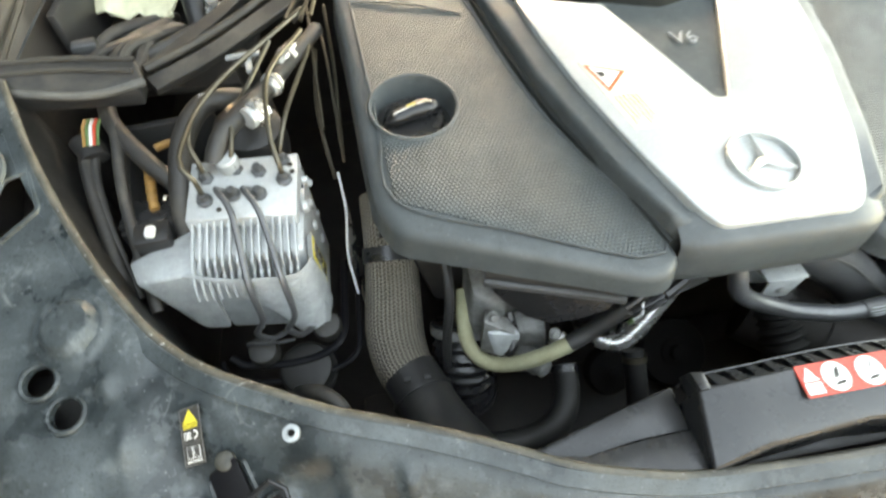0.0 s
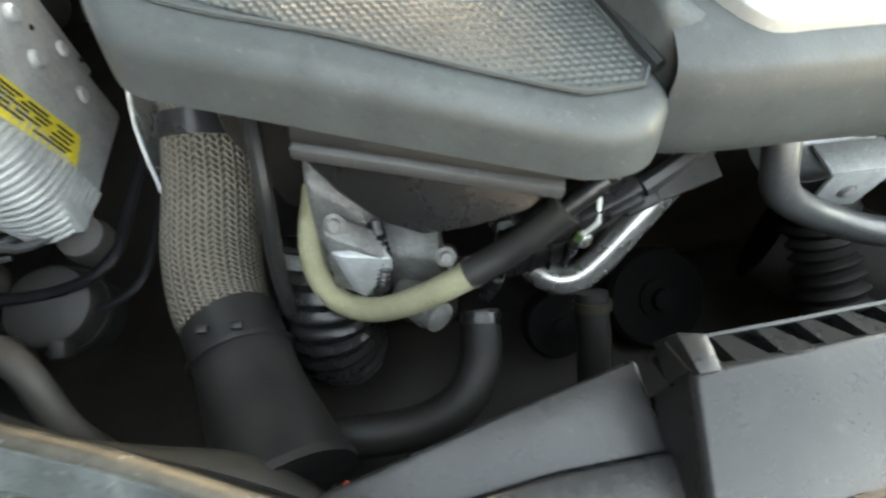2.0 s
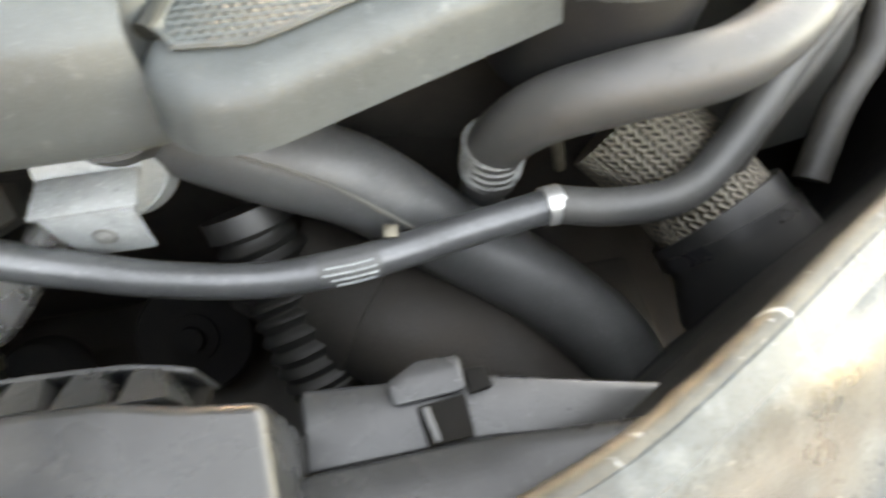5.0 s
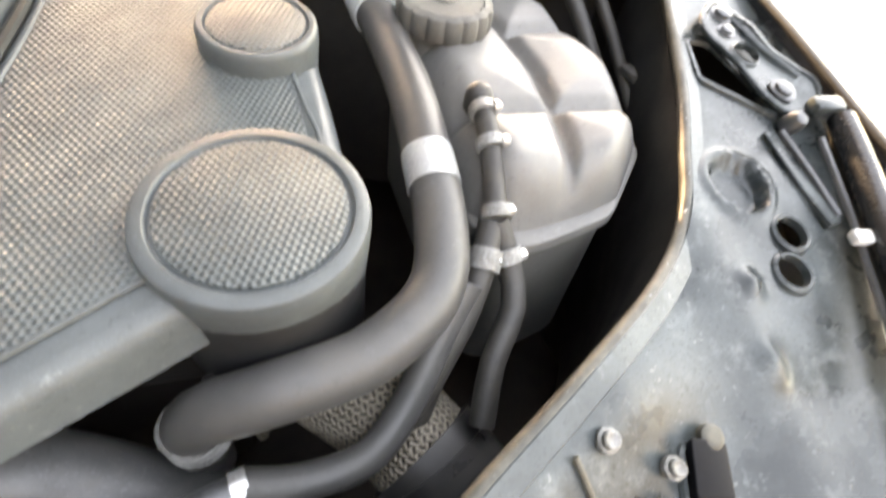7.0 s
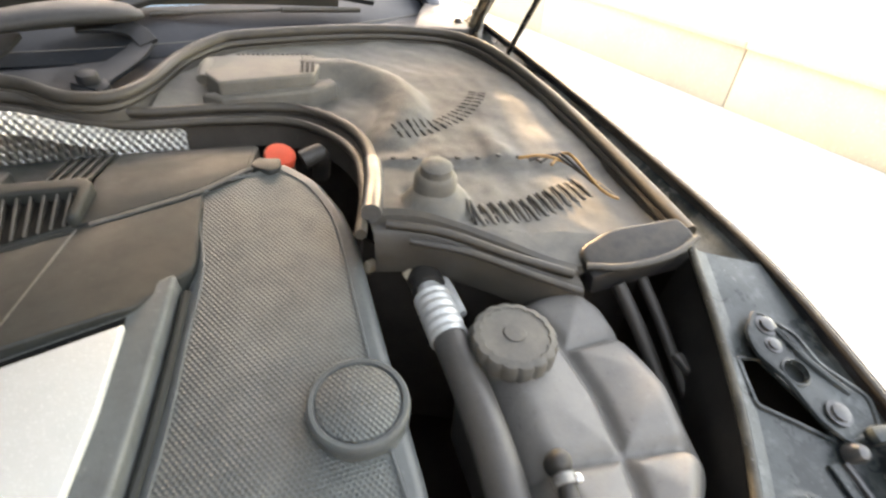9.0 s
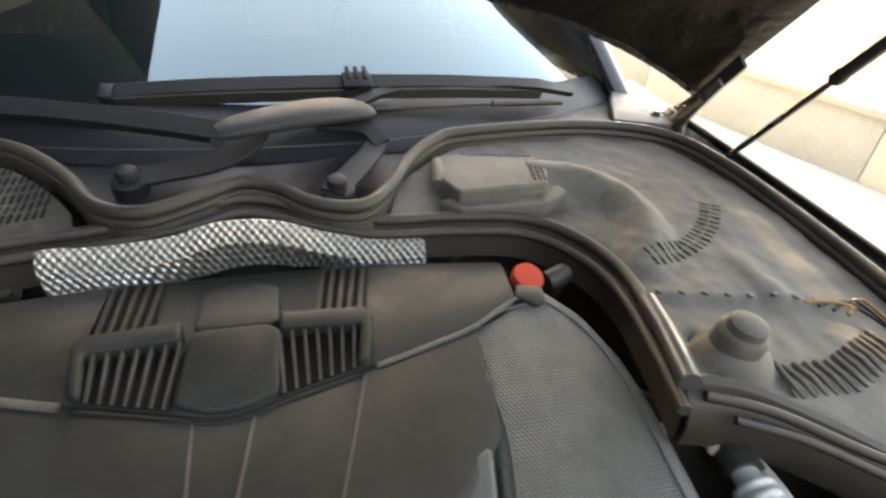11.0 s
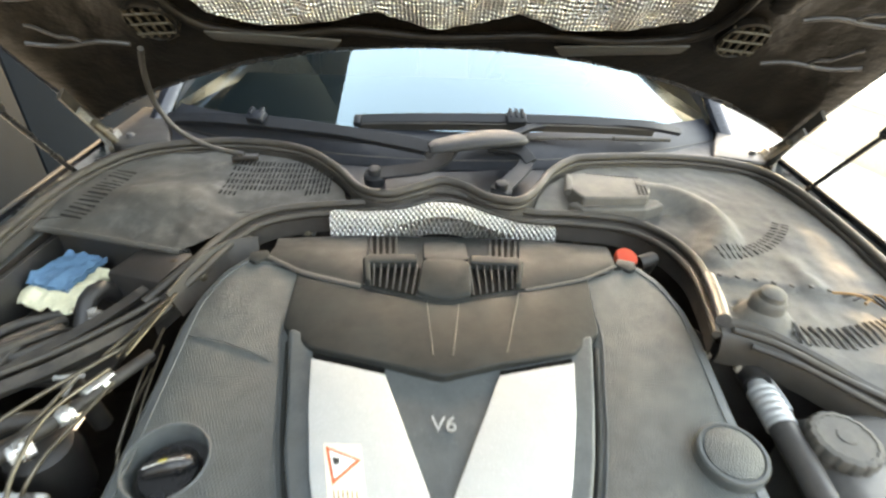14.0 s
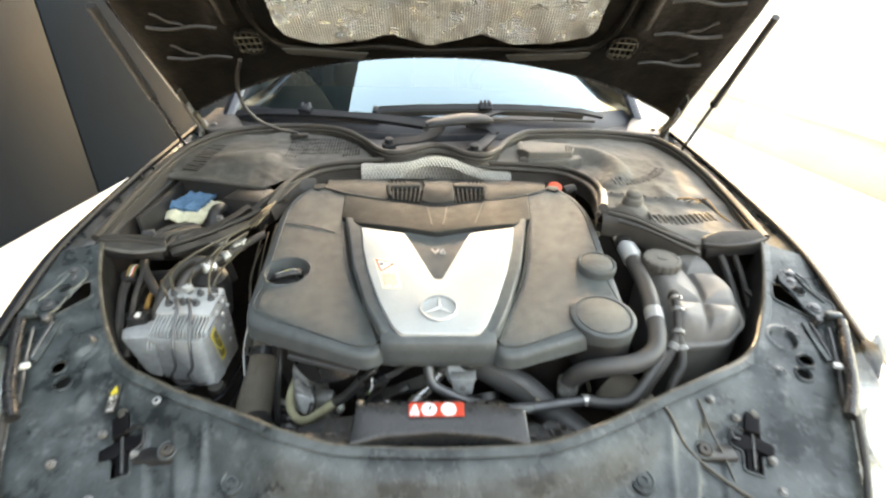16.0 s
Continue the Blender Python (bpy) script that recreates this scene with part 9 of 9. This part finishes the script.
part("hose", tube([(-0.468, 0.895, 1.012), (-0.54, 0.900, 1.025), (-0.61, 0.905, 1.06), (-0.645, 0.90, 1.12), (-0.63, 0.86, 1.20), (-0.59, 0.80, 1.26)], 0.0058, 10), "rubber", hood_cable)

# centre cowl panel with the wiper spindles
top_line = [tuple(np.array(glass_point(u, 0.035)) - (0, 0, 0.008)) for u in np.linspace(-1, 1, 61)]
low_line = even([(-0.83, 0.90, 0.985), (-0.72, 0.945, 0.996), (-0.55, 0.975, 1.003), (-0.42, 0.958, 1.004), (-0.318, 0.912, 1.002), (-0.240, 0.842, 0.992), (-0.180, 0.762, 0.982), (-0.120, 0.738, 0.980), (-0.005, 0.788, 0.988), (0.090, 0.735, 0.980), (0.150, 0.720, 0.980), (0.195, 0.765, 0.984), (0.240, 0.843, 0.994), (0.345, 0.922, 1.002), (0.55, 0.962, 1.0), (0.70, 0.957, 0.995), (0.83, 0.90, 0.985)], 61)
mid1 = [tuple(np.array(p) * 0.65 + np.array(q) * 0.35 - (0, 0, 0.012)) for p, q in zip(top_line, low_line)]
mid2 = [tuple(np.array(p) * 0.25 + np.array(q) * 0.75 - (0, 0, 0.010)) for p, q in zip(top_line, low_line)]
cowl_panel = part("cowl_panel", sheet([[(x, y, z - 0.006) for x, y, z in top_line], mid1, mid2, low_line], 0.003), "cowl_dark", car, "dark plastic cowl panel below the windscreen")
part("scuttle_under", sheet([[(x, 0.70 + 0.02 * math.cos(4 * x), 0.930) for x in np.linspace(-0.80, 0.80, 24)], [(x, 1.0, 0.945) for x in np.linspace(-0.82, 0.82, 24)]], 0.003), "deep", cowl_panel)

part("glass_foot", tube([tuple(np.array(glass_point(u, -0.006)) - (0, 0, 0.004)) for u in np.linspace(-1, 1, 41)], 0.0055, 8, raw=True), "rubber", windscreen, "rubber foot of the windscreen")


def spindle(at, wiper):
    part("washer", turned([(0.024, -0.03), (0.024, 0.0), (0.021, 0.0025), (0.014, 0.003)], at, (0, -0.2, 1), 24), "wiper", wiper)
    part("spindle_cap", turned([(0.0145, 0.0), (0.0145, 0.009), (0.0125, 0.0135), (0.006, 0.0150)], (at[0], at[1], at[2] + 0.004), (0, -0.2, 1), 18), "wiper", wiper, "domed spindle cap")


wiper_r = thing("wiper", (0.12, 0.76, 1.0), "black windscreen wiper with a wide grey arm", "wiper", "wipers")
spindle((0.122, 0.758, 1.004), wiper_r)
part("crank", strap([(0.116, 0.744, 1.006), (0.128, 0.765, 1.008), (0.152, 0.800, 1.014), (0.178, 0.838, 1.022, 0.92), (0.190, 0.862, 1.030, 0.85)], 0.036, 0.006, (0, -0.35, 1)), "wiper", wiper_r, "flat bent steel crank")
part("crank", strap([(0.198, 0.856, 1.030), (0.180, 0.880, 1.044), (0.150, 0.892, 1.050), (0.10, 0.895, 1.052)], 0.030, 0.006, (0, -0.5, 1)), "wiper", wiper_r)
part("arm_cover", tube([(-0.034, 0.838, 1.060, 0.62), (-0.02, 0.842, 1.063, 0.80), (0.02, 0.856, 1.067, 0.95), (0.08, 0.880, 1.069, 1.12), (0.140, 0.905, 1.066, 1.08), (0.176, 0.919, 1.060, 0.82), (0.190, 0.925, 1.056, 0.42)], 0.036, 22, 0.008, squash=0.42), "wiper_cap", wiper_r, "wide smooth grey wiper arm")
part("blade_arm", strap([(0.16, 0.935, 1.068), (0.24, 0.985, 1.076), (0.38, 1.016, 1.074), (0.46, 1.028, 1.070), (0.54, 1.044, 1.062, 1.5), (0.62, 1.068, 1.042, 1.2)], 0.016, 0.010, (0, -0.6, 1)), "wiper", wiper_r)
part("blade", strap([(-0.215, 1.005, 1.070), (-0.05, 0.985, 1.084), (0.15, 0.985, 1.088), (0.35, 1.010, 1.080), (0.545, 1.052, 1.060)], 0.026, 0.007, (0, -0.75, 1)), "wiper", wiper_r, "black wiper blade")
part("rubber_edge", strap([(-0.212, 0.996, 1.062), (-0.05, 0.976, 1.074), (0.15, 0.976, 1.077), (0.35, 1.000, 1.070), (0.540, 1.042, 1.052)], 0.010, 0.018, (0, -0.3, 1)), "rubber", wiper_r)
part("blade_end", box((-0.214, 1.000, 1.067), (0.020, 0.030, 0.018), 0.004, (30, 0, -6)), "wiper", wiper_r)
part("blade_clip", box((0.172, 0.978, 1.090), (0.048, 0.032, 0.014), 0.004, (34, 0, 4)), "wiper", wiper_r, "blade clip")
for t in (-1, 0, 1):
    part("clip_prong", box((0.172 + t * 0.014, 0.984, 1.100), (0.008, 0.026, 0.010), 0.002, (34, 0, 4)), "wiper", wiper_r)
part("nozzle_hose", tube([(0.20, 0.960, 1.048), (0.34, 0.975, 1.046), (0.46, 1.00, 1.04), (0.58, 1.03, 1.03)], 0.0035, 8), "rubber", wiper_r)
part("hose_sleeve", tube([(0.20, 0.960, 1.048), (0.25, 0.966, 1.047)], 0.0055, 8), "rubber", wiper_r)
part("hose_sleeve", tube([(0.42, 0.990, 1.043), (0.58, 1.03, 1.03)], 0.0060, 8), "rubber", wiper_r)

wiper_l = thing("wiper", (-0.15, 0.82, 1.0), "black windscreen wiper lying along the glass edge", "wiper", "wipers")
spindle((-0.155, 0.817, 1.004), wiper_l)
part("crank", strap([(-0.170, 0.812, 1.006, 0.9), (-0.150, 0.818, 1.008), (-0.105, 0.826, 1.012), (-0.05, 0.834, 1.018), (-0.008, 0.852, 1.030), (0.015, 0.885, 1.046)], 0.036, 0.006, (0, -0.35, 1)), "wiper", wiper_l, "flat curved steel crank")
part("arm", strap([(-0.030, 0.838, 1.064, 1.1), (-0.12, 0.872, 1.068, 1.1), (-0.26, 0.925, 1.068), (-0.44, 0.985, 1.060, 0.85), (-0.62, 1.05, 1.044, 0.7), (-0.74, 1.10, 1.022, 0.6)], 0.030, 0.013, (0, -0.6, 1)), "wiper", wiper_l)
part("arm_joint", turned([(0.009, -0.012), (0.010, 0), (0.009, 0.012)], (-0.036, 0.834, 1.050), (0.2, -1, 0.1), 14), "wiper", wiper_l)
part("blade", strap([(-0.20, 0.950, 1.052), (-0.36, 0.995, 1.058), (-0.55, 1.058, 1.048), (-0.76, 1.14, 1.020)], 0.024, 0.012, (0, -0.7, 1)), "wiper", wiper_l, "black wiper blade")
part("blade_clip", box((-0.460, 0.992, 1.072), (0.044, 0.030, 0.018), 0.004, (28, 0, -18)), "cowl_dark", wiper_l, "blade clip")
for t in (-1, 1):
    part("clip_prong", box((-0.460 + t * 0.012, 1.000, 1.083), (0.010, 0.022, 0.010), 0.002, (28, 0, -18)), "cowl_dark", wiper_l)

# heat shield behind the engine cover
rear_shield = thing("heat_shield", (0, 0.71, 0.88), "embossed silver foil heat shield behind the engine cover", "heat shield")
top = [(-0.232, 0.690, 0.972), (-0.222, 0.690, 0.977), (-0.175, 0.690, 0.975), (-0.132, 0.690, 0.977), (-0.080, 0.690, 0.983), (-0.036, 0.690, 0.997), (0.006, 0.690, 1.000), (0.046, 0.690, 0.994), (0.082, 0.690, 0.980), (0.125, 0.690, 0.966), (0.176, 0.690, 0.958), (0.226, 0.690, 0.954), (0.234, 0.690, 0.949)]
crest = even(top, 60)


def fold(dy, drop, arch=0.0):
    """One row of the foil below its crest; arch pushes the middle back into a hollow."""
    return [(x, y + dy + arch * math.exp(-((x - 0.004) / 0.118) ** 6), max(0.90, z - drop)) for x, y, z in crest]


part("foil", sheet([fold(0.016, 0.014), fold(0.008, 0.004), fold(0.001, 0.0), fold(-0.007, 0.004), fold(-0.011, 0.012), fold(-0.013, 0.020), fold(-0.014, 0.023), fold(-0.012, 0.0245, 0.021), fold(-0.011, 0.055, 0.032), fold(-0.010, 0.09, 0.044)], 0.0012), "foil", rear_shield)
part("rolled_hem", tube([(x, y + 0.002, z) for x, y, z in crest], 0.0022, 8, raw=True), "foil", rear_shield, "rolled foil hem")
red_cap = thing("red_cap", (0.354, 0.593, 0.93), "round red plastic cap behind the engine cover", "cap")
part("cap_disc", turned([(0.021, -0.012), (0.022, -0.002), (0.020, 0.002), (0.004, 0.003)], (0.354, 0.595, 0.945), (0.1, -0.35, 1), 28), "red", red_cap)
part("neck", tube([(0.356, 0.600, 0.935), (0.362, 0.615, 0.90), (0.365, 0.62, 0.85)], 0.014, 14), "black", red_cap)
rear_pipe = thing("vent_pipe", (0.40, 0.60, 0.92), "short dark pipe stub beside the red cap", "pipe")
part("stub", tube([(0.384, 0.598, 0.93), (0.408, 0.605, 0.935), (0.415, 0.62, 0.92), (0.415, 0.64, 0.88)], 0.014, 14), "rubber", rear_pipe)
for x in (-0.285, 0.285):
    stud = thing("bulkhead_stud", (x, 0.70, 0.91), "plated stud on the grimy bulkhead", "stud", "bulkhead studs")
    part("washer", turned([(0.016, 0), (0.015, 0.003), (0.008, 0.004)], (x, 0.706, 0.915), (0, -1, 0.4), 18), "black", stud)
    bolt((x, 0.703, 0.916), (0, -1, 0.4), 0.006, 0.008, parent=stud, material="zinc")
left_bracket = thing("cover_bracket", (-0.42, 0.58, 0.93), "dark bent steel bracket at the cover's rear corner", "bracket")
part("plate", sheet(between(even([(-0.455, 0.44, 0.945), (-0.44, 0.53, 0.955), (-0.405, 0.60, 0.955), (-0.36, 0.62, 0.95)], 16), even([(-0.44, 0.44, 0.90), (-0.42, 0.53, 0.905), (-0.395, 0.58, 0.905), (-0.355, 0.60, 0.90)], 16), 4), 0.003), "rubber", left_bracket)
part("rolled_edge", tube([(-0.455, 0.44, 0.946), (-0.44, 0.53, 0.956), (-0.405, 0.60, 0.956), (-0.36, 0.62, 0.951)], 0.0032, 8), "rubber_seal", left_bracket, "dusty rolled upper edge")
bolt((-0.428, 0.515, 0.930), (0.8, -0.5, 0.3), 0.0055, 0.005, parent=left_bracket)
